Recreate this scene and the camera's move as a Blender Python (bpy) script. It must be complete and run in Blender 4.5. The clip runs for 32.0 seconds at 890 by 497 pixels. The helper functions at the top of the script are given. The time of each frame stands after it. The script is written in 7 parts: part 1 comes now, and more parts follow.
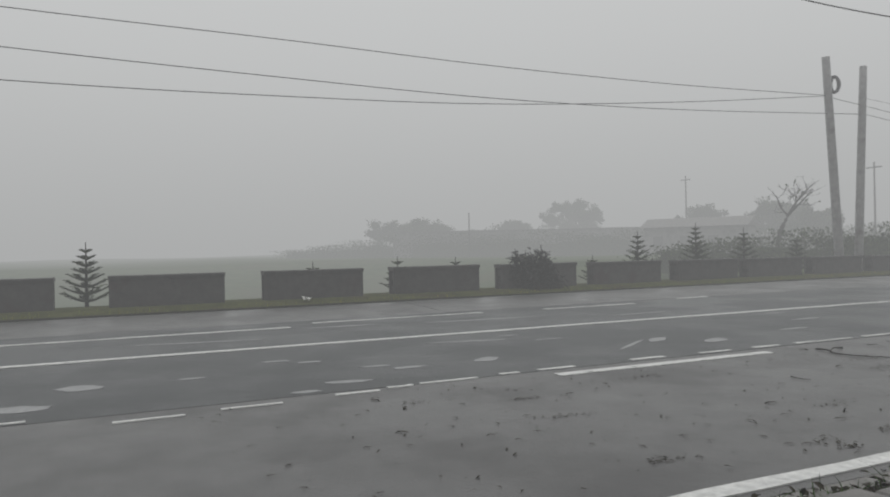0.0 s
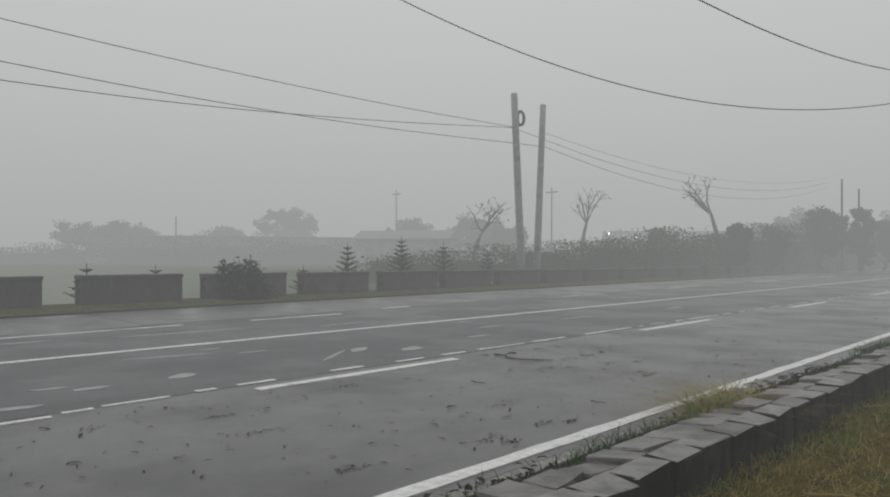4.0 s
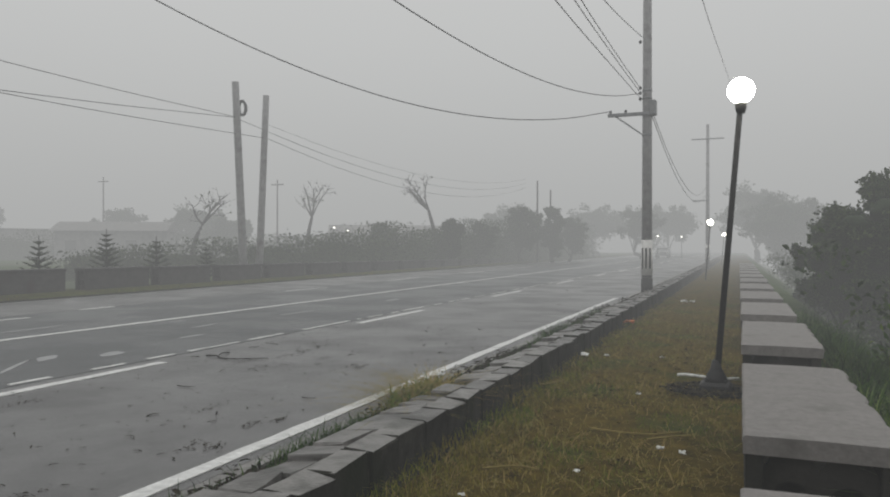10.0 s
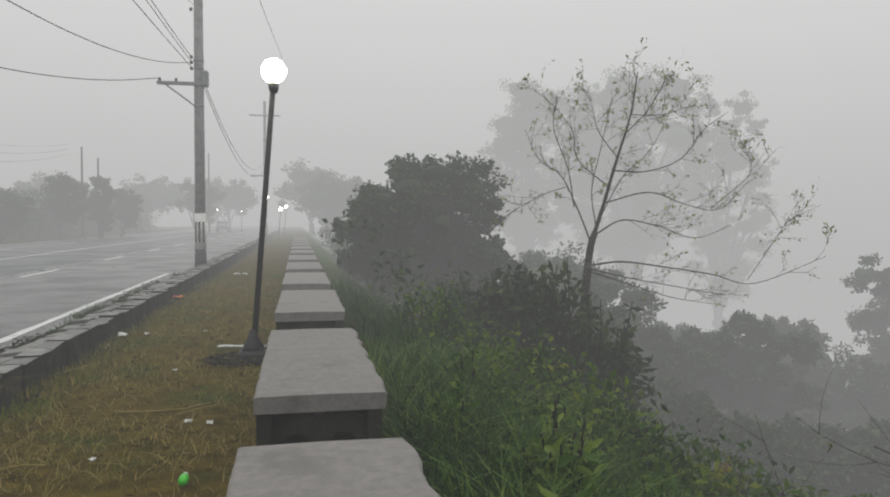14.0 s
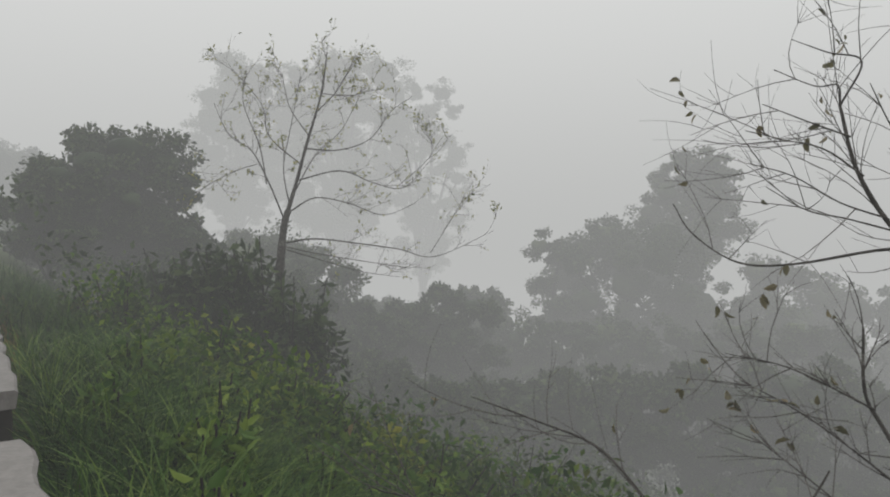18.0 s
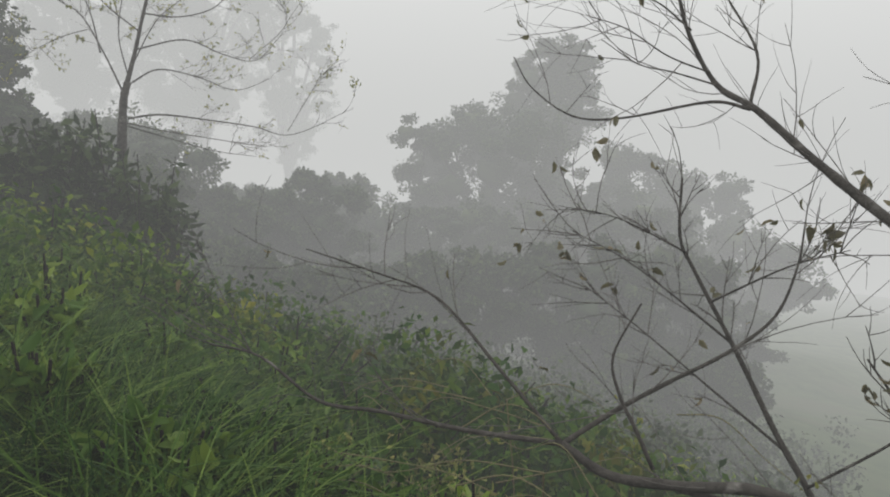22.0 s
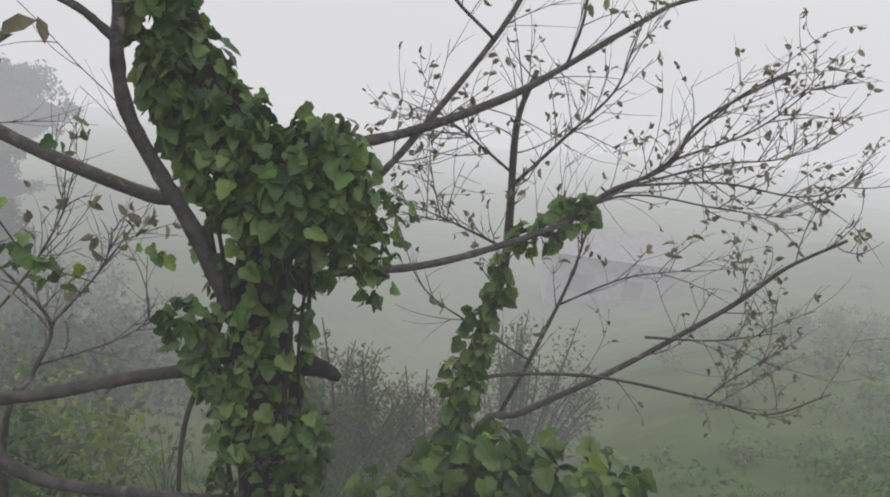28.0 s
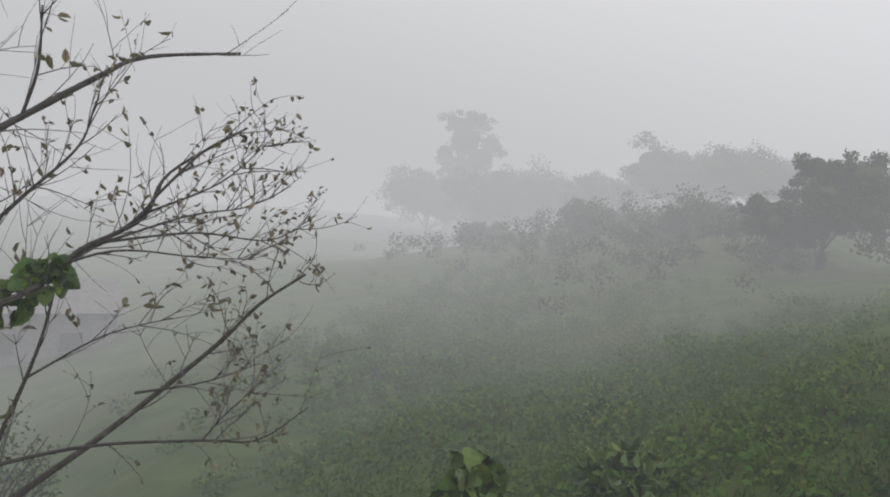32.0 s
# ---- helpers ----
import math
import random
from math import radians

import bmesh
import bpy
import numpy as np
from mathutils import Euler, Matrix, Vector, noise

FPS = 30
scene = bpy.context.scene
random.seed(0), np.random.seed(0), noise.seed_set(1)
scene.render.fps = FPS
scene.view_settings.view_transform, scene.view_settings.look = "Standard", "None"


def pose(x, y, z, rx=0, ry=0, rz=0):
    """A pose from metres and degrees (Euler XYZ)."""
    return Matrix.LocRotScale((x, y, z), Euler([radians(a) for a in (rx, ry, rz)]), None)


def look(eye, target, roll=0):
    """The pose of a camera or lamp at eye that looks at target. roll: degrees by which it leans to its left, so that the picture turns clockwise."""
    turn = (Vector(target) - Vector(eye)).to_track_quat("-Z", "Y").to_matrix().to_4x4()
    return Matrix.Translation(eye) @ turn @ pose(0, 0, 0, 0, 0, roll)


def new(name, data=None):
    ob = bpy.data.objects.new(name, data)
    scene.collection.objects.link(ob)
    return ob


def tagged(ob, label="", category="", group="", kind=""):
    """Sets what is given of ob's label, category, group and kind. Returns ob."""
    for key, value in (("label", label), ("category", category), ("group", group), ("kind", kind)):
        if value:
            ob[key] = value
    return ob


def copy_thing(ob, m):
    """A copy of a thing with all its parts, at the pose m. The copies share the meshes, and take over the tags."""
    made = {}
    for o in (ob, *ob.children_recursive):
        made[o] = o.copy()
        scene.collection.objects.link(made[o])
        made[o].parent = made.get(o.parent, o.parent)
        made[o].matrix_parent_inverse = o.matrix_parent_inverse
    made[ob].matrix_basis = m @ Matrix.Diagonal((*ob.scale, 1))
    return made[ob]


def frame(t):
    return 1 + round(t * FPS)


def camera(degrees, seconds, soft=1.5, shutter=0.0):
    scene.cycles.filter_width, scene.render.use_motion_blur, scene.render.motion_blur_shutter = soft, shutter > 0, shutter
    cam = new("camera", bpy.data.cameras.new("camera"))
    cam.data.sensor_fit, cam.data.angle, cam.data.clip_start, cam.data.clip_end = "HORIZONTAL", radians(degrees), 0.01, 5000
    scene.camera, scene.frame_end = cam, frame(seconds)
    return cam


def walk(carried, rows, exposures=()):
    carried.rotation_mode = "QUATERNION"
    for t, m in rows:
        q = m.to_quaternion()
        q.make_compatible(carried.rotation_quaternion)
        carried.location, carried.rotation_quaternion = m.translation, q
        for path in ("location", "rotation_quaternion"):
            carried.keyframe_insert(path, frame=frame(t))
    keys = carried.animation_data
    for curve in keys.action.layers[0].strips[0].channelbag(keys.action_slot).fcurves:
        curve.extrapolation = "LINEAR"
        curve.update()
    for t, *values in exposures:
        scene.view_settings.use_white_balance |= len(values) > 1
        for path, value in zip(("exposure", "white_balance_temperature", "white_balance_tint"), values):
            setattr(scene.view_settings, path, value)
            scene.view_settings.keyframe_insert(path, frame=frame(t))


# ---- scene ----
# ---- camera ----
cam = camera(63.3, 32.0, soft=2.0)
walk(cam, [
    (0.0, look((-0.290, 0.003, 1.330), (-9.416, 4.090, 1.312), -1.17)),
    (0.5, look((-0.360, 0.002, 1.319), (-9.284, 4.515, 1.340), -0.63)),
    (1.0, look((-0.325, -0.012, 1.326), (-9.020, 4.927, 1.373), -0.36)),
    (1.5, look((-0.283, -0.020, 1.340), (-8.756, 5.290, 1.404), -0.32)),
    (2.0, look((-0.214, -0.027, 1.357), (-8.417, 5.693, 1.412), -0.32)),
    (2.5, look((-0.204, -0.001, 1.353), (-8.108, 6.125, 1.421), -0.17)),
    (3.0, look((-0.177, 0.024, 1.356), (-7.853, 6.432, 1.457), -0.15)),
    (3.5, look((-0.174, 0.027, 1.365), (-7.519, 6.812, 1.498), -0.08)),
    (4.0, look((-0.161, 0.062, 1.382), (-7.051, 7.309, 1.447), 0.16)),
    (4.5, look((-0.120, 0.060, 1.401), (-6.659, 7.626, 1.404), 0.23)),
    (6.5, look((-0.080, 0.105, 1.443), (-5.206, 8.691, 1.502), 0.03)),
    (7.0, look((-0.082, 0.114, 1.440), (-4.971, 8.837, 1.502), -0.12)),
    (7.5, look((-0.076, 0.097, 1.441), (-4.824, 8.898, 1.495), -0.30)),
    (8.0, look((-0.074, 0.091, 1.448), (-4.620, 8.998, 1.498), -0.26)),
    (8.5, look((-0.069, 0.077, 1.442), (-4.396, 9.093, 1.458), -0.23)),
    (9.0, look((-0.049, 0.089, 1.438), (-4.255, 9.161, 1.441), -0.19)),
    (9.5, look((-0.029, 0.086, 1.437), (-4.134, 9.204, 1.455), -0.20)),
    (10.0, look((-0.005, 0.104, 1.430), (-3.780, 9.364, 1.405), 0.09)),
    (10.5, look((0.034, 0.113, 1.430), (-3.337, 9.527, 1.390), 0.56)),
    (11.0, look((0.092, 0.140, 1.412), (-2.653, 9.754, 1.256), 0.96)),
    (11.5, look((0.111, 0.126, 1.426), (-1.549, 9.986, 1.264), 0.94)),
    (12.0, look((0.117, 0.123, 1.425), (-0.584, 10.097, 1.262), 0.65)),
    (12.5, look((0.124, 0.102, 1.433), (0.283, 10.098, 1.210), 0.67)),
    (13.0, look((0.142, 0.101, 1.436), (0.975, 10.063, 1.173), 0.43)),
    (13.5, look((0.179, 0.094, 1.437), (1.509, 10.001, 1.131), 0.20)),
    (14.0, look((0.240, 0.086, 1.428), (2.239, 9.877, 1.054), 0.17)),
    (14.5, look((0.292, 0.051, 1.435), (2.790, 9.724, 1.010), 0.11)),
    (16.5, look((0.467, -0.033, 1.463), (4.980, 8.875, 0.926), 0.36)),
    (17.0, look((0.473, -0.046, 1.445), (5.453, 8.608, 0.903), 0.26)),
    (17.5, look((0.481, -0.044, 1.449), (5.820, 8.389, 0.828), 0.49)),
    (18.0, look((0.499, -0.059, 1.432), (6.072, 8.216, 0.762), 0.27)),
    (18.5, look((0.549, -0.027, 1.409), (6.321, 8.108, 0.700), 0.43)),
    (19.0, look((0.566, -0.022, 1.392), (6.419, 8.047, 0.611), 0.49)),
    (19.5, look((0.552, -0.043, 1.402), (6.406, 8.015, 0.513), 0.29)),
    (20.0, look((0.554, -0.038, 1.394), (6.473, 7.969, 0.470), 0.21)),
    (20.5, look((0.549, -0.044, 1.386), (6.626, 7.836, 0.401), 0.28)),
    (21.0, look((0.566, -0.070, 1.364), (6.810, 7.650, 0.176), 0.18)),
    (21.5, look((0.579, -0.101, 1.330), (7.177, 7.238, -0.288), 0.46)),
    (22.0, look((0.618, -0.098, 1.289), (7.466, 6.860, -0.876), 1.29)),
    (22.5, look((0.636, -0.110, 1.240), (7.623, 6.611, -1.210), 1.37)),
    (23.0, look((0.615, -0.133, 1.221), (7.917, 6.144, -1.479), 1.68)),
    (23.5, look((0.607, -0.144, 1.192), (8.420, 5.423, -1.631), 1.76)),
    (24.0, look((0.621, -0.172, 1.193), (8.992, 4.450, -1.736), 2.08)),
    (24.5, look((0.629, -0.199, 1.200), (9.371, 3.618, -1.801), 2.56)),
    (26.5, look((0.858, -0.575, 1.448), (9.863, 1.050, -2.586), 3.34)),
    (27.0, look((0.836, -0.577, 1.461), (10.022, -0.328, -2.483), 4.27)),
    (27.5, look((0.824, -0.592, 1.460), (9.983, -1.566, -2.435), 6.20)),
    (28.0, look((0.828, -0.591, 1.468), (9.882, -2.456, -2.347), 7.48)),
    (28.5, look((0.794, -0.599, 1.479), (9.731, -3.224, -2.161), 8.28)),
    (29.0, look((0.797, -0.595, 1.466), (9.542, -3.955, -2.031), 8.85)),
    (29.5, look((0.822, -0.556, 1.458), (9.181, -4.957, -1.824), 11.08)),
    (30.0, look((0.853, -0.510, 1.477), (8.703, -5.818, -1.717), 11.76)),
    (30.5, look((0.784, -0.518, 1.514), (8.307, -6.399, -1.457), 11.87)),
    (31.0, look((0.841, -0.443, 1.502), (7.652, -7.254, -1.184), 12.45)),
    (31.5, look((0.820, -0.423, 1.516), (7.028, -7.893, -0.865), 13.22)),
    (32.0, look((0.831, -0.390, 1.515), (6.481, -8.411, -0.420), 14.16)),
], [(0, -0.01, 6480, 10), (9, -0.06, 6500, 10), (11, 0.08, 6550, 9.5), (13, 0.24, 6560, 9.5), (16.5, 0.28, 6550, 9.5), (19, 0.33, 6550, 9.5), (21, 0.38, 6550, 9.5), (22, 0.62, 6550, 9.5), (23, 0.82, 6530, 9.5), (24.5, 0.88, 6480, 11), (26.5, 1.10, 6430, 12.5), (27.2, 1.06, 6420, 13), (28.2, 0.81, 6400, 14), (30, 0.71, 6380, 14), (32, 0.48, 6400, 13)])

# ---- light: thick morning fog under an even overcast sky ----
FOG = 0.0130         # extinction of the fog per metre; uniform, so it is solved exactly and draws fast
FOG_GLOW = 0.40     # the fog's own glow where it is deep; stands in for scattered daylight
world = bpy.data.worlds.new("foggy_overcast")
scene.world = world
world.use_nodes = True
wn, wl = world.node_tree.nodes, world.node_tree.links
wn.clear()
w_out = wn.new("ShaderNodeOutputWorld")
w_bg = wn.new("ShaderNodeBackground")
w_sky = wn.new("ShaderNodeTexSky")
w_sky.sky_type = "NISHITA"
w_sky.sun_disc = False
w_sky.sun_elevation = radians(35)
w_sky.dust_density = 6.0
w_bg.inputs["Strength"].default_value = 0.1
wl.new(w_sky.outputs[0], w_bg.inputs["Color"])
wl.new(w_bg.outputs[0], w_out.inputs["Surface"])
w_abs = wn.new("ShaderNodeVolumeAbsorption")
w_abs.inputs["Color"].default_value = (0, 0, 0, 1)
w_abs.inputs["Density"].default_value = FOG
# emission makes the fog glow by itself instead of scattering the sky's light
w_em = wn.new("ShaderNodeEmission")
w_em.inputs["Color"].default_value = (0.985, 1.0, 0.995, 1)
w_em.inputs["Strength"].default_value = FOG * FOG_GLOW
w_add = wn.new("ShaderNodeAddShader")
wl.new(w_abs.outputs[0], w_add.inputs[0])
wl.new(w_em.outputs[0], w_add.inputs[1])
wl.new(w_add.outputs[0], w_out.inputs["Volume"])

# the even light of the cloud layer overhead
cloud = bpy.data.lights.new("overcast_sky", "AREA")
cloud.shape, cloud.size = "SQUARE", 400
cloud.energy = 400 * 400 * math.pi * 1.0
cloud.color = (0.99, 1.0, 1.0)
new("overcast_sky", cloud).matrix_world = pose(0, 0, 40)

# the sky behind the fog: a plain far backdrop that brightens with height
sky_mat = bpy.data.materials.new("sky_glow")
sky_mat.use_nodes = True
sn, sl = sky_mat.node_tree.nodes, sky_mat.node_tree.links
sn.clear()
s_geo, s_xyz, s_map = sn.new("ShaderNodeNewGeometry"), sn.new("ShaderNodeSeparateXYZ"), sn.new("ShaderNodeMapRange")
s_map.interpolation_type = "SMOOTHSTEP"
s_em, s_out = sn.new("ShaderNodeEmission"), sn.new("ShaderNodeOutputMaterial")
sl.new(s_geo.outputs["Position"], s_xyz.inputs[0])
sl.new(s_xyz.outputs["Z"], s_map.inputs["Value"])
s_map.inputs["From Min"].default_value, s_map.inputs["From Max"].default_value = -18, 91
s_map.inputs["To Min"].default_value, s_map.inputs["To Max"].default_value = 0.4, 2.9
s_em.inputs["Color"].default_value = (0.99, 1.0, 1.0, 1)
sl.new(s_map.outputs[0], s_em.inputs["Strength"])
sl.new(s_em.outputs[0], s_out.inputs["Surface"])
ring = [(190 * math.cos(a), 190 * math.sin(a), z) for z in (-60, 140) for a in np.linspace(0, 2 * math.pi, 65)[:-1]]
sky_me = bpy.data.meshes.new("backdrop")
sky_me.from_pydata(ring, [], [(k, (k + 1) % 64, 64 + (k + 1) % 64, 64 + k) for k in range(64)])
sky_me.materials.append(sky_mat)
tagged(new("backdrop", sky_me), "pale overcast sky behind the fog", "sky", "", "structure")

# ---- materials ----
def surface(name, a, b, scale=6.0, rough=0.8, bump=0.2, bump_scale=40.0, stain=None, stain_scale=0.8, stain_at=0.55,
            vary=0.0, island=0.0, rough_var=0.0, spec=0.5, sheer=0.0, stretch=(1, 1, 1)):
    """Grain between colours a and b, broad stains over it, fine relief; vary: by piece, island: by joined piece."""
    m = bpy.data.materials.new(name)
    m.use_nodes = True
    t, l = m.node_tree.nodes, m.node_tree.links
    p = t["Principled BSDF"]
    geo = t.new("ShaderNodeNewGeometry")
    mp = t.new("ShaderNodeMapping")
    mp.inputs["Scale"].default_value = stretch
    l.new(geo.outputs["Position"], mp.inputs["Vector"])
    n1 = t.new("ShaderNodeTexNoise")
    n1.inputs["Scale"].default_value, n1.inputs["Detail"].default_value = scale, 6
    n1.inputs["Roughness"].default_value = 0.65
    l.new(mp.outputs[0], n1.inputs["Vector"])
    ramp = t.new("ShaderNodeValToRGB")
    ramp.color_ramp.elements[0].position, ramp.color_ramp.elements[1].position = 0.3, 0.7
    ramp.color_ramp.elements[0].color, ramp.color_ramp.elements[1].color = (*a, 1), (*b, 1)
    l.new(n1.outputs["Fac"], ramp.inputs["Fac"])
    col = ramp.outputs["Color"]
    n2 = t.new("ShaderNodeTexNoise")
    n2.inputs["Scale"].default_value, n2.inputs["Detail"].default_value = stain_scale, 4
    l.new(mp.outputs[0], n2.inputs["Vector"])
    if stain:
        r2 = t.new("ShaderNodeMapRange")
        r2.inputs["From Min"].default_value, r2.inputs["From Max"].default_value = stain_at, stain_at + 0.15
        l.new(n2.outputs["Fac"], r2.inputs["Value"])
        mx = t.new("ShaderNodeMix")
        mx.data_type = "RGBA"
        l.new(r2.outputs[0], mx.inputs["Factor"])
        l.new(col, mx.inputs["A"])
        mx.inputs["B"].default_value = (*stain, 1)
        col = mx.outputs["Result"]
    if vary or island:
        src = t.new("ShaderNodeObjectInfo").outputs["Random"] if vary else geo.outputs["Random Per Island"]
        r3 = t.new("ShaderNodeMapRange")
        w = vary or island
        r3.inputs["To Min"].default_value, r3.inputs["To Max"].default_value = 1 - w, 1 + w
        l.new(src, r3.inputs["Value"])
        hsv = t.new("ShaderNodeHueSaturation")
        l.new(r3.outputs[0], hsv.inputs["Value"])
        if island:
            r4 = t.new("ShaderNodeMapRange")
            r4.inputs["To Min"].default_value, r4.inputs["To Max"].default_value = 0.52, 0.47
            l.new(src, r4.inputs["Value"])
            l.new(r4.outputs[0], hsv.inputs["Hue"])
        l.new(col, hsv.inputs["Color"])
        col = hsv.outputs[0]
    l.new(col, p.inputs["Base Color"])
    p.inputs["Roughness"].default_value = rough
    p.inputs["Specular IOR Level"].default_value = spec
    if rough_var:
        r5 = t.new("ShaderNodeMapRange")
        r5.inputs["From Min"].default_value, r5.inputs["From Max"].default_value = 0.4, 0.62
        r5.inputs["To Min"].default_value, r5.inputs["To Max"].default_value = rough - rough_var, rough + rough_var * 0.4
        l.new(n2.outputs["Fac"], r5.inputs["Value"])
        l.new(r5.outputs[0], p.inputs["Roughness"])
    if bump:
        n3 = t.new("ShaderNodeTexNoise")
        n3.inputs["Scale"].default_value, n3.inputs["Detail"].default_value = bump_scale, 5
        l.new(mp.outputs[0], n3.inputs["Vector"])
        bp = t.new("ShaderNodeBump")
        bp.inputs["Strength"].default_value, bp.inputs["Distance"].default_value = bump, 0.01
        l.new(n3.outputs["Fac"], bp.inputs["Height"])
        l.new(bp.outputs[0], p.inputs["Normal"])
    if sheer:
        p.inputs["Subsurface Weight"].default_value = 0.0
        tr = t.new("ShaderNodeBsdfTranslucent")
        l.new(col, tr.inputs["Color"])
        ms = t.new("ShaderNodeMixShader")
        ms.inputs["Fac"].default_value = sheer
        l.new(p.outputs[0], ms.inputs[1])
        l.new(tr.outputs[0], ms.inputs[2])
        l.new(ms.outputs[0], t["Material Output"].inputs["Surface"])
    return m


def glowing(name, colour, strength):
    m = bpy.data.materials.new(name)
    m.use_nodes = True
    p = m.node_tree.nodes["Principled BSDF"]
    p.inputs["Base Color"].default_value = (0.85, 0.85, 0.82, 1)
    p.inputs["Emission Color"].default_value = (*colour, 1)
    p.inputs["Emission Strength"].default_value = strength
    return m


M_ASPHALT = surface("asphalt", (0.015, 0.018, 0.020), (0.032, 0.036, 0.038), 30, 0.47, 0.35, 120, (0.042, 0.045, 0.047), 0.5, 0.54, rough_var=0.10, spec=0.36)
M_CONCRETE_ROAD = surface("road_concrete", (0.046, 0.0455, 0.045), (0.073, 0.072, 0.071), 3.5, 0.46, 0.5, 60, (0.040, 0.039, 0.039), 0.7, 0.55, vary=0.13, rough_var=0.12, spec=0.55)
M_PAINT = surface("road_paint", (0.42, 0.42, 0.41), (0.70, 0.70, 0.68), 14, 0.5, 0.3, 60, (0.16, 0.16, 0.155), 3.5, 0.60)
M_WORN = surface("worn_patch", (0.16, 0.165, 0.17), (0.30, 0.30, 0.30), 12, 0.5, 0.3, 60)
# curb sides: dark moss, with the shade of upright faces put into the colour
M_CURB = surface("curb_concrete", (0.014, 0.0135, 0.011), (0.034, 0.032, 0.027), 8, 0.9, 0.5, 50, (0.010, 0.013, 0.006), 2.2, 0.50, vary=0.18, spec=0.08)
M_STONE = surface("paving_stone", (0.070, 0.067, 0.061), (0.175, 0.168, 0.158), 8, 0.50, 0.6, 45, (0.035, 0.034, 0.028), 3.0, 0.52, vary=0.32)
# near barrier walls darker than the cap: moss and side shade mixed into colour
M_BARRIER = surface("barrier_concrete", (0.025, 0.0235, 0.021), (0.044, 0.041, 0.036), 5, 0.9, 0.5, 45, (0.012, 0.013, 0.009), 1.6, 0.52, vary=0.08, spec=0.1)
M_BARRIER_DARK = surface("mossy_concrete", (0.030, 0.029, 0.029), (0.060, 0.056, 0.055), 5, 0.8, 0.5, 45, (0.035, 0.025, 0.025), 1.8, 0.6, vary=0.12)
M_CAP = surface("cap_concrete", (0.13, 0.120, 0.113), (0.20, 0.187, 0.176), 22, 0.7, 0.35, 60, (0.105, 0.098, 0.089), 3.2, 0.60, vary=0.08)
M_SOIL = surface("verge_soil", (0.030, 0.022, 0.004), (0.110, 0.078, 0.015), 5.5, 1.0, 0.9, 22, (0.042, 0.046, 0.010), 1.1, 0.53, spec=0.02)
M_BANK = surface("bank_ground", (0.030, 0.052, 0.014), (0.062, 0.088, 0.028), 0.7, 1.0, 0.8, 6, (0.055, 0.066, 0.026), 0.18, 0.52, spec=0.02)
M_FARVERGE = surface("far_verge_turf", (0.040, 0.046, 0.018), (0.085, 0.088, 0.036), 2.5, 1.0, 0.8, 25, (0.055, 0.05, 0.03), 0.9, 0.52, spec=0.02)
M_DIRT = surface("gutter_dirt", (0.016, 0.014, 0.010), (0.045, 0.038, 0.026), 12, 0.9, 1.0, 40, spec=0.12)
M_DRYGRASS = surface("dry_grass", (0.105, 0.096, 0.014), (0.225, 0.198, 0.032), 1.5, 0.9, 0, island=0.4, stain=(0.10, 0.150, 0.012), stain_scale=1.1, stain_at=0.46, sheer=0.3, spec=0.05)
M_CUT = surface("cut_grass", (0.17, 0.14, 0.035), (0.28, 0.23, 0.07), 6, 0.8, 0, island=0.3, sheer=0.2, spec=0.2)
M_GRASS = surface("tall_grass", (0.008, 0.032, 0.002), (0.032, 0.088, 0.008), 1.6, 0.7, 0, island=0.7, stain=(0.055, 0.092, 0.014), stain_scale=0.6, stain_at=0.57, sheer=0.35, spec=0.12)
M_PALEGRASS = surface("pale_grass", (0.045, 0.105, 0.012), (0.11, 0.185, 0.030), 2.0, 0.6, 0, island=0.4, sheer=0.35, spec=0.2)
M_WEED = surface("weed_leaves", (0.018, 0.052, 0.006), (0.045, 0.095, 0.012), 1.1, 0.8, 0, island=0.45, stain=(0.095, 0.095, 0.012), stain_scale=1.2, stain_at=0.57, sheer=0.25, spec=0.1)
M_BUSH = surface("bush_leaves", (0.034, 0.082, 0.005), (0.078, 0.140, 0.012), 1.2, 0.75, 0, island=0.55, stain=(0.16, 0.175, 0.022), stain_scale=0.9, stain_at=0.56, sheer=0.35, spec=0.12)
M_CREEPER = surface("creeper_leaves", (0.050, 0.105, 0.022), (0.080, 0.145, 0.032), 0.5, 0.9, 0, island=0.15, stain=(0.11, 0.14, 0.04), stain_scale=0.25, stain_at=0.55, sheer=0.25, spec=0.05)
M_LEAF = surface("tree_leaves", (0.014, 0.032, 0.007), (0.034, 0.060, 0.013), 1.0, 0.65, 0, island=0.5, sheer=0.2, spec=0.2)
M_IVY = surface("vine_leaves", (0.032, 0.080, 0.016), (0.110, 0.190, 0.034), 6, 0.5, 0.15, 40, vary=0.55, sheer=0.32, spec=0.35)
M_IVY_LOT = surface("vine_leaves_mass", (0.024, 0.062, 0.014), (0.090, 0.160, 0.030), 3, 0.5, 0, island=0.6, sheer=0.32, spec=0.35)
M_IVY_PALE = surface("pale_vine_leaves", (0.14, 0.22, 0.015), (0.22, 0.30, 0.03), 6, 0.5, 0, vary=0.25, sheer=0.35)
M_DRYLEAF = surface("withered_leaves", (0.085, 0.078, 0.045), (0.18, 0.16, 0.075), 5, 0.7, 0, island=0.5, sheer=0.35)
M_YELLOWLEAF = surface("yellow_green_leaves", (0.15, 0.17, 0.045), (0.26, 0.27, 0.08), 4, 0.7, 0, island=0.35, sheer=0.35, spec=0.2)
M_BARK = surface("grey_bark", (0.026, 0.023, 0.020), (0.075, 0.068, 0.060), 18, 0.9, 1.0, 60, (0.16, 0.152, 0.138), 14, 0.61, spec=0.2)
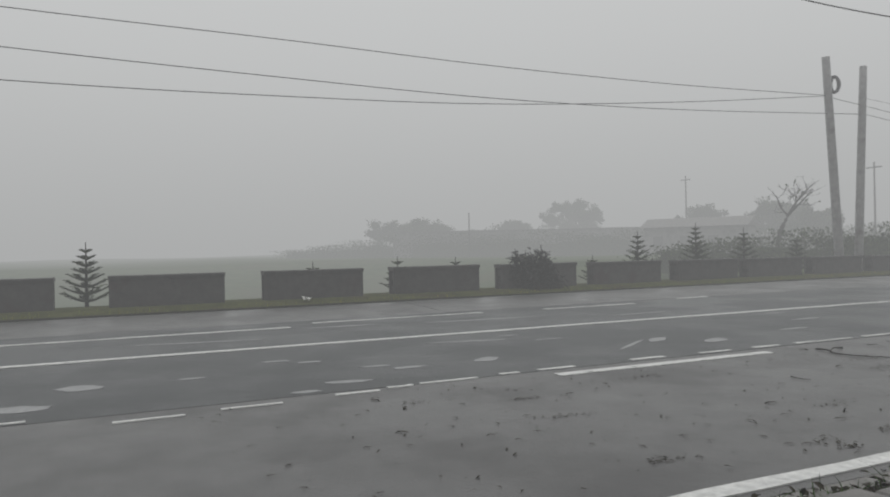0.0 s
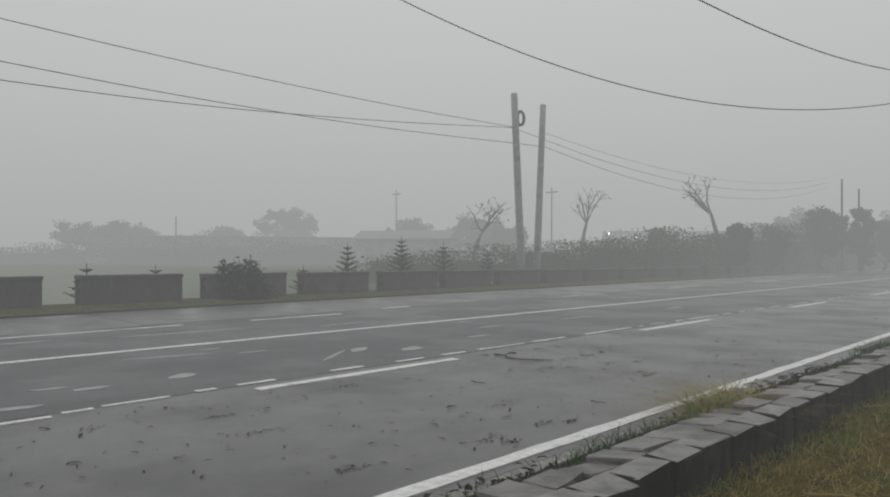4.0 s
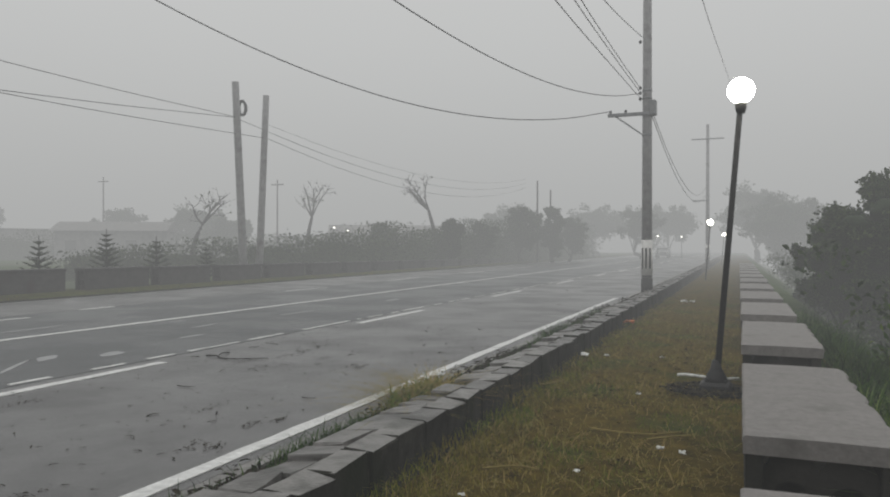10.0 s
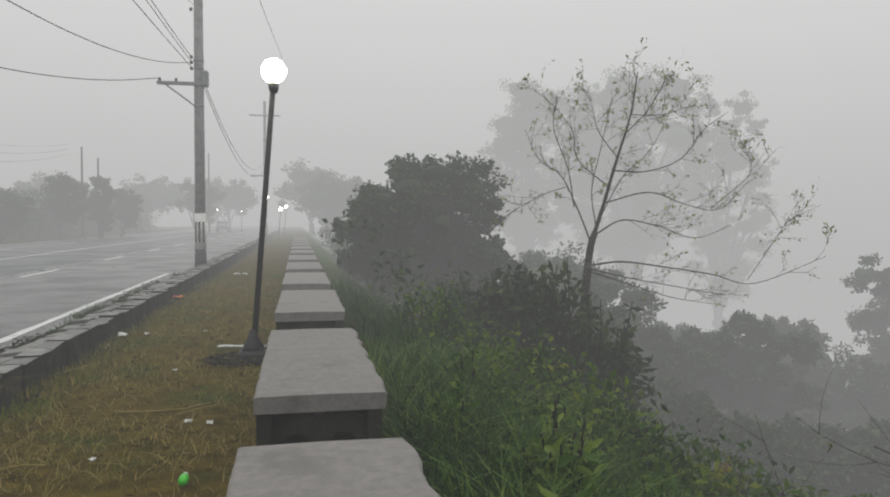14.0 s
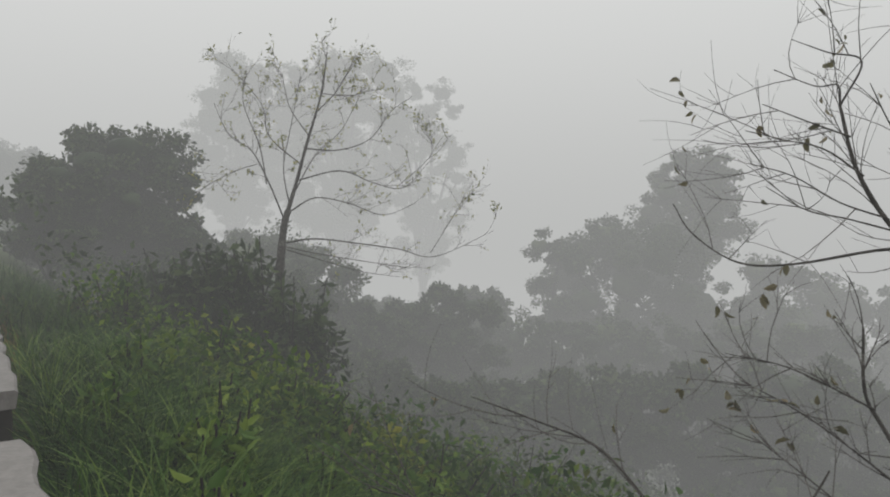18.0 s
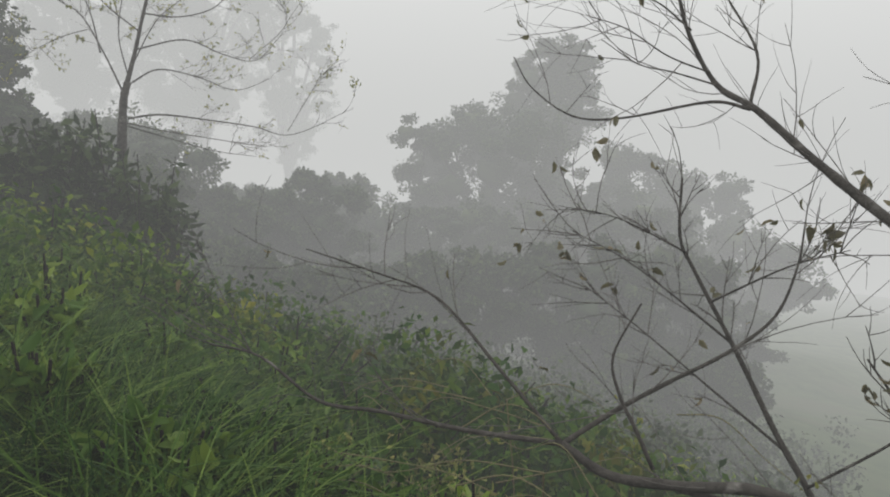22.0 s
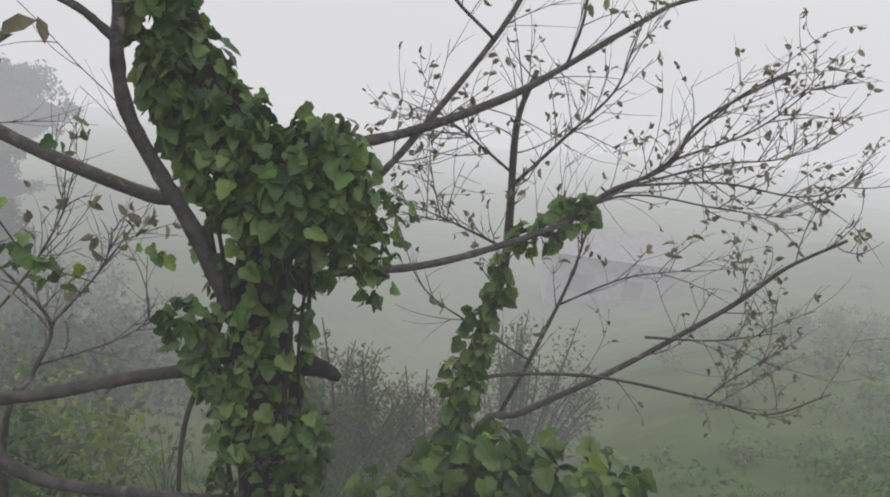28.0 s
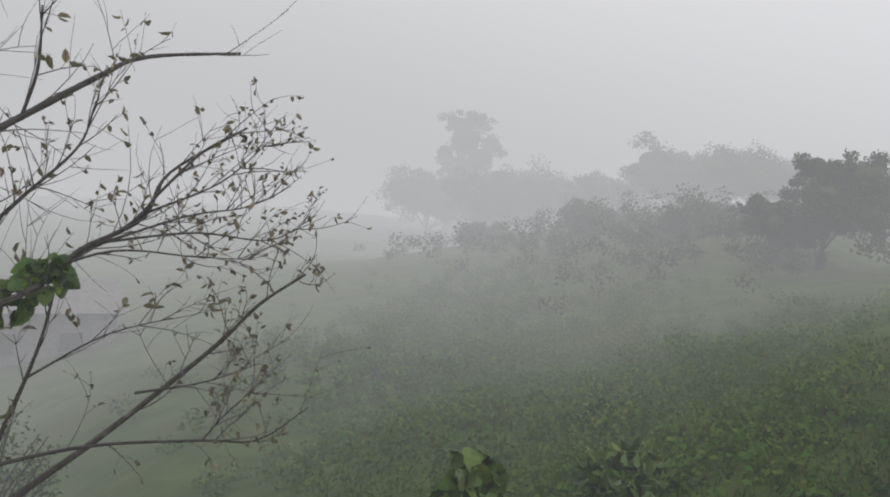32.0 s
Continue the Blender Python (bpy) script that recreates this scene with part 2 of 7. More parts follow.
M_BARK_DARK = surface("dark_bark", (0.012, 0.011, 0.010), (0.030, 0.026, 0.023), 25, 0.9, 0.8, 90, spec=0.12)
M_TWIG = surface("twig_bark", (0.045, 0.04, 0.036), (0.10, 0.09, 0.08), 25, 0.9, 0)
M_STALK = surface("dry_stalks", (0.075, 0.068, 0.028), (0.15, 0.135, 0.06), 12, 0.8, 0)
M_POLE = surface("pole_concrete", (0.17, 0.168, 0.17), (0.27, 0.265, 0.265), 5, 0.8, 0.3, 60, (0.11, 0.105, 0.10), 1.5, 0.58)
M_WHITEWASH = surface("white_paint", (0.55, 0.54, 0.52), (0.75, 0.74, 0.71), 8, 0.6, 0.2, 50, (0.25, 0.24, 0.22), 6, 0.62)
M_BLACKPAINT = surface("black_paint", (0.015, 0.015, 0.016), (0.035, 0.034, 0.034), 20, 0.6, 0.3, 80, spec=0.2)
M_WIRE = surface("wire_rubber", (0.012, 0.012, 0.013), (0.03, 0.03, 0.032), 10, 0.6, 0)
M_STEEL = surface("painted_steel", (0.12, 0.125, 0.13), (0.2, 0.205, 0.21), 10, 0.5, 0.1, 50)
M_LITTER = surface("pale_litter", (0.5, 0.5, 0.47), (0.75, 0.75, 0.72), 20, 0.5, 0.4, 60)
M_BOTTLE = surface("green_plastic", (0.06, 0.55, 0.03), (0.12, 0.75, 0.06), 20, 0.3, 0.1, 30)
M_ORANGE = surface("orange_wrapper", (0.5, 0.14, 0.03), (0.65, 0.22, 0.06), 20, 0.5, 0.2, 60)
M_WALL = surface("rendered_wall", (0.13, 0.13, 0.128), (0.20, 0.197, 0.193), 2, 0.8, 0.2, 30, (0.09, 0.09, 0.087), 0.6, 0.55)
M_ROOF = surface("sheet_roof", (0.09, 0.085, 0.082), (0.15, 0.14, 0.135), 3, 0.6, 0.2, 30)
M_GLASS = surface("dark_glass", (0.02, 0.022, 0.025), (0.03, 0.033, 0.036), 3, 0.15, 0)
M_CAR = surface("car_paint", (0.20, 0.20, 0.21), (0.26, 0.26, 0.27), 2, 0.3, 0)
M_TYRE = surface("tyre_rubber", (0.015, 0.015, 0.015), (0.03, 0.03, 0.03), 20, 0.8, 0)
M_GLOBE = glowing("lit_globe", (1.0, 0.95, 0.80), 14)
M_FARLAMP = glowing("lit_headlamp", (1.0, 0.97, 0.88), 7)


# ---- building helpers ----
def mesh_of(name, verts, faces, mat, smooth=False):
    me = bpy.data.meshes.new(name)
    me.from_pydata([tuple(v) for v in verts], [], [tuple(q) for q in faces])
    me.materials.append(mat)
    if smooth:
        me.polygons.foreach_set("use_smooth", [True] * len(me.polygons))
    me.update()
    return me


def thing(name, at, label, category, group="", kind=""):
    ob = new(name)
    ob.location = at
    ob.empty_display_size = 0.1
    return tagged(ob, label, category, group, kind)


def put(name, me, parent, label="", kind=""):
    """One mesh as a part; its coordinates are the world's, whatever its parent's place."""
    ob = new(name, me)
    ob.parent = parent
    top = parent
    place = Vector(top.location)
    if top.parent:
        place = Vector((0, 0, 0))
    ob.matrix_parent_inverse = Matrix.Translation(-place)
    return tagged(ob, label, "", "", kind)


def part(name, bm, mat, parent, label="", kind=""):
    me = bpy.data.meshes.new(name)
    bm.to_mesh(me)
    bm.free()
    me.materials.append(mat)
    return put(name, me, parent, label, kind)


def box(x0, x1, y0, y1, z0, z1, bevel=0.0, rough=0.0, rng=None):
    bm = bmesh.new()
    bmesh.ops.create_cube(bm, size=1, matrix=Matrix.LocRotScale(((x0 + x1) / 2, (y0 + y1) / 2, (z0 + z1) / 2), None, (x1 - x0, y1 - y0, z1 - z0)))
    if bevel:
        bmesh.ops.bevel(bm, geom=bm.edges[:], offset=bevel, segments=1, affect="EDGES")
    if rough and rng:
        for v in bm.verts:
            v.co += Vector((rng.uniform(-1, 1), rng.uniform(-1, 1), rng.uniform(-1, 1))) * rough
    return bm


def lathe(x, y, rings, sides=14, lean=(0, 0)):
    """A round upright body from rings of (z, radius); lean: metres sideways per metre of height."""
    bm = bmesh.new()
    z0 = rings[0][0]
    loops = []
    for z, r in rings:
        loops.append([bm.verts.new((x + lean[0] * (z - z0) + r * math.cos(a), y + lean[1] * (z - z0) + r * math.sin(a), z))
                      for a in (2 * math.pi * k / sides for k in range(sides))])
    for lo, hi in zip(loops, loops[1:]):
        for k in range(sides):
            f = bm.faces.new((lo[k], lo[(k + 1) % sides], hi[(k + 1) % sides], hi[k]))
            f.smooth = True
    bm.faces.new(loops[0][::-1])
    bm.faces.new(loops[-1])
    return bm


def curve_through(pts, steps=6):
    """A smooth line through the points."""
    p = [np.array(q, float) for q in pts]
    if len(p) < 3:
        return [p[0] + (p[-1] - p[0]) * k / steps for k in range(steps + 1)]
    p = [2 * p[0] - p[1]] + p + [2 * p[-1] - p[-2]]
    out = []
    for i in range(1, len(p) - 2):
        for k in range(steps):
            t = k / steps
            out.append(0.5 * (2 * p[i] + (p[i + 1] - p[i - 1]) * t + (2 * p[i - 1] - 5 * p[i] + 4 * p[i + 1] - p[i + 2]) * t * t
                              + (3 * p[i] - p[i - 1] - 3 * p[i + 1] + p[i + 2]) * t ** 3))
    return out + [p[-2]]


class Lot:
    """Many small shapes joined into one mesh."""

    def __init__(self, simple=False):
        self.v, self.f, self.leaves, self.simple = [], [], [], simple

    def tube(self, line, r0, r1, sides=5, knots=0.0, rng=None):
        line = [np.asarray(q, float) for q in line]
        n = len(line)
        base = len(self.v)
        for i, q in enumerate(line):
            d = line[min(i + 1, n - 1)] - line[max(i - 1, 0)]
            d = d / (np.linalg.norm(d) + 1e-9)
            u = np.cross(d, (0.3, 0.2, 0.93) if abs(d[2]) < 0.9 else (1, 0, 0))
            u /= np.linalg.norm(u) + 1e-9
            w = np.cross(d, u)
            r = r0 + (r1 - r0) * i / (n - 1)
            if knots and rng:
                r *= 1 + knots * rng.uniform(-1, 1)
            for k in range(sides):
                a = 2 * math.pi * k / sides
                self.v.append(q + r * (math.cos(a) * u + math.sin(a) * w))
        for i in range(n - 1):
            for k in range(sides):
                a, b = base + i * sides + k, base + i * sides + (k + 1) % sides
                self.f.append((a, b, b + sides, a + sides))
        self.f.append(tuple(base + k for k in range(sides))[::-1])
        self.f.append(tuple(base + (n - 1) * sides + k for k in range(sides)))

    def leaf(self, at, way, up, length, width, fold=0.25):
        """A folded leaf with a rounded outline; built with all the others when the mesh is made."""
        self.leaves.append((at[0], at[1], at[2], way[0], way[1], way[2], up[0], up[1], up[2], length, width, fold))

    def mesh(self, name, mat, smooth=False):
        if not self.leaves:
            return mesh_of(name, self.v, self.f, mat, smooth)
        d = np.array(self.leaves)
        at, way, up, length, width, fold = d[:, 0:3], d[:, 3:6], d[:, 6:9], d[:, 9:10], d[:, 10:11], d[:, 11:12]
        way = way / (np.linalg.norm(way, axis=1, keepdims=True) + 1e-9)
        side = np.cross(way, up)
        side /= np.linalg.norm(side, axis=1, keepdims=True) + 1e-9
        nrm = np.cross(side, way)
        dip = nrm * width * fold
        if self.simple:
            quad = np.stack([at, at + way * length * 0.5 + side * width * 0.5 + dip, at + way * length, at + way * length * 0.5 - side * width * 0.5 + dip], 1).reshape(-1, 3)
            pick, count = np.array([[0, 1, 2, 3]]), [4]
        else:
            pick, count = np.array([[0, 1, 2, 6, 6, 2, 3, 0, 6, 4, 5, 6, 3, 4]]), [4, 3, 4, 3]
            quad = np.stack([at, at + way * length * 0.3 + side * width * 0.5 + dip, at + way * length * 0.72 + side * width * 0.36 + dip * 0.7,
                             at + way * length - nrm * length * 0.12, at + way * length * 0.72 - side * width * 0.36 + dip * 0.7,
                             at + way * length * 0.3 - side * width * 0.5 + dip, at + way * length * 0.5], 1).reshape(-1, 3)
        b0 = len(self.v)
        base = b0 + (4 if self.simple else 7) * np.arange(len(d))[:, None]
        corner = (base + pick).ravel()
        sizes = np.tile(count, len(d))
        verts = np.concatenate([np.array(self.v, float).reshape(-1, 3), quad])
        corner = np.concatenate([np.array([c for f in self.f for c in f], int), corner])
        sizes = np.concatenate([np.array([len(f) for f in self.f], int), sizes])
        me = bpy.data.meshes.new(name)
        me.vertices.add(len(verts))
        me.vertices.foreach_set("co", verts.ravel().astype(np.float32))
        me.loops.add(len(corner))
        me.loops.foreach_set("vertex_index", corner.astype(np.int32))
        me.polygons.add(len(sizes))
        me.polygons.foreach_set("loop_start", np.concatenate([[0], np.cumsum(sizes)[:-1]]).astype(np.int32))
        me.materials.append(mat)
        me.update(calc_edges=True)
        return me


def rand_dir(rng):
    z, a = rng.uniform(-1, 1), rng.uniform(0, 6.2832)
    r = math.sqrt(1 - z * z)
    return np.array((r * math.cos(a), r * math.sin(a), z))


def sprout(lot, rng, line, count, length, radius, depth, tips, spread=0.8, rise=0.15, start=0.25, sides=4):
    """Side shoots along a line, which branch again; tips gathers the ends and the ways they point."""
    n = len(line)
    for _ in range(count):
        i = min(n - 2, int(n * rng.uniform(start, 1.0)))
        at = line[i]
        ahead = line[i + 1] - line[i]
        ahead = ahead / (np.linalg.norm(ahead) + 1e-9)
        d = ahead * rng.uniform(0.5, 1.0) + rand_dir(rng) * spread + np.array([0, 0, rise])
        d /= np.linalg.norm(d)
        ln = length * rng.uniform(0.5, 1.25)
        pts, q = [np.array(at)], np.array(at)
        curl = rand_dir(rng) * 0.13 + np.array([0, 0, rise * 0.3])
        for _k in range(5):
            d = d + curl + rand_dir(rng) * 0.07
            d /= np.linalg.norm(d)
            q = q + d * ln / 5
            pts.append(q)
        lot.tube(pts, radius, radius * 0.4, sides)
        tips.append((q, d, ln))
        if depth > 1:
            sprout(lot, rng, pts, rng.randint(2, 4), ln * 0.6, radius * 0.55, depth - 1, tips, spread, rise, 0.2, sides)


def ground_height(x, y):
    """Level verge beside the road, then a bank that falls into the valley."""
    w = 0.35 * math.sin(0.31 * y + 0.4) + 0.2 * math.sin(0.83 * y + 1.7)
    s = x - 1.05 - 0.25 * w
    if s <= 0:
        return 0.0
    z = -0.62 * s if s < 7 else -4.34 - 0.42 * (s - 7) if s < 25 else -11.9 - 0.2 * (s - 25)
    soft = min(1.0, s / 1.2)
    ease = [max(0.0, min(1.0, q)) for q in ((-y - 18) / 46, (x - 0.5) / 9, (x - 24) / 26)]
    ease = [q * q * (3 - 2 * q) for q in ease]
    z += 7.2 * ease[0] * ease[1] * (1 - ease[2])          # the hillside behind
    gully = math.exp(-1.3 * ((y + 0.25 * x) / (0.3 * x + 1.5)) ** 2)
    down = max(0.0, min(1.0, (x - 3.2) / 9))
    z -= 2.5 * gully * down * down * (3 - 2 * down)       # the deep gully that opens below the vine-clad tree
    return z * soft + 0.12 * math.sin(1.3 * x + 0.7 * y) * min(1, s / 3) + 0.5 * math.sin(0.21 * x + 0.17 * y) * min(1, s / 9)


# ---- the ground and the road ----
R = random.Random(11)
EDGE, SEAM, CENTRE, FAR_SEAM, FAR_EDGE = -3.19, -6.86, -10.25, -13.6, -16.3   # lines across the road


def land_sheet():
    """One sheet out to the horizon: fine near the camera, coarse far off; it lies under the road and the verge."""
    def steps(fine0, fine1, step, out):
        near = list(np.arange(fine0, fine1, step))
        far, d, lo, hi = [], step, fine0, fine1
        left, right = [], []
        while hi < out or lo > -out:
            d *= 1.35
            lo, hi = lo - d, hi + d
            left.append(lo)
            right.append(hi)
        return sorted(left) + near + [fine1] + right
    xs, ys = steps(-3.0, 14.0, 0.5, 1500), steps(-14.0, 26.0, 0.6, 1500)
    verts, faces = [], []
    for y in ys:
        for x in xs:
            z = ground_height(x, y)
            if x < -18.2:
                dip = min(1, max(0, (-19.5 - x) / 9)) * min(1, max(0, (x + 66) / 8)) * min(1, max(0, (28 - y) / 9))
                z = 0.1 + 0.15 * math.sin(0.2 * x + 0.13 * y) - 2.4 * dip
            elif x < -1.9:
                z = -0.12
            elif x <= 1.0:
                z = 0.025 * math.sin(2.1 * x + 0.9 * y) * math.sin(1.1 * y)
            verts.append((x, y, z))
    n = len(xs)
    for j in range(len(ys) - 1):
        for i in range(n - 1):
            a = j * n + i
            faces.append((a, a + 1, a + n + 1, a + n))
    me = mesh_of("ground", verts, faces, M_BANK, True)
    me.materials.append(M_SOIL)
    for p in me.polygons:
        if -3.0 < p.center.x < (0.9 if p.center.y > 0.5 else 0.1) and abs(p.center.y) < 140:
            p.material_index = 1
    return tagged(new("ground", me), "grassy ground that falls from the roadside into a foggy valley", "ground", "", "structure")


ground = land_sheet()


def strip(name, x0, x1, z0, z1, mat, parent, y0=-160, y1=320, label="", z_low=-0.1):
    """A long strip of paving with its thickness; z0 and z1 are the heights of its two edges."""
    v = [(x0, y0, z_low), (x1, y0, z_low), (x1, y1, z_low), (x0, y1, z_low), (x0, y0, z0), (x1, y0, z1), (x1, y1, z1), (x0, y1, z0)]
    f = [(4, 5, 6, 7), (0, 1, 5, 4), (1, 2, 6, 5), (2, 3, 7, 6), (3, 0, 4, 7)]
    return put(name, mesh_of(name, v, f, mat), parent, label)


road = tagged(new("road"), "wet two-lane asphalt road with concrete lanes on both sides", "road", "", "structure")
strip("asphalt", FAR_SEAM, SEAM, 0.015, 0.0, M_ASPHALT, road, label="dark wet asphalt lanes")
strip("gutter_strip", -2.98, -2.62, -0.02, -0.02, M_DIRT, road, -60, 120, "dirt and rubbish along the curb")

# far pavement: verge and its edge
far_verge = tagged(new("verge_far", mesh_of("verge_far", [(-16.35, -160, 0.06), (-16.35, 320, 0.06), (-17.3, 320, 0.17), (-17.3, -160, 0.17), (-18.6, -160, 0.15), (-18.6, 320, 0.15)],
                                            [(0, 1, 2, 3), (3, 2, 5, 4)], M_FARVERGE)), "narrow grassy verge along the far side of the road", "verge", "", "structure")


def paint(name, x0, x1, y0, y1, parent, mat=None, z=0.006, rng=R, ragged=0.012):
    """A painted line with slightly ragged edges, a film 3 mm thick."""
    n = max(2, int((y1 - y0) / 0.35))
    n = min(n, 160)
    verts, faces = [], []
    for i in range(n + 1):
        y = y0 + (y1 - y0) * i / n
        a, b = x0 + rng.uniform(-1, 1) * ragged, x1 + rng.uniform(-1, 1) * ragged
        verts += [(a, y, z), (b, y, z), (a, y, z - 0.01), (b, y, z - 0.01)]
    for i in range(n):
        k = 4 * i
        faces += [(k, k + 1, k + 5, k + 4), (k, k + 4, k + 6, k + 2), (k + 1, k + 3, k + 7, k + 5)]
    faces += [(0, 2, 3, 1), (4 * n, 4 * n + 1, 4 * n + 3, 4 * n + 2)]
    return put(name, mesh_of(name, verts, faces, mat or M_PAINT), parent)


paint("edge_line", EDGE - 0.070, EDGE + 0.060, -60, 1.0, road, ragged=0.012)
paint("edge_line", EDGE - 0.070, EDGE + 0.060, 1.04, 20.6, road, ragged=0.012)
paint("centre_line", CENTRE - 0.07, CENTRE + 0.07, -60, 60, road, z=0.018)
paint("centre_line", CENTRE - 0.07, CENTRE + 0.07, 60, 260, road, z=0.018)
for k in range(-8, 19):                                # lane dashes on the concrete beside the seam
    paint("lane_dash", -6.64, -6.50, 4.05 + 7.9 * k, 7.02 + 7.9 * k, road)
for x, y0, y1 in ((-6.55, -0.09, 0.45), (-6.62, 0.74, 1.26), (-6.72, 1.76, 2.18), (-6.80, 2.29, 2.55), (-6.84, 2.64, 3.27), (-6.89, 3.56, 3.78), (-6.91, 4.03, 4.48), (-6.95, 5.28, 5.75)):
    paint("worn_line", x - 0.03, x + 0.03, y0, y1, road, z=0.008, ragged=0.012)       # worn remains of the line along the seam
for k in list(range(-4, 0)) + list(range(2, 14)):
    base = -0.6 + 3.4 * k
    for a, b in ((0.0, 0.5), (1.05, 1.32), (1.6, 1.82), (1.98, 2.6), (2.95, 3.1)):
        j = R.uniform(-0.12, 0.12)
        paint("worn_line", SEAM - 0.10, SEAM - 0.04, base + a + j, base + b + j + R.uniform(-0.1, 0.2), road, z=0.008, ragged=0.02)
for x, y0, y1 in ((-12.6, -9.0, -5.5), (-12.6, -4.5, 2.6), (-13.1, 3.1, 6.5), (-13.0, 7.9, 10.2), (-13.55, 11.9, 12.8), (-13.25, 19.3, 21.7), (-13.5, 27, 30), (-13.5, 36, 39), (-13.5, 46, 49)):
    paint("far_dash", x - 0.05, x + 0.05, y0, y1, road, z=0.022, ragged=0.02)         # thin worn lines on the far lane


def worn_patch(x, y, length, width, turn, parent):
    """A pale scuffed patch with an uneven outline, a thin skin over the asphalt."""
    n, verts = 14, []
    for k in range(n):
        a = 2 * math.pi * k / n
        r = R.uniform(0.75, 1.1)
        u, w = math.cos(a) * length / 2 * r, math.sin(a) * width / 2 * r
        verts.append((x + u * math.cos(turn) - w * math.sin(turn), y + u * math.sin(turn) + w * math.cos(turn), 0))
    verts = [(a, b, 0.015 * (SEAM - a) / (SEAM - FAR_SEAM) + 0.004) for a, b, _ in verts]
    low = [(a, b, h - 0.006) for a, b, h in verts]
    faces = [tuple(range(n))] + [(k, k + n, (k + 1) % n + n, (k + 1) % n) for k in range(n)]
    put("worn_patch", mesh_of("worn_patch", verts + low, faces, M_WORN), parent)


for x, y, ln, w, turn in ((-9.4, 4.4, 1.3, 0.10, 1.35), (-9.65, 5.2, 0.35, 0.08, 1.5), (-9.0, 5.5, 0.5, 0.08, 1.5), (-7.95, 6.1, 1.2, 0.07, 2.2),
                          (-8.15, 6.7, 0.5, 0.22, 2.1), (-7.7, 7.3, 0.5, 0.25, 2.0), (-7.85, 3.9, 0.42, 0.25, 2.0), (-7.8, 2.9, 0.42, 0.16, 1.6),
                          (-8.05, 2.6, 0.4, 0.1, 1.5), (-8.75, 2.0, 0.3, 0.12, 1.5), (-9.0, 1.65, 0.35, 0.1, 1.5), (-8.3, 0.65, 0.3, 0.1, 1.5),
                          (-7.3, 2.05, 0.5, 0.15, 1.4), (-7.0, 1.55, 0.3, 0.12, 1.5), (-8.05, 9.2, 0.6, 0.12, 1.6), (-8.9, 10.5, 0.8, 0.12, 1.6),
                          (-8.8, 13.3, 1.4, 0.10, 1.5), (-9.9, 10.9, 0.5, 0.1, 1.6), (-8.3, -0.4, 0.5, 0.3, 1.2), (-7.5, -0.9, 0.7, 0.3, 1.4), (-8.6, 17.5, 0.9, 0.2, 1.6),
                          (-11.4, 1.0, 2.2, 0.10, 1.4), (-11.9, 6.0, 2.6, 0.12, 1.5), (-11.2, 9.0, 1.5, 0.1, 1.6), (-12.3, 3.4, 1.2, 0.12, 1.5)):
    worn_patch(x, y, ln, w, turn, road)


# ---- the roadside: barriers, lamps, poles ----
def holed_panel(lot, x0, x1, y, z0, z1, side, depth=0.14, r=0.085):
    """A panel across a barrier's end with two round cores that run into the block. side: which way it faces along y."""
    mid = (x0 + x1) / 2
    n = 16
    for a, b in ((x0, mid), (mid, x1)):
        cx, cz = (a + b) / 2, (z0 + z1) / 2
        base = len(lot.v)
        for k in range(n):
            t = 2 * math.pi * (k + 0.5) / n
            c, s = math.cos(t), math.sin(t)
            m = max(abs(c), abs(s))
            lot.v.append((cx + (b - a) / 2 * c / m, y, cz + (z1 - z0) / 2 * s / m))
            lot.v.append((cx + r * c, y, cz + r * s))
            lot.v.append((cx + r * c, y - side * depth, cz + r * s))
        for k in range(n):
            p, q = base + 3 * k, base + 3 * ((k + 1) % n)
            lot.f += [(p, q, q + 1, p + 1), (p + 1, q + 1, q + 2, p + 2)]
        lot.f.append(tuple(base + 3 * k + 2 for k in range(n)))


def barrier(x0, x1, length, high, mat_body, mat_cap, label, group, seed):
    """A roadside barrier of hollow blocks between plastered posts under a concrete cap, its base at the origin."""
    rng = random.Random(seed)
    ob = thing("concrete_barrier", (0, 0, 0), label, "barrier", group)
    cap, post, inset = 0.09, 0.09, 0.05
    hc = high - cap
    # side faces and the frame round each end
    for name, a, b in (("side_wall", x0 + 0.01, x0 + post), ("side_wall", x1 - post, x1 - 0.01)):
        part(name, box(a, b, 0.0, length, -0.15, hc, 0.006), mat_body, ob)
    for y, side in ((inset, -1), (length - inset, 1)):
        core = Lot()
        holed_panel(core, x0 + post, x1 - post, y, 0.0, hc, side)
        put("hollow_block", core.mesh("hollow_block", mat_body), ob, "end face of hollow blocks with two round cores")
    # the cap: a slab whose outer edge is broken and uneven
    n = 18
    bm = bmesh.new()
    rows = []
    for i in range(n + 1):
        y = -0.012 + (length + 0.024) * i / n
        e0 = x0 + rng.uniform(-0.004, 0.004)
        e1 = x1 + 0.02 + rng.uniform(-0.022, 0.012)
        t = high + rng.uniform(-0.003, 0.003)
        rows.append([bm.verts.new(c) for c in ((e0, y, hc), (e0, y, t - 0.008), (e0 + 0.012, y, t), ((x0 + x1) / 2, y, t + 0.004), (e1 - 0.014, y, t), (e1, y, t - 0.014), (e1 - 0.012, y, hc))])
    for r, s in zip(rows, rows[1:]):
        for k in range(7):
            bm.faces.new((r[k], s[k], s[(k + 1) % 7], r[(k + 1) % 7]))
    bm.faces.new(rows[0])
    bm.faces.new(rows[-1][::-1])
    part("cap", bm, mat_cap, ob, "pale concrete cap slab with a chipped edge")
    return ob


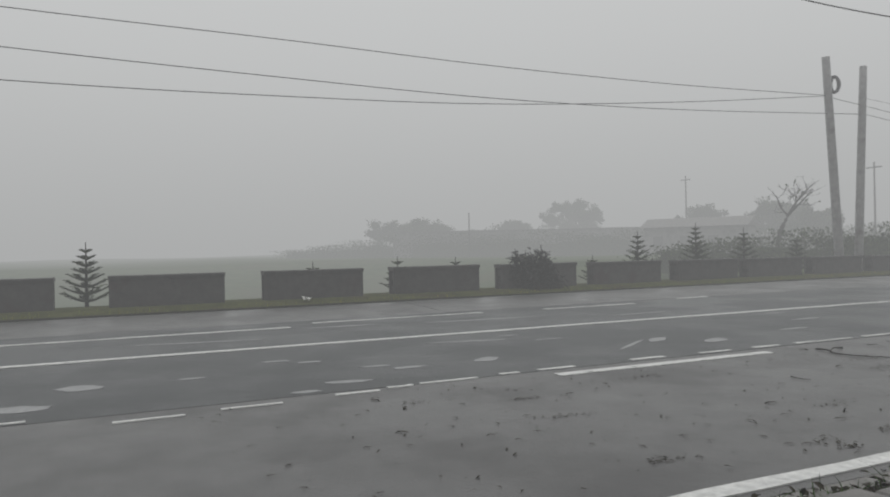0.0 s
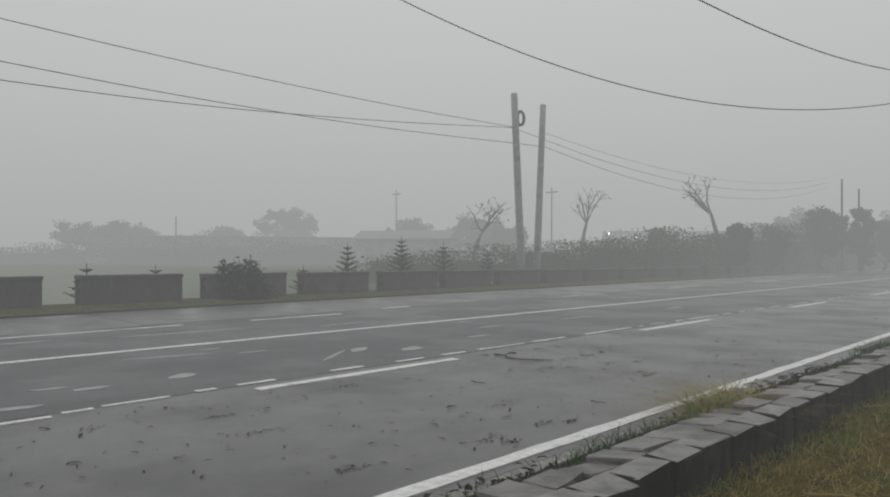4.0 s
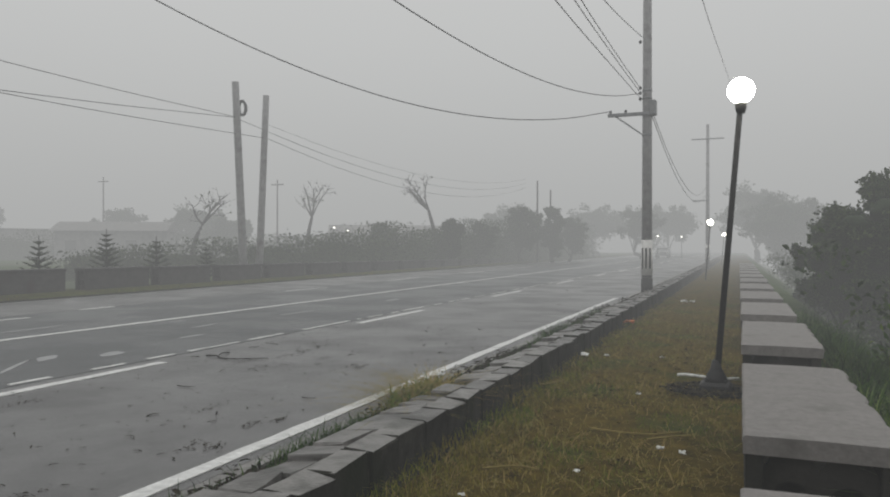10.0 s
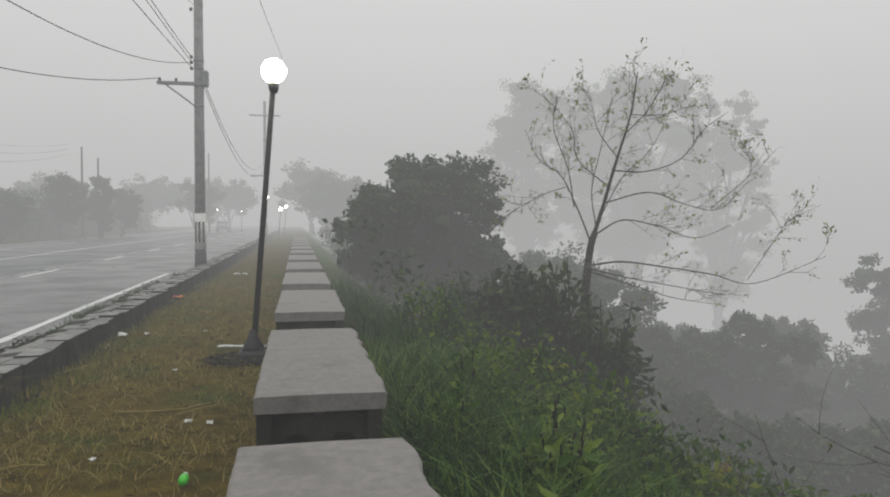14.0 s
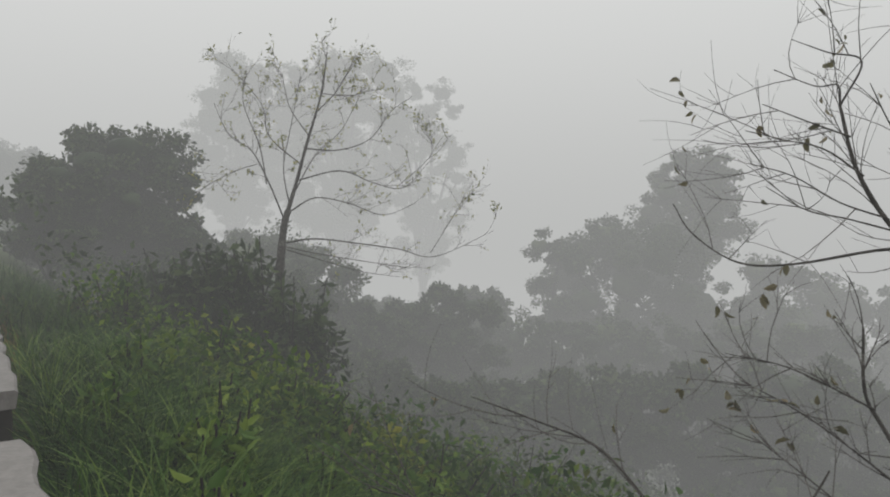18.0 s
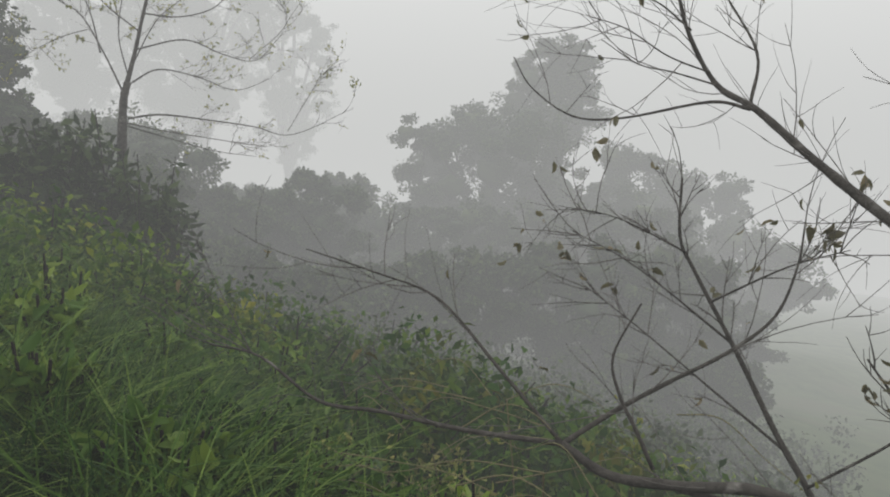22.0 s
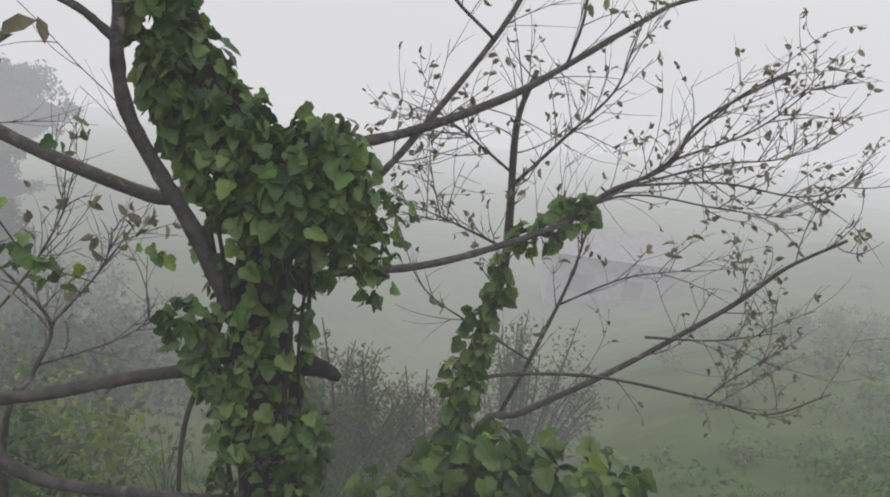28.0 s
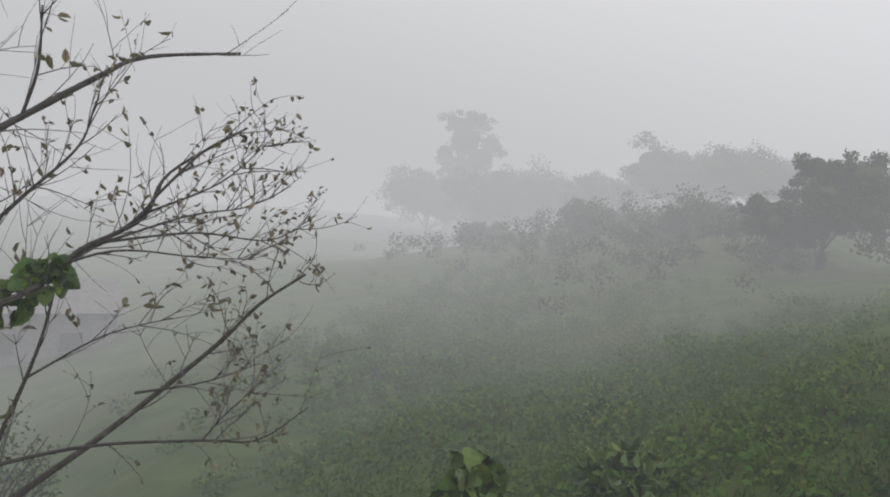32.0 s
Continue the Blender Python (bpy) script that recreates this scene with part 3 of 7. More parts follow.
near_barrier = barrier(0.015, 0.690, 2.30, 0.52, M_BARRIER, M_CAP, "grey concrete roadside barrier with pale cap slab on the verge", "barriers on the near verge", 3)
near_barrier.location = (0, 3.9, 0)
for y0 in (0.74, 7.40, 10.72, 14.0, 17.4, 20.8, 24.2, 27.6, 31.0, 34.4, 37.8, 41.2, -2.75, -6.2, -9.6, -13.0, -16.4):
    copy_thing(near_barrier, pose(0, y0, 0, 0, 0, R.uniform(-0.4, 0.4)))

far_barrier = barrier(-0.42, 0.0, 2.42, 0.75, M_BARRIER_DARK, M_BARRIER_DARK, "dark weathered concrete barrier on the far roadside verge", "barriers on the far verge", 5)
far_barrier.location = (-17.5, -0.27, 0.1)
for k, y0 in enumerate((-3.75, 3.05, 6.28, 9.38, 12.43, 15.5, 18.4, 21.4, 24.4, 27.5, 30.6, 33.7, 36.8, 39.9, 43.0, 46.1, -7.1, -10.4, -13.8, 49.2, 52.3, 55.4)):
    copy_thing(far_barrier, pose(-17.5, y0, 0.1 - 0.007 * max(0, y0 - 6), 0, 0, R.uniform(-0.6, 0.6)))


def street_lamp(y, x, label, group, base=0.0, lean=(0.04, 0.0), top=2.83):
    ob = thing("street_lamp", (x, y, base), label, "street lamp", group)
    footing = part("footing", box(x - 0.15, x + 0.15, y - 0.15, y + 0.15, base - 0.08, base + 0.10, 0.03), M_BLACKPAINT, ob, "dark cast footing")
    for ax, ay in ((-0.09, -0.09), (0.09, -0.09), (-0.09, 0.09), (0.09, 0.09)):
        part("bolt", lathe(x + ax, y + ay, ((base + 0.09, 0.014), (base + 0.12, 0.014), (base + 0.13, 0.008)), 6), M_BLACKPAINT, footing)
    part("base_cone", lathe(x, y, ((base + 0.09, 0.115), (base + 0.15, 0.095), (base + 0.23, 0.055), (base + 0.31, 0.036))), M_BLACKPAINT, ob)
    part("post", lathe(x, y, ((base + 0.05, 0.031), (base + 1.4, 0.029), (top - 0.07, 0.027)), 14, (lean[0] * 1.95, lean[1])), M_BLACKPAINT, ob, "thin black steel post that leans slightly")
    gx = x + lean[0] * 1.95 * (top - base)
    part("collar", lathe(gx, y, ((top - 0.09, 0.036), (top - 0.05, 0.05), (top + 0.01, 0.055))), M_BLACKPAINT, ob)
    bm = bmesh.new()
    bmesh.ops.create_uvsphere(bm, u_segments=24, v_segments=14, radius=0.128, matrix=Matrix.Translation((gx, y, top + 0.135)))
    for fc in bm.faces:
        fc.smooth = True
    part("globe", bm, M_GLOBE, ob, "lit white glass globe")
    return ob


near_lamp = street_lamp(7.75, -0.215, "black lamp post with lit white globe beside the barriers", "lamps along the verge")
for y0, x0, z0 in ((33.0, -1.38, -0.47), (60.0, -1.32, -0.56), (75.0, -1.10, -0.07)):
    copy_thing(near_lamp, pose(x0, y0, z0))


def utility_pole(x, y, high, label, full=True):
    ob = thing("utility_pole", (x, y, 0), label, "utility pole", "concrete poles on the near side")
    r0 = 0.155
    part("shaft", lathe(x, y, ((-0.3, r0), (high * 0.5, r0 * 0.86), (high, r0 * 0.7)), 16), M_POLE, ob, "tall grey concrete shaft")
    part("painted_base", lathe(x, y, ((0.02, r0 + 0.012), (0.50, r0 + 0.012)), 16), M_BLACKPAINT, ob, "black painted foot")
    part("painted_band", lathe(x, y, ((0.60, r0 + 0.008), (1.64, r0 + 0.004)), 16), M_WHITEWASH, ob, "chipped white painted band")
    for a in (-2.3, -1.6, -0.9):                       # black strokes on the band
        px, py = x + (r0 + 0.010) * math.cos(a), y + (r0 + 0.010) * math.sin(a)
        bm = box(-0.028, 0.028, -0.006, 0.006, 0.80, 1.40)
        bmesh.ops.transform(bm, matrix=pose(px, py, 0, 0, 0, math.degrees(a) + 90), verts=bm.verts)
        part("stroke", bm, M_BLACKPAINT, ob, "black painted stroke")
    if full:
        arm = part("crossarm", box(x - 1.12, x + 0.12, y - 0.19, y - 0.11, 5.28, 5.38, 0.008), M_STEEL, ob, "grey steel crossarm to one side")
        lot = Lot()
        lot.tube([np.array((x - 0.9, y - 0.15, 5.30)), np.array((x - 0.12, y - 0.15, 4.72))], 0.022, 0.022, 6)
        put("brace", lot.mesh("brace", M_STEEL), arm)
        for ax in (-1.04, -0.6):
            part("insulator", lathe(x + ax, y - 0.15, ((5.38, 0.02), (5.41, 0.04), (5.45, 0.04), (5.48, 0.02)), 10), M_WIRE, arm, "small dark pin insulator")
        part("transformer_box", box(x + 0.08, x + 0.27, y - 0.2, y + 0.12, 5.28, 5.72, 0.03), M_STEEL, ob, "dark metal box on the side of the pole")
        for z in (4.72, 5.33, 5.80, 6.02):
            part("clamp_band", lathe(x, y, ((z - 0.03, r0 * 0.93), (z + 0.03, r0 * 0.93)), 16), M_STEEL, ob)
        for z in (5.78, 5.95, 6.10, 7.45):
            part("insulator", lathe(x - 0.19, y - 0.08, ((z - 0.05, 0.02), (z - 0.03, 0.045), (z + 0.02, 0.045), (z + 0.05, 0.02)), 10), M_WIRE, ob)
    else:
        part("crossarm", box(x - 1.2, x + 1.2, y - 0.19, y - 0.11, high - 1.2, high - 1.1, 0.008), M_STEEL, ob)
        part("crossarm", box(x - 1.1, x + 0.1, y - 0.19, y - 0.11, 5.0, 5.1, 0.008), M_STEEL, ob)
    return ob


near_pole = utility_pole(-2.52, 22.0, 11.5, "tall grey concrete utility pole with white band at road edge")
second_pole = utility_pole(-2.3, 60.0, 11.0, "concrete utility pole with crossarms, farther along the road", False)


def wooden_pole(x, y, foot, top, r, coil, label):
    ob = thing("timber_pole", (x, y, 0), label, "pole", "pair of poles behind the far barriers")
    lot = Lot()
    line = [np.array((x + (top[0] - x) * k / 6, y + (top[1] - y) * k / 6, foot + (top[2] - foot) * k / 6)) for k in range(7)]
    lot.tube(line, r, r * 0.82, 12)
    put("shaft", lot.mesh("shaft", M_POLE, True), ob)
    if coil:
        cx, cy, cz = coil
        ring = Lot()
        for dr in (0.0, 0.05, 0.09):
            pts = [np.array((cx + 0.14 * math.cos(t) * 0.75, cy + 0.14 * math.cos(t) * 0.66 + dr * 0.5, cz + (0.30 - dr * 0.2) * math.sin(t))) for t in np.linspace(0, 2 * math.pi, 22)]
            ring.tube(pts, 0.055, 0.055, 6)
        put("cable_coil", ring.mesh("cable_coil", M_WIRE), ob, "black coil of spare cable")
    return ob


wooden_pole(-19.0, 24.68, -0.3, (-19.0, 24.08, 8.12), 0.17, (-18.9, 24.38, 7.1), "grey round pole with a black cable coil behind far barriers")
wooden_pole(-19.0, 25.63, -0.3, (-19.0, 26.15, 7.95), 0.16, None, "grey round pole leaning slightly, behind the far barriers")


def cable(pts, r, label, parent=None):
    lot = Lot()
    lot.tube(curve_through(pts, 10), r * 0.55, r * 0.55, 5)
    me = lot.mesh("overhead_cable", M_WIRE, True)
    ob = tagged(new("overhead_cable", me), label, "cable", "overhead cables")
    return ob


def sagging(a, b, sag, n=8):
    a, b = np.array(a, float), np.array(b, float)
    return [a + (b - a) * t + np.array((0, 0, -4 * sag * t * (1 - t))) for t in np.linspace(0, 1, n)]


FAR_CABLE = "thin black cable strung along the far side of the road"
NEAR_CABLE = "black cable along the near side of the road"
cable([(-19, -14, 7.3), (-19, -3, 6.92), (-19, 4, 6.78), (-19, 10, 6.62), (-19, 17, 6.58), (-19, 24.1, 6.7)], 0.022, FAR_CABLE)
cable([(-19, -14, 6.5), (-19, -3, 6.03), (-19, 4, 5.80), (-19, 10, 5.67), (-19, 17, 5.75), (-19, 25.9, 6.1)], 0.022, FAR_CABLE)
cable([(-19, -14, 5.5), (-19, -3, 5.27), (-19, 4, 5.32), (-19, 10, 5.50), (-19, 17, 6.0), (-19, 24.1, 6.68)], 0.022, FAR_CABLE)
cable(sagging((-19, 24.1, 6.65), (-18.6, 66, 7.4), 1.5), 0.02, FAR_CABLE)
cable(sagging((-19, 25.9, 6.15), (-18.6, 66, 7.0), 1.6), 0.02, FAR_CABLE)
cable(sagging((-19, 25.9, 6.75), (-18.6, 66, 7.8), 1.2), 0.014, FAR_CABLE)


def slung(a, b, z, dip, rise, end):
    """A slack cable over the road from the pole at a towards b in plan: it dips from the height z, then rises again."""
    return [(a[0] + (b[0] - a[0]) * s, a[1] + (b[1] - a[1]) * s, z + dip * s + rise * s * s) for s in np.linspace(0, end, 14)]


cable(slung((-3.6, 21.85), (-19, -6), 5.45, -8.2, 22.9, 0.72), 0.022, "heavy black cable slung slack across the road")
cable(slung((-2.7, 21.95), (-8, -18), 5.95, -9.75, 19.4, 0.75), 0.018, "thin black cable slung slack across the road")
cable([(-2.70, 21.95, 5.80), (-2.90, 17.41, 5.83), (-3.10, 12.87, 5.90), (-3.30, 8.33, 6.12), (-3.58, 1.98, 6.44)], 0.018, NEAR_CABLE)
cable([(-2.70, 21.95, 5.95), (-2.83, 17.91, 6.05), (-2.95, 13.86, 6.18), (-3.08, 9.82, 6.47), (-3.25, 4.16, 6.88)], 0.018, NEAR_CABLE)
cable([(-2.70, 21.95, 6.08), (-2.78, 17.97, 6.12), (-2.85, 13.99, 6.21), (-2.92, 10.01, 6.44), (-3.03, 4.44, 6.78)], 0.018, NEAR_CABLE)
cable([(-2.66, 21.95, 7.60), (-2.71, 19.01, 7.19), (-2.75, 16.06, 6.83), (-2.80, 13.12, 6.62), (-2.86, 8.99, 6.33)], 0.018, NEAR_CABLE)
cable(sagging((-2.4, 22.1, 5.45), (-2.3, 59.9, 6.4), 1.6), 0.022, "black cable between the concrete poles")
cable(sagging((-2.4, 22.1, 5.30), (-2.3, 59.9, 5.8), 1.6), 0.022, "black cable between the concrete poles")
cable([(-1.4, -10, 8.2), (-1.1, 6, 6.9), (-0.85, 19, 7.5), (-0.55, 39, 10.0), (-0.45, 55, 12.0)], 0.018, "thin black cable over the verge")


# ---- trees, near to far ----
def tree_root(name, x, y, z, label, category="tree", group=""):
    return thing(name, (x, y, z), label, category, group)


def limb_part(name, parent, pts, r0, r1, mat, rng, sides=8, steps=6, knots=0.08, label=""):
    line = curve_through(pts, steps)
    lot = Lot()
    lot.tube(line, r0, r1, sides, knots, rng)
    put(name, lot.mesh(name, mat, True), parent, label)
    return line


def dress(lot, rng, tips, chance, count, length, width, droop=0.5):
    """Leaves at the ends of shoots."""
    for q, d, ln in tips:
        if rng.random() > chance:
            continue
        for _ in range(rng.randint(1, count)):
            w = d * 0.6 + rand_dir(rng) * 0.8 + np.array((0, 0, -droop))
            k = rng.uniform(0.6, 1.3)
            lot.leaf(q - d * rng.uniform(0, 0.4) * ln, w, rand_dir(rng), length * k, width * k)


def ball():
    bm = bmesh.new()
    bmesh.ops.create_icosphere(bm, subdivisions=2, radius=1)
    out = np.array([v.co[:] for v in bm.verts]), [tuple(v.index for v in f.verts) for f in bm.faces]
    bm.free()
    return out


BALL_V, BALL_F = ball()


def leafy_tree(x, y, base, top, radius, seed, label, leaf=0.22, lobes=14, per=260, low=0.25, name="tree", mat=None, group="", narrow=1.0, category="tree"):
    """Trunk, limbs that rise to the lobes of the crown, and a crown of many small leaves with gaps between the lobes."""
    rng, gen = random.Random(seed), np.random.default_rng(seed)
    ob = tree_root(name, x, y, base, label, category, group)
    h = top - base
    fork = base + h * max(low, 0.12)
    trunk = limb_part("trunk", ob, [(x, y, base - 0.3), (x + rng.uniform(-.1, .1) * radius, y, base + (fork - base) * 0.6), (x + rng.uniform(-.15, .15) * radius, y, fork)],
                      0.035 * h, 0.026 * h, M_BARK_DARK, rng, 8, 4)
    crown = Lot(True)
    half = (top - fork) / 2
    mid = (top + fork) / 2
    tall = max(half - 0.38 * radius, 0.25 * half)
    for k in range(lobes):
        cz = 1 - 2 * (k + 0.5) / lobes
        a = 2.4 * k + rng.uniform(-.4, .4)
        inner = rng.uniform(0.65, 1.08) if k % 4 else rng.uniform(0.2, 0.5)
        rr = radius * 0.66 * narrow * math.sqrt(1 - cz * cz) * inner
        c = np.array((x + rr * math.cos(a), y + rr * math.sin(a), mid + tall * cz * (inner * 0.5 + 0.5)))
        size = radius * rng.uniform(0.24, 0.46)
        st = trunk[-1] + np.array((0, 0, max(0.0, c[2] - fork) * 0.3))
        if k % 3 == 0:
            limb_part("limb", ob, [trunk[-1], st + (c - st) * 0.5 + rand_dir(rng) * 0.1 * radius, c], 0.010 * h, 0.004 * h, M_BARK_DARK, rng, 5, 3)
        # a small dense heart, then clumps of leaves round it with gaps between them
        b = len(crown.v)
        wv = 1 + 0.3 * np.sin(4 * BALL_V[:, :1] + k) * np.cos(5 * BALL_V[:, 1:2] + 2 * k) + 0.12 * gen.normal(size=(len(BALL_V), 1))
        crown.v += list(c + BALL_V * wv * size * 0.42 * np.array((1, 1, 0.8)))
        crown.f += [tuple(b + q for q in f) for f in BALL_F]
        for _ in range(9):
            cd = rand_dir(rng)
            cc = c + cd * size * rng.uniform(0.45, 0.92) * np.array((1, 1, 0.8))
            cs = size * rng.uniform(0.16, 0.36)
            n = int(per * 0.30 * rng.uniform(0.7, 1.3))
            d = gen.normal(size=(n, 3))
            d /= np.linalg.norm(d, axis=1, keepdims=True)
            q = cc + d * cs * (0.35 + 0.75 * gen.random((n, 1)) ** 0.8) * np.array((1.15, 1.15, 0.75))
            k2 = leaf * gen.uniform(0.35, 0.9, (n, 1))
            crown.leaves += np.hstack([q, gen.normal(size=(n, 3)) + d * 0.4 - np.array((0, 0, 0.4)), d + np.array((0, 0, 0.3)) + gen.normal(size=(n, 3)) * 0.5, k2, k2 * 0.62, k2 * 0 + 0.2]).tolist()
    put("crown", crown.mesh("crown", mat or M_LEAF), ob, "", "stuff")
    return ob


# the thin spreading tree on the bank with pale young leaves
def spreading_tree():
    rng = random.Random(21)
    bx, by, bz = 4.35, 10.05, ground_height(4.35, 10.05) - 0.2
    ob = tree_root("spreading_tree", bx, by, bz, "thin grey tree with wide bare limbs and few pale leaves")
    right, away = np.array((0.91, -0.41, 0)), np.array((0.41, 0.91, 0))

    def at(r, z, a=0.0):
        q = np.array((4.45, 10.15, 0)) + right * r + away * a
        return (q[0], q[1], z)
    trunk = limb_part("trunk", ob, [(bx, by, bz), at(-0.08, -1.02), at(-0.07, -0.33), at(-0.02, 0.43), at(0.04, 1.02), at(0.11, 1.28)], 0.085, 0.046, M_BARK, rng, 10)
    leader = limb_part("limb", ob, [at(0.09, 1.23), at(0.23, 1.69), at(0.38, 2.24), at(0.60, 2.99), at(0.69, 3.60)], 0.036, 0.008, M_BARK, rng)
    limbs = [
        ([at(0.04, 1.15), at(-0.20, 1.65, 0.07), at(-0.43, 2.10, 0.15), at(-0.75, 2.38, 0.22), at(-1.01, 2.84, 0.30)], 0.026),
        ([at(-0.20, 1.65), at(-0.30, 2.23, -0.10), at(-0.49, 2.84, -0.20), at(-0.40, 3.26, -0.30)], 0.020),
        ([at(-0.34, 1.94), at(-0.60, 1.85, 0.10), at(-0.92, 1.68, 0.20), at(-1.24, 1.56, 0.30)], 0.012),
        ([at(0.14, 1.26), at(0.54, 1.43, 0.12), at(1.04, 1.40, 0.25), at(1.59, 1.22, 0.38), at(2.11, 1.41, 0.50)], 0.024),
        ([at(0.08, 0.79), at(0.53, 0.84, -0.10), at(1.12, 0.79, -0.20), at(1.72, 0.67, -0.30), at(2.29, 0.62, -0.40), at(3.12, 0.95, -0.50)], 0.030),
        ([at(0.06, 0.69), at(0.53, 0.53, 0.13), at(1.21, 0.35, 0.27), at(1.83, 0.19, 0.40)], 0.022),
        ([at(0.06, 0.73), at(0.62, 0.64, -0.10), at(1.29, 0.51, -0.20), at(1.90, 0.41, -0.30)], 0.020),
        ([at(0.24, 1.71), at(0.87, 1.83, -0.12), at(1.38, 1.66, -0.25), at(1.76, 1.62, -0.38), at(2.17, 1.97, -0.50)], 0.022),
        ([at(0.38, 2.18), at(0.87, 2.19, 0.12), at(1.30, 2.38, 0.25), at(1.64, 2.77, 0.38), at(1.99, 3.09, 0.50)], 0.022),
        ([at(0.51, 2.70), at(0.88, 3.04, -0.20), at(1.11, 3.45, -0.40)], 0.018),
        ([at(0.42, 2.36), at(0.15, 2.85, 0.20), at(-0.00, 3.32, 0.40)], 0.018),
        ([at(0.29, 1.95), at(-0.11, 2.35, -0.17), at(-0.27, 2.76, -0.33), at(-0.64, 3.20, -0.50)], 0.018),
        ([at(0.60, 2.99), at(1.05, 3.00, 0.15), at(1.38, 3.16, 0.30)], 0.014),
        ([at(0.17, 1.48), at(0.54, 2.12, 0.37), at(0.88, 2.54, 0.73), at(1.21, 3.13, 1.10)], 0.018),
        ([at(0.12, 1.36), at(0.05, 1.86, -0.37), at(0.22, 2.44, -0.73), at(0.30, 3.10, -1.10)], 0.018),
        ([at(1.72, 1.62), at(2.24, 2.14, 0.10), at(2.19, 2.57, 0.20)], 0.010),
        ([at(2.24, 0.62), at(2.60, 1.11, 0.10), at(2.82, 1.50, 0.20)], 0.010),
    ]
    twigs, leaves, tips = Lot(), Lot(), []
    sprout(twigs, rng, leader, 12, 0.44, 0.004, 3, tips, 0.75, 0.15)
    for pts, r in limbs:
        pts = pts[:1] + [np.array(q) + rand_dir(rng) * 0.04 for q in pts[1:]]
        line = limb_part("limb", ob, pts, r * 0.52, 0.003, M_BARK, rng, 7)
        sprout(twigs, rng, line, 9, 0.44, 0.0036, 3, tips, 0.65, 0.12, 0.25)
    put("twig_mass", twigs.mesh("twig_mass", M_TWIG), ob, "fine bare twigs", "stuff")
    high = [t for t in tips if t[0][2] > 1.0 or rng.random() < 0.3]
    dress(leaves, rng, high, 0.42, 3, 0.052, 0.022, 0.45)
    put("leaves", leaves.mesh("leaves", M_YELLOWLEAF), ob, "sparse pale green leaves", "stuff")


spreading_tree()


def leafy_shrub(x, y, base, high, wide, seed, label, mat, leaf=0.16, stems=16, per=42, name="shrub", category="shrub", group=""):
    """A shrub of several stems, each with leaves along its upper part."""
    rng = random.Random(seed)
    ob = tree_root(name, x, y, base, label, category, group)
    wood, leaves = Lot(), Lot(math.hypot(x, y) > 5.5)
    for k in range(stems):
        a = rng.uniform(0, 2 * math.pi)
        r = wide * math.sqrt(rng.random())
        tip = np.array((x + r * math.cos(a), y + r * math.sin(a), base + high * rng.uniform(0.55, 1.05) * (1 - 0.35 * (r / wide) ** 2)))
        foot = np.array((x + 0.25 * r * math.cos(a), y + 0.25 * r * math.sin(a), base - 0.25))
        line = curve_through([foot, foot + (tip - foot) * 0.5 + np.array((0, 0, 0.12 * high)) + rand_dir(rng) * 0.1 * wide, tip], 5)
        wood.tube(line, 0.018 * high ** 0.5, 0.006, 4)
        for _ in range(per):
            t = rng.uniform(0.3, 1.0)
            q = line[int(t * (len(line) - 1))] + rand_dir(rng) * wide * rng.uniform(0.04, 0.28)
            s = leaf * rng.uniform(0.6, 1.3)
            leaves.leaf(q, rand_dir(rng) + np.array((0, 0, -0.3)), rand_dir(rng), s, s * 0.42)
    put("stem_mass", wood.mesh("stem_mass", M_BARK_DARK), ob, "", "stuff")
    put("leaves", leaves.mesh("leaves", mat), ob, "", "stuff")
    return ob


for k, (x, y, top, r) in enumerate(((3.5, 10.4, 1.1, 0.60), (4.1, 9.7, 0.9, 0.50), (4.3, 9.2, 0.6, 0.40), (3.1, 10.5, 0.5, 0.50))):
    leafy_shrub(x, y, ground_height(x, y), top - ground_height(x, y), r * 1.2, 34 + k, "dark drooping shrub crowding the thin tree", M_LEAF, 0.17, 24, 70)
leafy_shrub(3.7, 10.3, -1.3, 2.3, 0.95, 31, "dark drooping shrub round the foot of the thin tree", M_LEAF, 0.2, 26, 60)
leafy_shrub(4.7, 9.9, -1.9, 2.4, 0.6, 32, "dark drooping shrub beside the thin tree's trunk", M_LEAF, 0.18, 14, 40)
leafy_shrub(3.2, 11.6, -1.2, 2.0, 1.0, 33, "dark drooping shrub behind the barriers", M_LEAF, 0.2, 18, 50)

# the broad dark tree behind the barriers, and the pale ones beyond it in the fog
def grow(x, y, top, radius, seed, label, leaf=0.3, lobes=18, per=380, low=0.04, name="valley_tree", narrow=1.0):
    """A leafy tree whose foot stands on the bank or the valley floor."""
    return leafy_tree(x, y, ground_height(x, y) - 0.1, top, radius, seed, label, leaf, lobes, per, low, name, narrow=narrow)


grow(4.0, 21.4, 4.1, 2.7, 41, "broad dark leafy tree behind the barriers", 0.20, 30, 480, 0.02, "broad_tree")
grow(2.5, 19.8, 2.9, 1.6, 42, "rounded dark leafy tree behind the barriers", 0.20, 20, 420, 0.03, "broad_tree")
grow(5.0, 89.5, 9.0, 7.1, 43, "broad leafy tree faint in the fog beside the road", 0.5, 16, 260, 0.03, "broad_tree")
grow(61.1, 125.2, 36.5, 15.6, 44, "very tall tree looming pale through the fog", 0.55, 60, 420, 0.03, "tall_tree", 1.2)
grow(43.4, 130.8, 32.1, 12.0, 48, "very tall tree looming pale through the fog", 0.55, 46, 400, 0.03, "tall_tree")
grow(73.8, 114.4, 27.5, 9.8, 52, "tall tree looming pale through the fog", 0.5, 36, 380, 0.03, "tall_tree")

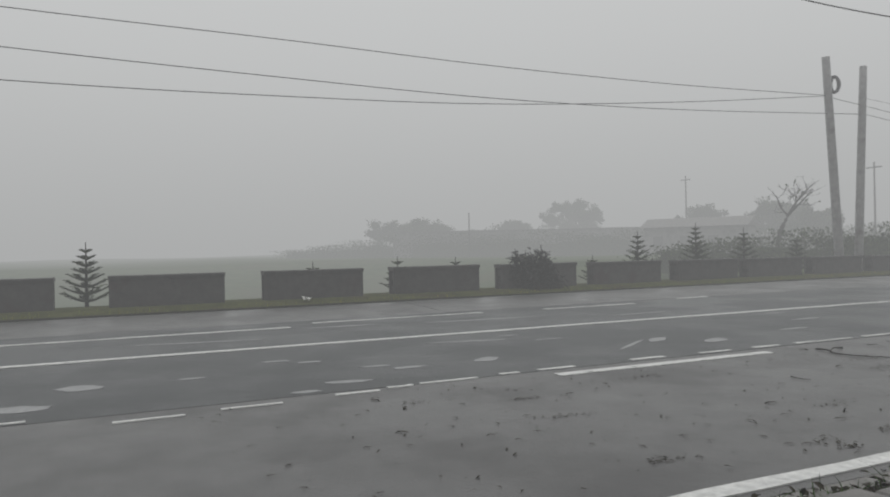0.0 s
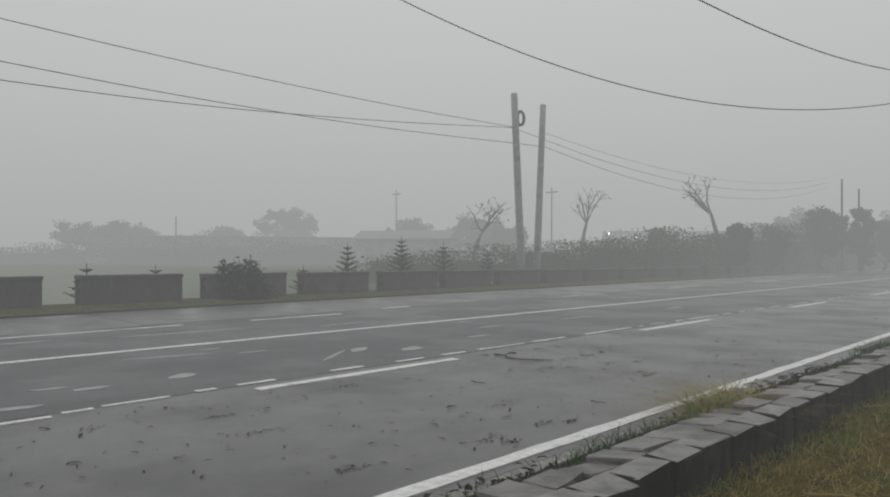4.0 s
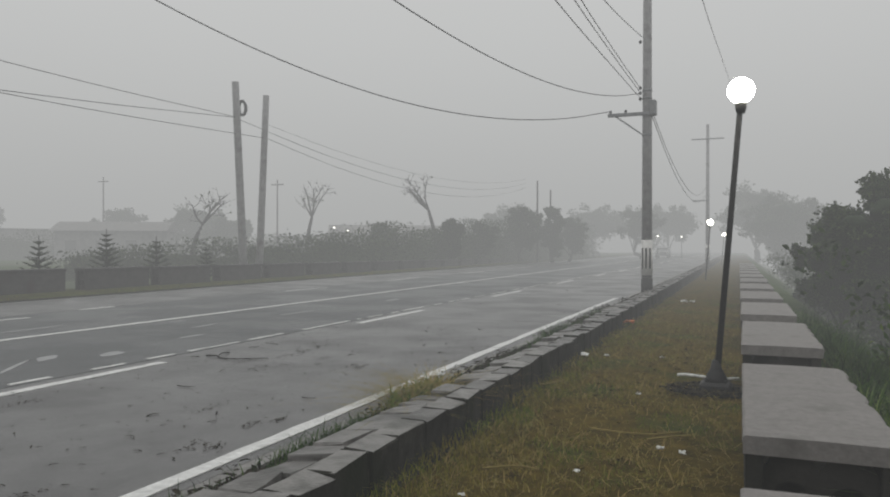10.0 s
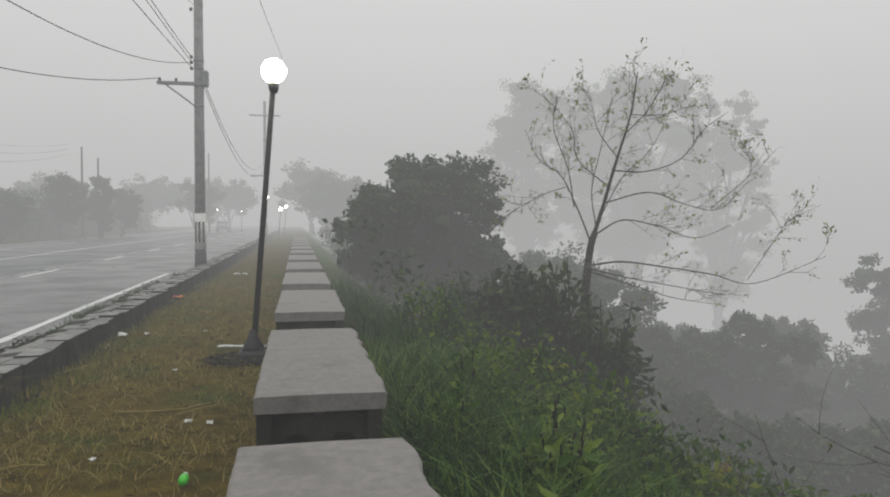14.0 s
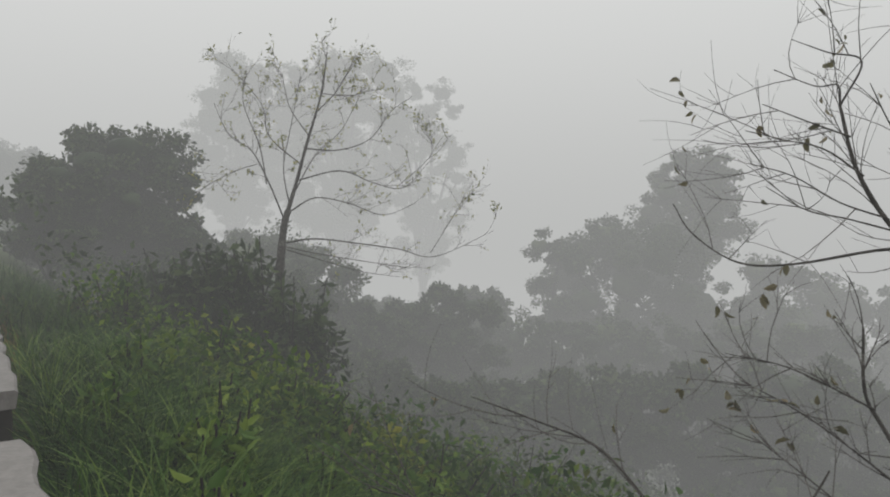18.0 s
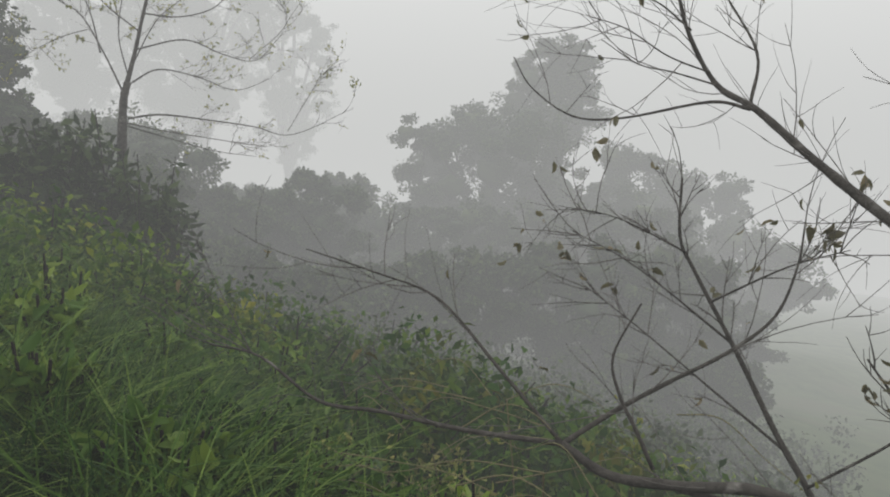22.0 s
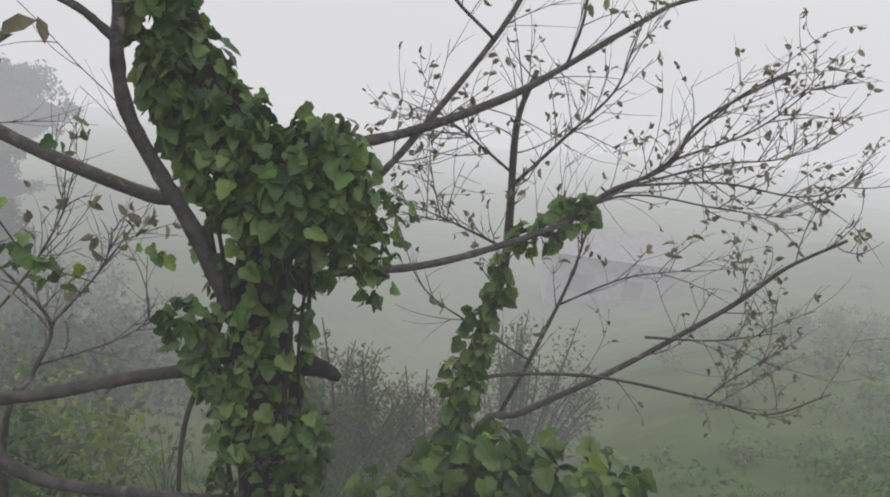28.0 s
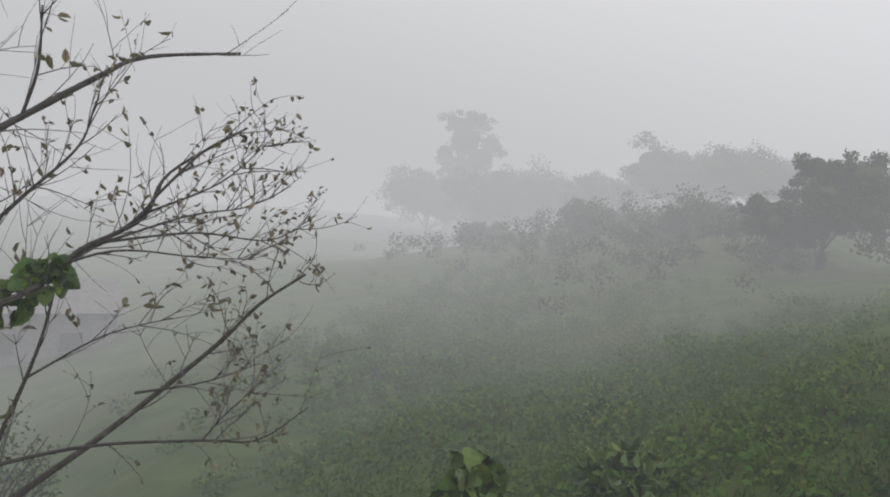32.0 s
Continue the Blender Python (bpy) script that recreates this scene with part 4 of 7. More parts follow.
grow(7.9, 20.5, 0.2, 2.6, 141, "dark leafy bush-like tree behind the thin tree", 0.2, 16, 360, 0.0, "broad_tree")
grow(11.1, 26.7, 0.7, 3.5, 142, "dark leafy tree dim behind the thin tree", 0.24, 16, 360, 0.0, "broad_tree")
grow(12.4, 33.1, 1.1, 3.6, 143, "dark leafy tree dim in the fog below the barriers", 0.26, 16, 340, 0.0, "broad_tree")
grow(17.3, 32.2, -2.8, 3.2, 144, "leafy tree dim in the fog below the barriers", 0.3, 16, 340, 0.0, "broad_tree")

# the great rounded tree in the valley, with a high crown above the rest
grow(36.0, 31.5, 2.4, 6.2, 45, "great rounded tree rising grey from the valley fog", 0.34, 36, 480, 0.04, "valley_tree", 1.15)
grow(44.4, 33.1, 6.6, 4.5, 46, "round-topped tree rising above the valley trees", 0.34, 24, 420, 0.52)
grow(45.4, 27.2, -0.1, 4.5, 47, "rounded tree dim in the valley fog", 0.34, 18, 420)
grow(31.9, 33.9, 0.9, 3.2, 49, "rounded tree dim in the valley fog", 0.30, 16, 380)
grow(39.8, 26.6, -2.6, 6.0, 50, "broad rounded tree dim in the valley fog", 0.34, 20, 400)
grow(24.5, 31.9, -1.9, 3.0, 51, "rounded tree in the valley fog", 0.28, 16, 380)
grow(20.4, 35.0, -2.9, 3.5, 53, "low tree in the valley fog", 0.30, 14, 380)
grow(51.1, 24.9, -1.9, 5.8, 54, "rounded tree faint in the valley fog", 0.45, 18, 300)
grow(48.0, 18.5, -6.1, 4.5, 55, "low rounded tree faint in the valley fog", 0.45, 18, 300)

for k, (x, y, top, r) in enumerate(((5.4, 20.4, 1.7, 1.6), (4.1, 22.8, 1.0, 1.7), (5.5, 16.2, 0.6, 1.1), (2.9, 24.9, 0.7, 1.4), (4.3, 15.6, 0.0, 1.1))):
    grow(x, y, top, r, 360 + k, "dark leafy tree behind the thin tree and the barriers", 0.22, 16, 340, 0.0, "broad_tree")
for k, (x, y, top, r) in enumerate(((12.7, 24.0, -1.8, 2.2), (15.4, 24.7, -1.6, 2.3), (17.6, 24.5, -1.2, 2.3), (10.3, 21.8, -2.0, 1.4))):
    grow(x, y, top, r, 370 + k, "dense low tree in the valley understorey, dim in fog", 0.28, 15, 300, 0.0, "understorey_tree")

# the understorey that closes the valley between the great trees
for k, (x, y, top, r) in enumerate(((14.8, 30.8, -3.0, 3.0),
                                   (19.6, 32.8, -3.1, 3.1),
                                   (19.1, 27.2, -2.9, 2.6),
                                   (23.3, 27.8, -3.6, 3.2),
                                   (25.6, 25.8, -3.2, 3.1),
                                   (28.4, 24.3, -3.5, 3.4),
                                   (31.0, 22.6, -3.2, 3.4),
                                   (32.6, 20.2, -3.0, 3.2),
                                   (35.6, 19.1, -2.6, 3.4),
                                   (10.6, 19.5, -2.9, 2.0),
                                   (11.4, 16.7, -3.1, 1.8),
                                   (14.2, 17.2, -3.6, 2.1),
                                   (16.4, 16.6, -3.4, 2.2),
                                   (18.7, 15.6, -3.4, 2.2),
                                   (20.9, 14.4, -3.1, 2.5),
                                   (22.9, 13.1, -2.9, 2.5),
                                   (25.7, 12.2, -3.1, 2.6),
                                   (30.5, 20.0, -7.0, 3.1),
                                   (30.5, 16.2, -6.9, 2.9),
                                   (33.7, 14.1, -7.3, 3.0),
                                   (21.6, 11.6, -6.5, 2.0),
                                   (24.5, 10.2, -7.2, 2.2))):
    grow(x, y, top, r, 300 + k, "dense low tree in the valley understorey, dim in fog", 0.30, 15, 300, 0.0, "understorey_tree")

# trees behind, along the foggy hillside
grow(78.2, -109.1, 4.4, 8.0, 61, "tall tree barely visible in the fog down the valley", 0.6, 24, 340, 0.1)
grow(76.2, -100.3, -8.6, 13.3, 66, "broad tree barely visible in the fog down the valley", 0.6, 26, 340, 0.03)
grow(61.2, -94.8, -5.8, 10.1, 60, "tree barely visible in the fog down the valley", 0.6, 24, 340, 0.03)
grow(57.9, -101.4, -2.9, 12.7, 62, "broad tree barely visible in the fog on the hillside", 0.6, 26, 340, 0.02)
grow(44.7, -99.7, -0.2, 11.7, 63, "broad tree barely visible in the fog on the hillside", 0.6, 26, 340, 0.02)
grow(34.2, -97.5, 5.1, 9.8, 65, "tall tree faint in the fog on the hillside", 0.6, 24, 340, 0.02)
grow(23.8, -93.2, 5.8, 10.4, 69, "tree faint in the fog on the bank", 0.5, 22, 340, 0.02)
grow(35.5, -57.7, -9.8, 6.0, 67, "dim low tree on the foggy hillside", 0.5, 18, 300, 0.02)
grow(22.5, -52.5, -5.1, 5.7, 68, "dim low tree on the foggy hillside", 0.45, 18, 320, 0.02)
grow(13.3, -45.5, -2.5, 5.2, 72, "dim tree on the bank beside the road", 0.4, 18, 320, 0.02)
grow(5.7, -34.1, 4.2, 3.0, 64, "dark leafy tree on the bank beside the road", 0.24, 22, 420, 0.03, "broad_tree")
grow(7.8, -34.9, 1.5, 2.5, 70, "dark leafy tree on the bank beside the road", 0.26, 16, 380, 0.03, "broad_tree")

# far across the road
for x, y, b, t, r, s, nm in ((-100.8, 39.7, -0.4, 6.7, 7.8, 71, "broad tree"), (-101.5, 57.7, -0.4, 6.4, 3.5, 172, "small round tree"), (-103.9, 70.9, -0.4, 10.8, 6.2, 173, "round tree"),
                             (-79.1, 75.5, -0.4, 7.9, 4.6, 74, "round tree"), (-64.3, 73.7, -0.4, 7.6, 5.3, 75, "round tree"), (-56.3, 70.2, -0.4, 5.8, 3.5, 76, "round tree"),
                             (-30.9, 101.8, -0.4, 8.0, 6.3, 77, "broad tree"), (-21.2, 115.4, -0.4, 9.6, 8.6, 78, "broad tree"), (-10.3, 121.7, -0.4, 9.8, 7.1, 79, "broad tree"),
                             (-34.4, 103.0, -0.4, 6.7, 6.2, 80, "broad tree"), (2.3, 109.2, -0.4, 12.0, 8.6, 81, "tall tree"), (-101.9, 52.7, -0.4, 4.5, 5.3, 82, "low tree")):
    leafy_tree(x, y, b, t, r, s, nm + " grey in the fog far across the road", 0.6, 13, 200, 0.04, "distant_tree", group="trees far across the road")


for k, (x, y, top, r) in enumerate(((-17.2, 59.7, 5.8, 2.6), (-15.2, 62.3, 5.6, 1.7), (-14.9, 68.5, 5.1, 2.1), (-18.5, 46.6, 3.9, 1.2), (-26.6, 51.7, 4.0, 1.6), (-11.4, 91.4, 7.6, 4.1), (-18.4, 53.0, 4.0, 1.7))):
    leafy_tree(x, y, -0.3, top, r, 340 + k, "overgrown bushy tree in the hedge across the road", 0.3, 14, 240, 0.0, "hedge_tree", group="bushes in the far hedge")


def bare_far_tree(x, y, top, lean, seed, label):
    rng = random.Random(seed)
    ob = tree_root("bare_tree", x, y, 0, label)
    trunk = limb_part("trunk", ob, [(x, y, -0.2), (x + lean * 0.3, y, top * 0.35), (x + lean * 0.7, y + 0.2, top * 0.6)], 0.2, 0.11, M_BARK_DARK, rng, 7, 4)
    twigs, leaves, tips = Lot(), Lot(), []
    for k in range(5):
        a = rng.uniform(0, 6.28)
        q = trunk[-1]
        e = q + np.array((lean * 0.5 + 1.1 * math.cos(a), 1.1 * math.sin(a), top * rng.uniform(0.22, 0.4)))
        ln = limb_part("limb", ob, [q, q + (e - q) * 0.5 + rand_dir(rng) * 0.25, e], 0.08, 0.025, M_BARK_DARK, rng, 6, 4)
        sprout(twigs, rng, ln, 6, 0.9, 0.022, 2, tips, 0.8, 0.2)
    put("twig_mass", twigs.mesh("twig_mass", M_BARK_DARK), ob, "", "stuff")
    dress(leaves, rng, tips, 0.12, 2, 0.22, 0.1)
    put("leaves", leaves.mesh("leaves", M_LEAF), ob, "", "stuff")


bare_far_tree(-21.0, 50.5, 7.0, -1.4, 91, "bare broken tree leaning in the fog far across the road")
bare_far_tree(-32.5, 50.0, 6.4, 0.6, 92, "bare tree with drooping twigs in the fog across the road")
bare_far_tree(-33.5, 37.8, 4.8, 1.2, 93, "bare thin tree in the fog across the road")


def far_hedge(name, pts, high, deep, per_metre, seed, label, leaf=0.3):
    """A long uneven hedge of leaves along a line."""
    rng = random.Random(seed)
    lot = Lot(True)
    # the dense dark heart of the hedge
    heart = []
    for (x0, y0, h0), (x1, y1, h1) in zip(pts, pts[1:]):
        for k in range(12):
            t = k / 12
            heart.append((x0 + (x1 - x0) * t, y0 + (y1 - y0) * t, high * (h0 + (h1 - h0) * t)))
    b = len(lot.v)
    for x, y, h in heart:
        h *= 0.62 + 0.10 * math.sin(0.9 * x + 1.3 * y) + rng.uniform(-0.05, 0.05)
        lot.v += [(x - deep, y - 0.3, -0.3), (x - 0.3 * deep, y, h), (x + 0.3 * deep, y, h * 0.96), (x + deep, y + 0.3, -0.3)]
    for k in range(len(heart) - 1):
        lot.f += [tuple(b + 4 * k + q for q in c) for c in ((0, 4, 5, 1), (1, 5, 6, 2), (2, 6, 7, 3))]
    for (x0, y0, h0), (x1, y1, h1) in zip(pts, pts[1:]):
        ln = math.hypot(x1 - x0, y1 - y0)
        for _ in range(int(ln * per_metre * 2)):
            t = rng.random()
            x, y, h = x0 + (x1 - x0) * t, y0 + (y1 - y0) * t, h0 + (h1 - h0) * t
            h *= 0.80 + 0.26 * math.sin(0.9 * x + 1.3 * y) * math.sin(0.37 * y) + 0.16 * math.sin(2.1 * x + 1.4 * y)
            q = np.array((x + rng.gauss(0, deep), y + rng.gauss(0, deep), h * high * (1 - (1 - rng.random()) ** 1.6 * 0.98)))
            k = leaf * rng.uniform(0.45, 1.0)
            lot.leaf(q, rand_dir(rng), rand_dir(rng), k, k * 0.6)
    return tagged(new(name, lot.mesh(name, M_LEAF)), label, "hedge", "", "stuff")


far_hedge("hedge", [(-30, 26, 1.3), (-24, 31, 1.7), (-20.5, 36, 2.5), (-19.6, 46, 3.0), (-19, 60, 3.6), (-17.5, 90, 4.0)], 1.0, 0.9, 400, 95, "dark overgrown hedge behind the far barriers", 0.2)
far_hedge("hedge", [(-100, 21, 1.2), (-90, 32, 2.7), (-65, 57, 2.8), (-49, 69, 2.8), (-36, 75, 2.9)], 1.0, 1.1, 200, 96, "long low hedge dim in the fog across the road", 0.3)


def thicket(pts, deep, count, seed, label, mat, leaf=0.2, name="thicket"):
    """Dense uneven undergrowth that follows the ground along a line of (x, y, height)."""
    rng, gen = random.Random(seed), np.random.default_rng(seed)
    lot = Lot(True)
    for (x0, y0, h0), (x1, y1, h1) in zip(pts, pts[1:]):
        clumps = int(count / 60 / (len(pts) - 1))
        for _ in range(clumps):
            t = rng.random()
            x, y = x0 + (x1 - x0) * t + rng.gauss(0, deep), y0 + (y1 - y0) * t + rng.gauss(0, deep)
            h = (h0 + (h1 - h0) * t) * rng.uniform(0.35, 1.0) * rng.uniform(0.6, 1.0)
            c = np.array((x, y, ground_height(x, y) + h * 0.8))
            d = gen.normal(size=(60, 3))
            d /= np.linalg.norm(d, axis=1, keepdims=True)
            size = rng.uniform(0.9, 1.5) * (0.18 + 0.20 * h)
            q = c + d * size * (0.3 + 0.8 * gen.random((60, 1))) * np.array((1, 1, 0.8))
            k2 = leaf * gen.uniform(0.4, 1.0, (60, 1))
            lot.leaves += np.hstack([q, gen.normal(size=(60, 3)) - np.array((0, 0, 0.4)), d + np.array((0, 0, 0.4)) + gen.normal(size=(60, 3)) * 0.5, k2, k2 * 0.55, k2 * 0 + 0.2]).tolist()
    return tagged(new(name, lot.mesh(name, mat)), label, "undergrowth", "", "stuff")


thicket([(3.4, 11.5, 1.5), (3.6, 16, 1.9), (3.2, 24, 2.0), (3.0, 36, 2.2), (2.8, 50, 2.4)], 0.55, 15000, 161, "dark tangled undergrowth behind the far end of the barriers", M_LEAF, 0.17)
thicket([(5.0, 12.5, 1.8), (7.5, 15.5, 2.2), (9.0, 20, 2.5), (7.0, 26, 2.5)], 1.3, 12000, 162, "dark tangled undergrowth below the thin tree", M_LEAF, 0.2)
thicket([(11, 12, 2.2), (14, 15, 2.6), (17, 19, 2.6), (15, 24, 2.6)], 2.0, 14000, 163, "dense undergrowth between the valley trees", M_LEAF, 0.26)
thicket([(19, 9, 2.4), (23, 13, 2.6), (26, 17, 2.6)], 2.2, 9000, 164, "dense undergrowth between the valley trees", M_LEAF, 0.28)
thicket([(4.6, 2.2, 0.9), (5.0, 3.2, 1.2), (5.4, 5.0, 1.3), (6.0, 7.5, 1.4)], 0.7, 17000, 165, "brownish green weeds and bushes down the bank", M_WEED, 0.13)
thicket([(3.0, 4.6, 0.7), (3.2, 6.4, 0.95), (3.1, 8.2, 1.1), (2.9, 10.0, 1.2)], 0.55, 13000, 167, "leafy green weeds below the thin tree", M_BUSH, 0.12)
thicket([(6.8, 2.2, 1.3), (7.6, 4.8, 1.5), (8.2, 8.0, 1.6)], 1.0, 9000, 166, "brownish green weeds and bushes down the bank", M_BUSH, 0.13)


thicket([(6, -34, 2.0), (12, -40, 2.6), (22, -44, 3.0), (34, -48, 3.0)], 4.0, 15000, 168, "dim undergrowth along the foggy hillside", M_LEAF, 0.3)
thicket([(9.5, 5.0, 1.5), (13, 8.0, 2.0), (18, 12, 2.4)], 1.6, 15000, 169, "dense dim undergrowth down the bank", M_LEAF, 0.2)
thicket([(11, 3.0, 1.2), (16, 5.0, 1.8), (24, 8.0, 2.4)], 1.8, 13000, 170, "dense dim undergrowth down in the valley", M_LEAF, 0.24)
thicket([(1.9, -4.5, 0.10), (2.6, -8, 0.12), (3.6, -14, 0.2), (5.0, -24, 0.4)], 0.9, 50000, 171, "low soft creepers matted over the bank", M_CREEPER, 0.075)
thicket([(5.0, -8, 0.3), (7.0, -12, 0.4), (9, -20, 0.6), (12, -30, 1.0)], 1.7, 50000, 172, "low soft creepers and bushes matted over the hillside", M_CREEPER, 0.12)
thicket([(12, -15, 0.6), (15, -20, 0.8), (19, -28, 1.0), (24, -38, 1.4)], 3.0, 36000, 173, "low dim bushes over the foggy hillside", M_CREEPER, 0.2)


# small pines in tiers behind the far barriers
def tiered_pine(x, y, base, top, seed, label):
    rng = random.Random(seed)
    ob = tree_root("tiered_pine", x, y, base, label, "pine tree", "young pines behind the far barriers")
    h = top - base
    limb_part("trunk", ob, [(x, y, base - 0.1), (x, y, base + h * 0.5), (x, y, top)], 0.03 + 0.012 * h, 0.008, M_BARK_DARK, rng, 6, 3)
    tiers = max(3, int(h / 0.19))
    for k in range(tiers):
        z = base + h * (0.10 + 0.86 * k / tiers)
        reach = (0.50 * (1 - k / tiers) + 0.06) * (h / 1.6) ** 0.55
        lot = Lot()
        for b in range(6):
            a = 2 * math.pi * (b + rng.uniform(-.2, .2)) / 6 + 0.5 * k
            out = np.array((math.cos(a), math.sin(a), 0))
            line = [np.array((x, y, z)) + out * reach * s + np.array((0, 0, reach * (0.10 * s + 0.28 * s * s))) for s in (0, 0.35, 0.7, 1.0)]
            lot.tube(line, 0.03 * h ** 0.5, 0.012, 5)
            for s in range(14):
                t = rng.uniform(0.15, 1.0)
                q = np.array((x, y, z)) + out * reach * t + np.array((0, 0, reach * (0.10 * t + 0.28 * t * t)))
                sd = np.cross(out, (0, 0, 1)) * rng.choice((-1, 1))
                lot.leaf(q, out * 0.7 + sd * 0.8 + np.array((0, 0, 0.25)), (0, 0, 1), 0.2 * reach + 0.05, 0.055)
        put("whorl", lot.mesh("whorl", M_LEAF), ob)


for x, y, b, t, s in ((-18.8, -0.75, 0.1, 1.62, 1), (-18.9, 4.55, 0.1, 1.03, 2), (-18.9, 6.9, 0.1, 1.12, 3), (-18.9, 8.65, 0.1, 1.05, 4), (-18.9, 10.95, 0.1, 1.2, 5),
                      (-18.9, 13.35, 0.1, 1.0, 6), (-19.2, 15.35, 0.1, 1.75, 7), (-19.4, 18.0, 0.1, 2.0, 8), (-19.2, 20.0, 0.1, 1.8, 9), (-19.2, 22.6, 0.1, 1.5, 10)):
    tiered_pine(x, y, b, t, s, "young tiered pine just behind the far barriers")


# ---- the vine-clad tree beside the barriers and the saplings round it ----
def heart_leaf(size, seed):
    """One broad heart-shaped vine leaf with a bent blade, its stalk end at the origin, pointing along x."""
    rng = random.Random(seed)
    out = [(0.0, 0.0), (-0.14, 0.20), (-0.02, 0.46), (0.26, 0.55), (0.44, 0.38), (0.62, 0.36), (0.86, 0.16), (1.0, 0.0)]
    verts, faces = [], []
    for u, w in out:
        verts.append((u * size, w * size, (0.10 * w + 0.05 * math.sin(5 * u) - 0.16 * u * u) * size))
    n = len(out)
    for u, w in out[1:-1][::-1]:
        verts.append((u * size, -w * size, (0.10 * w + 0.05 * math.sin(5 * u + 0.7) - 0.16 * u * u) * size))
    m = len(verts)
    verts.append((0.42 * size, 0, -0.06 * size))
    for k in range(m):
        faces.append((k, (k + 1) % m, m))
    return verts, faces


def vine(name, label, spots, seed, parts=150, mat=None, rest_mat=None, size=(0.032, 0.072), pale=0.08, stems=(), stem_r=0.008):
    """Climbing stems and heart-shaped leaves round the spots (place, spread, count, outward way); the leaves nearest the
    verge are single parts, the rest one mesh."""
    rng = random.Random(seed)
    first = spots[0][0]
    ob = thing(name, first, label, "vine")
    for pts in stems:
        limb_part("stem", ob, pts, stem_r, stem_r * 0.7, M_BARK_DARK, rng, 5)
    shapes = [mesh_of("leaf", *heart_leaf(1.0, k), mat or M_IVY) for k in range(2)]
    shapes_pale = [mesh_of("leaf", *heart_leaf(1.0, k + 5), M_IVY_PALE) for k in range(1)]
    rest_v, rest_f, left = [], [], parts
    total = sum(c for _, _, c, _ in spots)
    for place, spread, count, out in spots:
        for _ in range(count):
            d = rand_dir(rng)
            o = np.array(out, float)
            if d @ o < -0.1:
                d = d - 2 * (d @ o) * o
            q = np.array(place) + d * np.array(spread) * rng.uniform(0.75, 1.12)
            s = rng.uniform(*size)
            way = np.array((rng.uniform(-.9, .9), rng.uniform(-1.1, 1.1), -0.75)) + d * 0.5
            z = d + rand_dir(rng) * 1.05
            x = Vector(way).normalized()
            zz = Vector(z)
            zz = (zz - x * zz.dot(x)).normalized()
            yy = zz.cross(x)
            m = Matrix((x, yy, zz)).transposed().to_4x4() @ Matrix.Diagonal((s, s, s, 1))
            m.translation = q
            if left > 0 and rng.random() < parts / total * 1.1:
                left -= 1
                lf = new("leaf", shapes_pale[0] if rng.random() < pale else shapes[rng.randint(0, 1)])
                lf.parent = ob
                lf.matrix_parent_inverse = Matrix.Translation(-Vector(first))
                lf.matrix_basis = m
            else:
                vs, fs = heart_leaf(1.0, 1)
                b = len(rest_v)
                rest_v += [m @ Vector(v) for v in vs]
                rest_f += [tuple(b + c for c in f) for f in fs]
    put("foliage", mesh_of("foliage", rest_v, rest_f, rest_mat or M_IVY_LOT), ob, "dense heart-shaped leaves", "stuff")
    return ob


